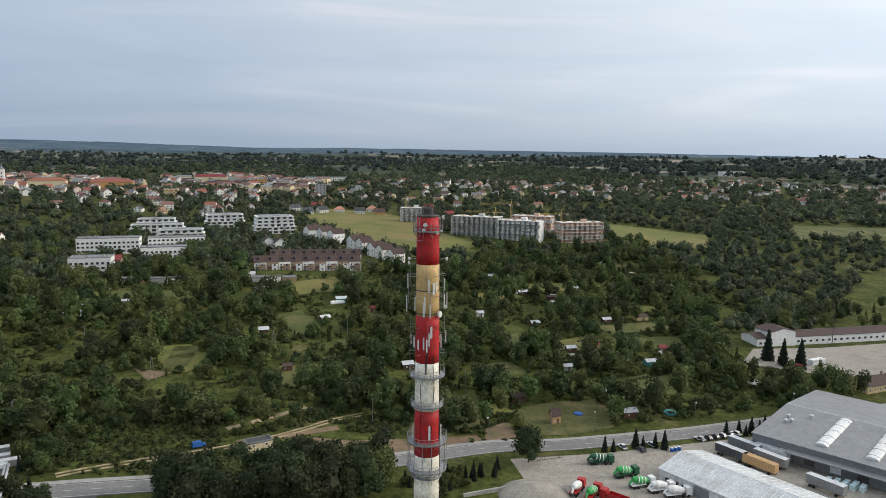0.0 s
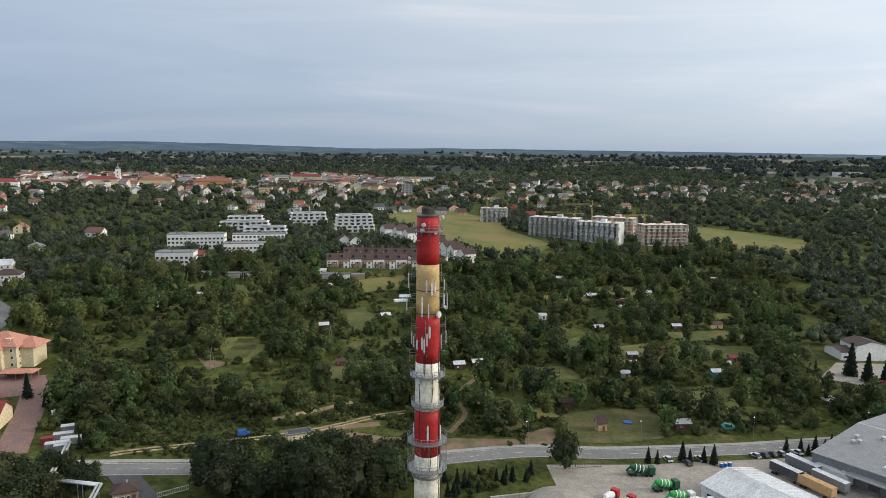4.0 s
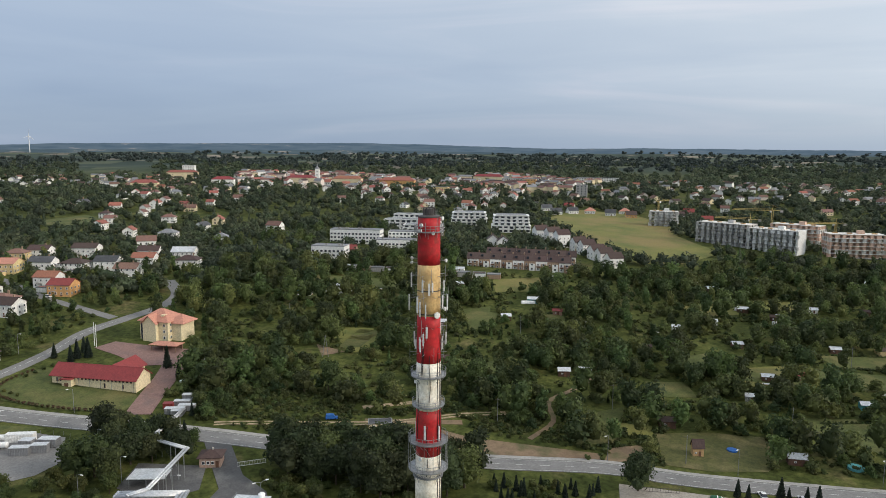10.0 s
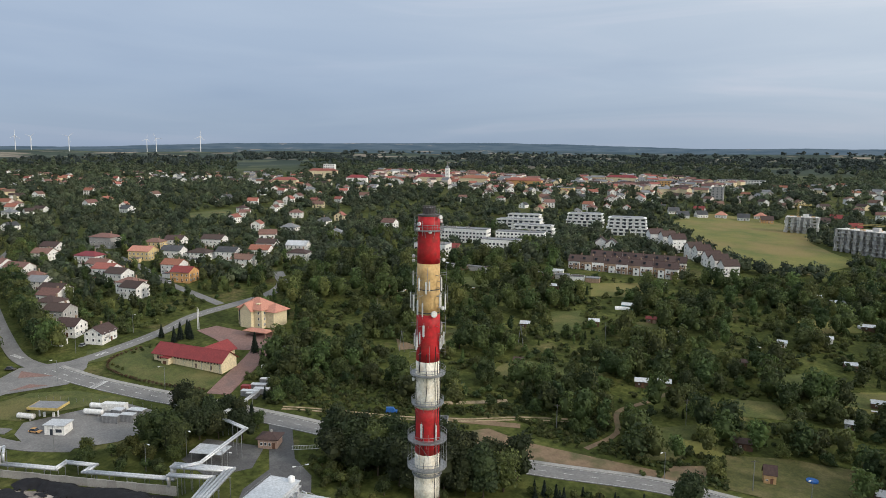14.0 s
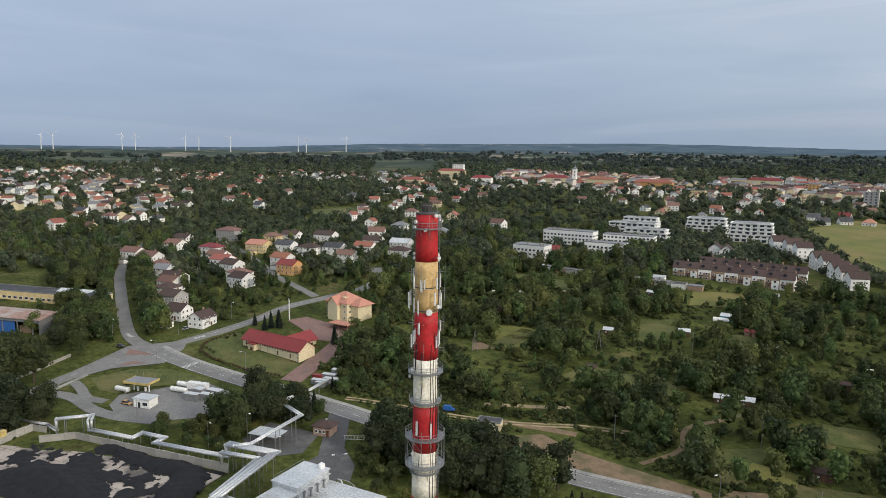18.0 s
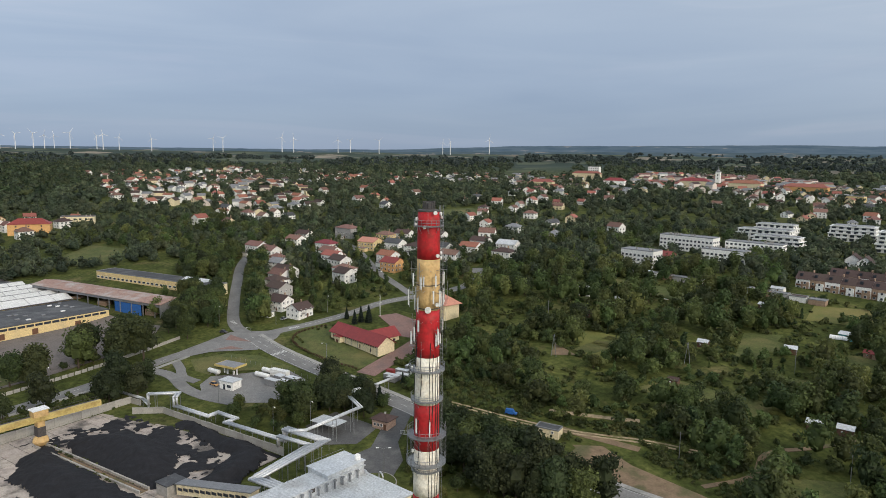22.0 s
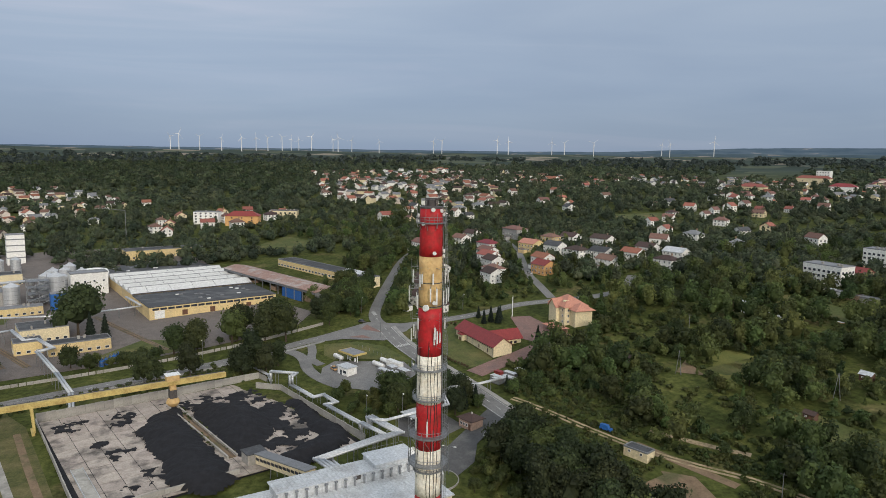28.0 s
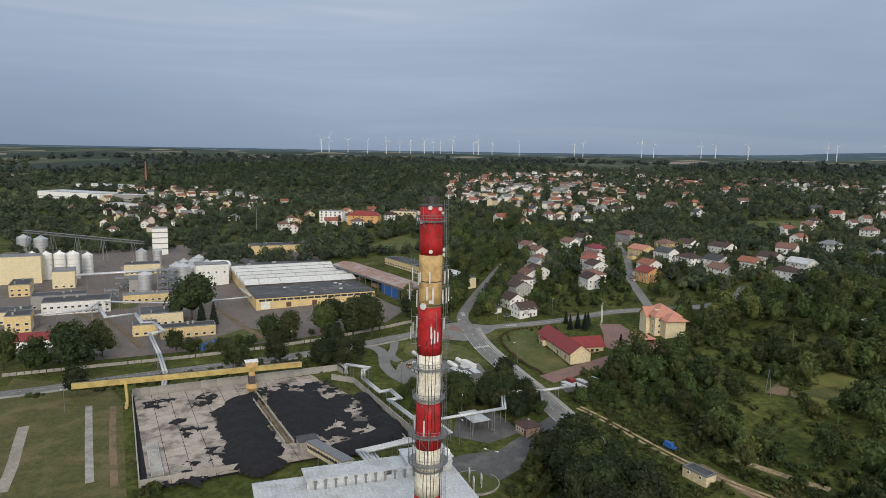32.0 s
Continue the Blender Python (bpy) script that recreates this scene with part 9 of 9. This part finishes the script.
def pole(x, y, a=0.0, h=9.0, frame_=False):
    e = thing("power_pole", x, y, None, a, "weathered double-legged power pole" if frame_ else "thin grey power pole", "power pole", "power poles")
    if frame_:
        for s in (-1, 1):
            part("leg", Mesh().tube([(s * 1.3, 0, -0.5), (0, 0, h)], 0.14, 5, 0.1), STEEL, e)
    else:
        part("pole", Mesh().tube([(0, 0, -0.5), (0, 0, h)], 0.14, 6, 0.09), STEEL, e)
    part("crossarm", Mesh().box(0, 0, h - 0.6, 2.2, 0.12, 0.12), DARKSTEEL, e)


for x, y, fr_ in ((-137, 84, True), (-109, 129, True), (80, 150, False), (-20, 106, False), (46, 106, False), (16, 140, False), (-70, 170, True), (110, 240, False), (-150, 160, False), (-40, 200, False)):
    pole(x, y, 0.4, 10.0, fr_)
for k in range(2):
    q = thing("flagpole", -208 + k * 2.6, 92 - k * 1.2, None, 0, "tall white metal flagpole", "flagpole", "flagpoles")
    part("pole", Mesh().tube([(0, 0, 0), (0, 0, 11)], 0.16, 6, 0.1), WHITEPAINT, q)

# road markings
def marks(pts, width=0.16, dash=3.0, gap=5.0, offset=0.0, lift=0.26):
    c = spline(pts, 1.0)
    d = np.gradient(c, axis=0)
    d /= np.linalg.norm(d, axis=1)[:, None]
    s = np.concatenate([[0], np.cumsum(np.linalg.norm(np.diff(c, axis=0), axis=1))])
    mb = Mesh()
    t = 0.0
    while t + dash < s[-1]:
        q = []
        for w in (t, t + dash):
            x, y = np.interp(w, s, c[:, 0]), np.interp(w, s, c[:, 1])
            dx, dy = np.interp(w, s, d[:, 0]), np.interp(w, s, d[:, 1])
            q.append((x, y, -dy, dx))
        v = []
        for (x, y, nx, ny), sg in ((q[0], -1), (q[1], -1), (q[1], 1), (q[0], 1)):
            px, py = x + nx * (offset + sg * width / 2), y + ny * (offset + sg * width / 2)
            v.append((px, py, ground_z(px, py) + lift))
        mb.add(v, [(0, 1, 2, 3)])
        t += dash + gap
    tagged(new("road_marking", mb.data("road_marking", PAINTLINE)), "white painted road lines", "road marking", kind="structure")


marks(MAIN, 0.16, 3, 5)
marks(MAIN, 0.14, 6, 0.3, 3.4)
marks(MAIN, 0.14, 6, 0.3, -3.4)
marks(TOWNWARD[1:5], 0.18, 4, 2)
marks(WORKSROAD[1:], 0.16, 3, 5)
for cx, cy, a, n in ((-240, 23, 95, 8), (-184, 28, 15, 8), (-214, 46, 0, 6)):
    mb = Mesh()
    for k in range(n):
        o = (k - n / 2 + 0.5) * 0.95
        c_, s_ = math.cos(radians(a)), math.sin(radians(a))
        px, py = cx - s_ * o, cy + c_ * o
        mb.box(px, py, ground_z(px, py) + 0.24, 3.2, 0.5, 0.02, radians(a))
    tagged(new("road_marking", mb.data("road_marking", PAINTLINE)), "white zebra crossing stripes", "road marking", kind="structure")
for pts in ([(-216, 12), (-222, 16), (-206, 22)], [(-206, 12), (-199, 16), (-206, 4)]):
    sheet("road_marking", pts, REDPAVE, 0.27, 4, "faded pink hatched traffic island", category="road marking")


# ---- planting ----
def fill(n, poly, kinds, seed, gap, lo=0.75, hi=1.15, near=True, mask=None):
    """Spots for trees inside an outline, apart from each other and off roads and plots."""
    r = random.Random(seed)
    xs, ys = [p[0] for p in poly], [p[1] for p in poly]
    out, grid, tries = [], {}, 0
    while len(out) < n and tries < n * 25:
        tries += 1
        x, y = r.uniform(min(xs), max(xs)), r.uniform(min(ys), max(ys))
        if not inside(x, y, poly):
            continue
        if mask and noise.noise(Vector((x * mask[0], y * mask[0], mask[1]))) > mask[2]:
            continue
        k = r.choice(kinds)
        g = gap * (0.55 if k in ("bush", "plum", "thuja") else 1.0)
        cx, cy = int(x // 8), int(y // 8)
        if any((x - a) ** 2 + (y - b) ** 2 < g * g for i in (-1, 0, 1) for j in (-1, 0, 1) for a, b in grid.get((cx + i, cy + j), ())):
            continue
        if not clear(x, y, 0.6 + 0.2 * KINDS[k][1]):
            continue
        grid.setdefault((cx, cy), []).append((x, y))
        out.append((x, y, k, r.uniform(lo, hi)))
    return out


single = []
# dark clump between road and chimney, gate trees, yard bushes
single += fill(42, [(-80, 54), (-66, 38), (-32, 40), (-16, 52), (-11, 67), (-18, 69), (-44, 61)], ["lime", "walnut", "maple", "lime"], 1, 4.4, 0.9, 1.2)
single += fill(14, [(-142, 34), (-116, 20), (-100, 32), (-108, 44), (-128, 38)], ["lime", "walnut", "spruce"], 2, 5.0, 0.7, 0.95)
single += fill(18, [(-138, -6), (-126, -10), (-102, 2), (-104, 14), (-114, 18), (-128, 6)], ["fruit", "plum", "maple", "fruit"], 3, 3.8, 0.8, 1.1)
single += fill(14, [(-62, 34), (-56, 22), (-24, 34), (-4, 50), (-20, 44)], ["bush", "plum", "bush"], 4, 3.0)
single += fill(8, [(-92, 30), (-84, 22), (-80, 30), (-88, 34)], ["bush"], 5, 2.2, 0.6, 0.9)
single += fill(34, [(-8, 64), (24, 76), (40, 84), (36, 78), (18, 66), (0, 52)], ["thuja", "bush", "thuja"], 6, 2.2, 0.8, 1.1)
single.append((34, 80, "walnut", 0.95))
for k, (x, y) in enumerate(((-164, 160), (-91, 182), (-132, 165), (-89, 134), (-110, 90), (-66, 107), (-60, 123), (-89, 100), (-193, 178), (-119, 143), (-27, 132), (-37, 130), (-90, 148), (-95, 92))):
    single.append((x, y, ("maple", "ash", "walnut", "fruit", "maple", "ash")[k % 6], 0.75 + 0.1 * (k % 4)))
for x, y, k, s in ((-159, -151, "walnut", 1.15), (-160, -168, "maple", 1.0), (-163, -84, "lime", 0.9), (-172, -67, "lime", 0.85), (-166, -45, "walnut", 0.8), (-165, -35, "lime", 0.8), (-212, -68, "walnut", 0.9), (-217, -52, "maple", 1.1), (-206, -78, "maple", 0.9), (-183, -150, "lime", 1.0)):
    single.append((x, y, k, s))
single += fill(20, [(-128, 70), (-112, 66), (-118, 78), (-138, 84)], ["bush", "plum", "bush"], 71, 2.6, 0.8, 1.3)
single += fill(9, [(-136, 64), (-114, 54), (-110, 60), (-126, 72), (-140, 72)], ["bush", "plum", "thuja"], 72, 2.6, 0.8, 1.2)
for x, y, s in ((62, 90, 0.6), (65, 90, 0.5), (74, 94, 0.75), (76, 92, 0.55), (81, 94, 0.6), (84, 93, 0.75), (112, 107, 0.6), (117, 107.5, 0.6), (119, 106, 0.45), (122, 108, 0.7), (126, 110, 0.5), (129, 112, 0.6)):
    single.append((x, y, "spruce", s))
for x, y, s in ((-161, 88, 1.0), (-199, 81, 0.95), (-201, 74, 0.8), (174, 202, 1.7), (178, 194, 1.45), (184, 189, 1.6), (-150, 83, 0.75), (-205, 84, 0.8), (-202, 78, 0.9), (-211, 74, 0.7)):
    single.append((x, y, "spruce", s))
single += fill(46, [(-238, 14), (-300, 32), (-366, 54), (-376, 30), (-310, 10), (-250, -6)], ["ash", "maple", "ash", "lime"], 7, 5.2, 0.8, 1.1)
single += fill(12, [(-240, 38), (-262, 40), (-262, 46), (-240, 50)], ["spruce", "bush", "plum"], 8, 4.0, 0.6, 0.9)
for x, y, k, s in ((-216, -36, "walnut", 1.2), (-211, -26, "maple", 1.2), (-220, -50, "lime", 1.1), (-176, -40, "lime", 1.0), (-171, -46, "walnut", 0.7), (-176, -30, "lime", 0.7), (-253, -131, "walnut", 1.65), (-248, -124, "spruce", 1.4), (-244, -116, "spruce", 1.35), (-230, -3, "maple", 1.0), (-246, -9, "lime", 0.9), (-227, -48, "walnut", 1.0), (-232, -30, "maple", 1.1),
                   (-172, -160, "maple", 1.2), (-130, -136, "walnut", 0.95), (-196, -84, "plum", 1.2), (-190, -96, "plum", 1.2), (-204, -70, "maple", 0.7), (-186, -110, "fruit", 1.1), (-168, -80, "lime", 0.6)):
    single.append((x, y, k, s))
single += fill(22, [(-62, -80), (-50, -86), (-40, -60), (-60, -44), (-70, -46)], ["bush"], 9, 2.4, 0.8, 1.2)
single += [(-203, 55 + 4 * k, "bush", 0.5) for k in range(4)] + [(-198 + 4 * k, 42, "bush", 0.45) for k in range(3)]
single += fill(16, [(-226, -30), (-214, -56), (-196, -96), (-184, -118), (-192, -122), (-206, -100), (-232, -40)], ["plum", "plum", "maple", "fruit"], 61, 4.4, 0.6, 0.85)
single += fill(5, [(-172, -152), (-186, -156), (-190, -190), (-160, -186)], ["maple", "walnut", "birch"], 62, 6.0, 0.8, 1.1)
single = [(x, y, k, s * (1.3 if x < -155 and y < -22 and k not in ("spruce", "bush") else 1.0)) for x, y, k, s in single]
single += [(-112, 40, "lime", 0.75), (-118, 37, "maple", 0.7), (-106, 43, "plum", 1.1)]
single += fill(24, [(-76, 34), (-62, 44), (-48, 40), (-56, 30), (-68, 30)], ["bush", "bush", "plum"], 73, 2.2, 0.6, 1.0)
single += fill(6, [(-94, 26), (-88, 24), (-86, 30), (-92, 31)], ["bush"], 74, 2.0, 0.6, 0.9)
n_named = len(single)
# the allotment slope: nearest trees stand singly, the rest are joined
slope = [(-150, 62), (-104, 84), (-60, 92), (-14, 98), (48, 108), (100, 122), (160, 136), (176, 190), (158, 240), (210, 300), (200, 470), (60, 420), (-20, 360), (-40, 330), (-120, 312), (-200, 282), (-180, 130), (-150, 110)]
plot = fill(900, slope, ["ash", "maple", "fruit", "plum", "walnut", "lime", "fruit"], 10, 5.2, 0.7, 1.1, mask=(0.028, 3.0, -0.02))
plot += fill(900, slope, ["fruit", "plum", "bush", "fruit", "plum", "bush", "birch", "thuja"], 11, 4.4, 0.7, 1.15, mask=(0.045, 8.0, 0.12))
plot.sort(key=lambda p: -0.6 * p[0] + 0.8 * p[1])
room_left = max(0, 296 - n_named)
single += plot[:room_left]
for x, y, k, s in single:
    tree(k, x, y, s)
rest = plot[room_left:]
mid_t = [template(KINDS[k][1], KINDS[k][2], KINDS[k][3] * 0.5, max(8, KINDS[k][4]), 380 if KINDS[k][1] > 2.5 else 200, KINDS[k][6] * 1.45, 400 + i, KINDS[k][7]) for i, k in enumerate(KINDS)]
order = {k: i for i, k in enumerate(KINDS)}
woods("allotment_trees", [(x, y, s, order[k]) for x, y, k, s in rest], mid_t, WOODS, "dense mixed fruit trees and bushes of the allotments", "trees")
near_woods = fill(190, [(-146, 66), (-114, 62), (-96, 76), (-104, 104), (-112, 130), (-150, 120), (-160, 104)], ["plum", "bush", "fruit", "plum", "bush", "bush"], 26, 3.2, 0.55, 0.95)
for n, poly, sd in ((150, [(-150, 110), (-180, 130), (-200, 282), (-250, 262), (-262, 200), (-250, 160), (-215, 134)], 20), (120, [(-206, 262), (-330, 262), (-300, 400), (-220, 430), (-160, 380), (-120, 320)], 21), (520, [(-226, 62), (-262, 40), (-330, 58), (-430, 96), (-440, 200), (-340, 250), (-260, 220), (-240, 130)], 22),
                    (90, [(160, 136), (320, 176), (330, 330), (210, 300), (176, 190)], 23), (160, [(-250, -20), (-372, 30), (-480, 120), (-620, 100), (-520, -60), (-440, 40), (-330, 4)], 24), (60, [(60, 430), (200, 470), (190, 510), (90, 500), (30, 460)], 25)):
    near_woods += fill(n, poly, (["plum", "fruit", "spruce", "bush", "birch"] if sd == 22 else ["ash", "maple", "lime", "birch", "walnut", "fruit", "spruce", "plum"]), sd, 4.6 if sd == 22 else 6.0, 0.65, 1.05)
near_woods += fill(80, [(-250, -2), (-300, 8), (-372, 36), (-410, 62), (-404, 80), (-320, 40), (-258, 24)], ["ash", "maple", "lime", "walnut", "plum"], 27, 4.6, 0.7, 1.0)
r_row = random.Random(91)
for (ax, ay), (bx, by) in zip(UPHILL[1:-1], UPHILL[2:]):
    L = math.hypot(bx - ax, by - ay)
    for k in range(int(L / 4.2)):
        u = (k + r_row.random()) * 4.2 / L
        for side, gap in ((1, 9.5), (1, 15), (-1, 10)):
            if side < 0 and r_row.random() < 0.45:
                continue
            g = gap + r_row.uniform(-1.5, 1.5)
            x, y = ax + (bx - ax) * u + side * g * (by - ay) / L, ay + (by - ay) * u - side * g * (bx - ax) / L
            if all((x - a) ** 2 + (y - b) ** 2 > (q + 1) ** 2 for a, b, q in ROOM):
                near_woods.append((x, y, r_row.choice(("ash", "maple", "lime", "walnut") if side > 0 else ("plum", "fruit", "spruce", "maple")), r_row.uniform(0.65, 0.95)))
woods("garden_trees", [(x, y, s, order[k]) for x, y, k, s in near_woods], mid_t, WOODS, "garden and roadside trees between the houses", "trees")
# far cover: woods and gardens to the horizon
far_t = [template(5.6, 8.6, 0.2, 7, 112, 1.45, 500 + k) for k in range(4)] + [template(3.2, 11, 0.2, 0, 60, 1.3, 520, True)] + [template(8.5, 9.0, -0.5, 6, 42, 3.0, 540 + k) for k in range(4)]
r_ = random.Random(33)
spots = []
keep_pts = [(c[::3], w) for c, w in KEEP]
rooms = np.array(ROOM)
n_try = 0
while len(spots) < 13500 and n_try < 110000:
    n_try += 1
    b, d = r_.uniform(-0.72, 2.2), 300 * 9.5 ** (r_.random() ** 0.8)
    x, y = -d * math.sin(b), d * math.cos(b)
    s = -0.6 * x + 0.8 * y
    if d < 480 and (inside(x, y, slope) or (x > -300 and y < 60)):
        continue
    if x < -180 and -230 < y < 60 and d < 420:
        continue
    if ((rooms[:, 0] - x) ** 2 + (rooms[:, 1] - y) ** 2 < (rooms[:, 2] + 2.0) ** 2).any():
        continue
    if any(inside(x, y, p) for p in OPEN) or any(((c[:, 0] - x) ** 2 + (c[:, 1] - y) ** 2).min() < (w + 5) ** 2 for c, w in keep_pts):
        continue
    if d > 1500 and noise.noise(Vector((x * 0.0022, y * 0.0022, 1.0))) > 0.12:
        continue
    sz = r_.uniform(0.6, 1.1) * (1.0 if d < 700 else 1.2 if d < 1300 else 1.5)
    spots.append((x, y, sz, r_.choice((0, 1, 2, 3, 0, 1, 2, 3, 4) if d < 900 else (5, 6, 7, 8))))
woods("woodland", spots, far_t, FARWOODS, "mixed green woodland and gardens spreading to the hills")
forest = [(x, y, 1.25 * sc, 5 + k % 4) for k, (x, y, kd, sc) in enumerate(fill(2200, [(-1110, -470), (-1200, -376), (-1236, -226), (-1010, -45), (-1180, 20), (-1600, 60), (-2000, 40), (-2200, -300), (-1950, -700)], ["ash"], 52, 13.0, 0.8, 1.2))]
woods("forest", forest, far_t, LEAFWOOD, "dense dark broadleaf forest behind the works", "forest")
hill_t = [template(9.0, 11.0, 0.0, 4, 24, 5.0, 600 + k) for k in range(3)]
hills = []
for _ in range(6500):
    b, d = r_.uniform(-0.8, 2.3), r_.uniform(2000, 4600)
    if (b > 0.9 and d > 3000) or d > 4300:
        continue
    x, y = -d * math.sin(b), d * math.cos(b)
    if noise.noise(Vector((x * 0.0016, y * 0.0016, 4.0))) < (0.3 if b < 0.6 else 0.12):
        hills.append((x, y, r_.uniform(1.0, 1.8), r_.randrange(3)))
woods("hill_woods", hills, hill_t, HILLWOODS, "dark woods tinted haze-blue on the far hills")
# rough scrub and tall grass between the trees
scrub_t = [template(1.4, 1.6, -0.3, 3, 40, 0.75, 700 + k) for k in range(4)]
scrub = [(x, y, s, i) for i, (x, y, k, s) in enumerate(fill(3000, slope, ["bush"], 44, 3.0, 0.5, 1.5, mask=(0.05, 2.0, 0.1)))]
woods("scrub", scrub, scrub_t, SCRUB, "low scrub and tall weeds on the slope", "scrub")
bank = [(-118, 57), (-60, 66), (-14, 80), (30, 94), (48, 106), (48, 130), (-20, 130), (-60, 112), (-104, 92), (-132, 72)]
woods("bank_scrub", [(x, y, s, i) for i, (x, y, k, s) in enumerate(fill(900, bank, ["bush"], 46, 2.2, 0.4, 1.1))], scrub_t, SCRUB, "brambles and tall weeds on the bank by the track", "scrub")
hedge_spots = []
for pts, mt, hd in PLOTS:
    if hd:
        for (ax, ay), (bx, by) in zip(pts[:3], pts[1:]):
            n_ = int(math.hypot(bx - ax, by - ay) / 1.1)
            hedge_spots += [(ax + (bx - ax) * k / n_, ay + (by - ay) * k / n_, 0.62, k) for k in range(n_)]
woods("garden_hedges", hedge_spots, scrub_t, WOODS, "clipped hedges round the allotment lawns", "hedge")
verge = [(-160, -36), (-196, -46), (-152, -130), (-132, -160), (-126, -150), (-146, -104)]
woods("verge_scrub", [(x, y, s, i) for i, (x, y, k, s) in enumerate(fill(160, verge, ["bush"], 45, 3.4, 0.6, 1.4))], scrub_t, SCRUB, "scrubby bushes along the works road", "scrub")
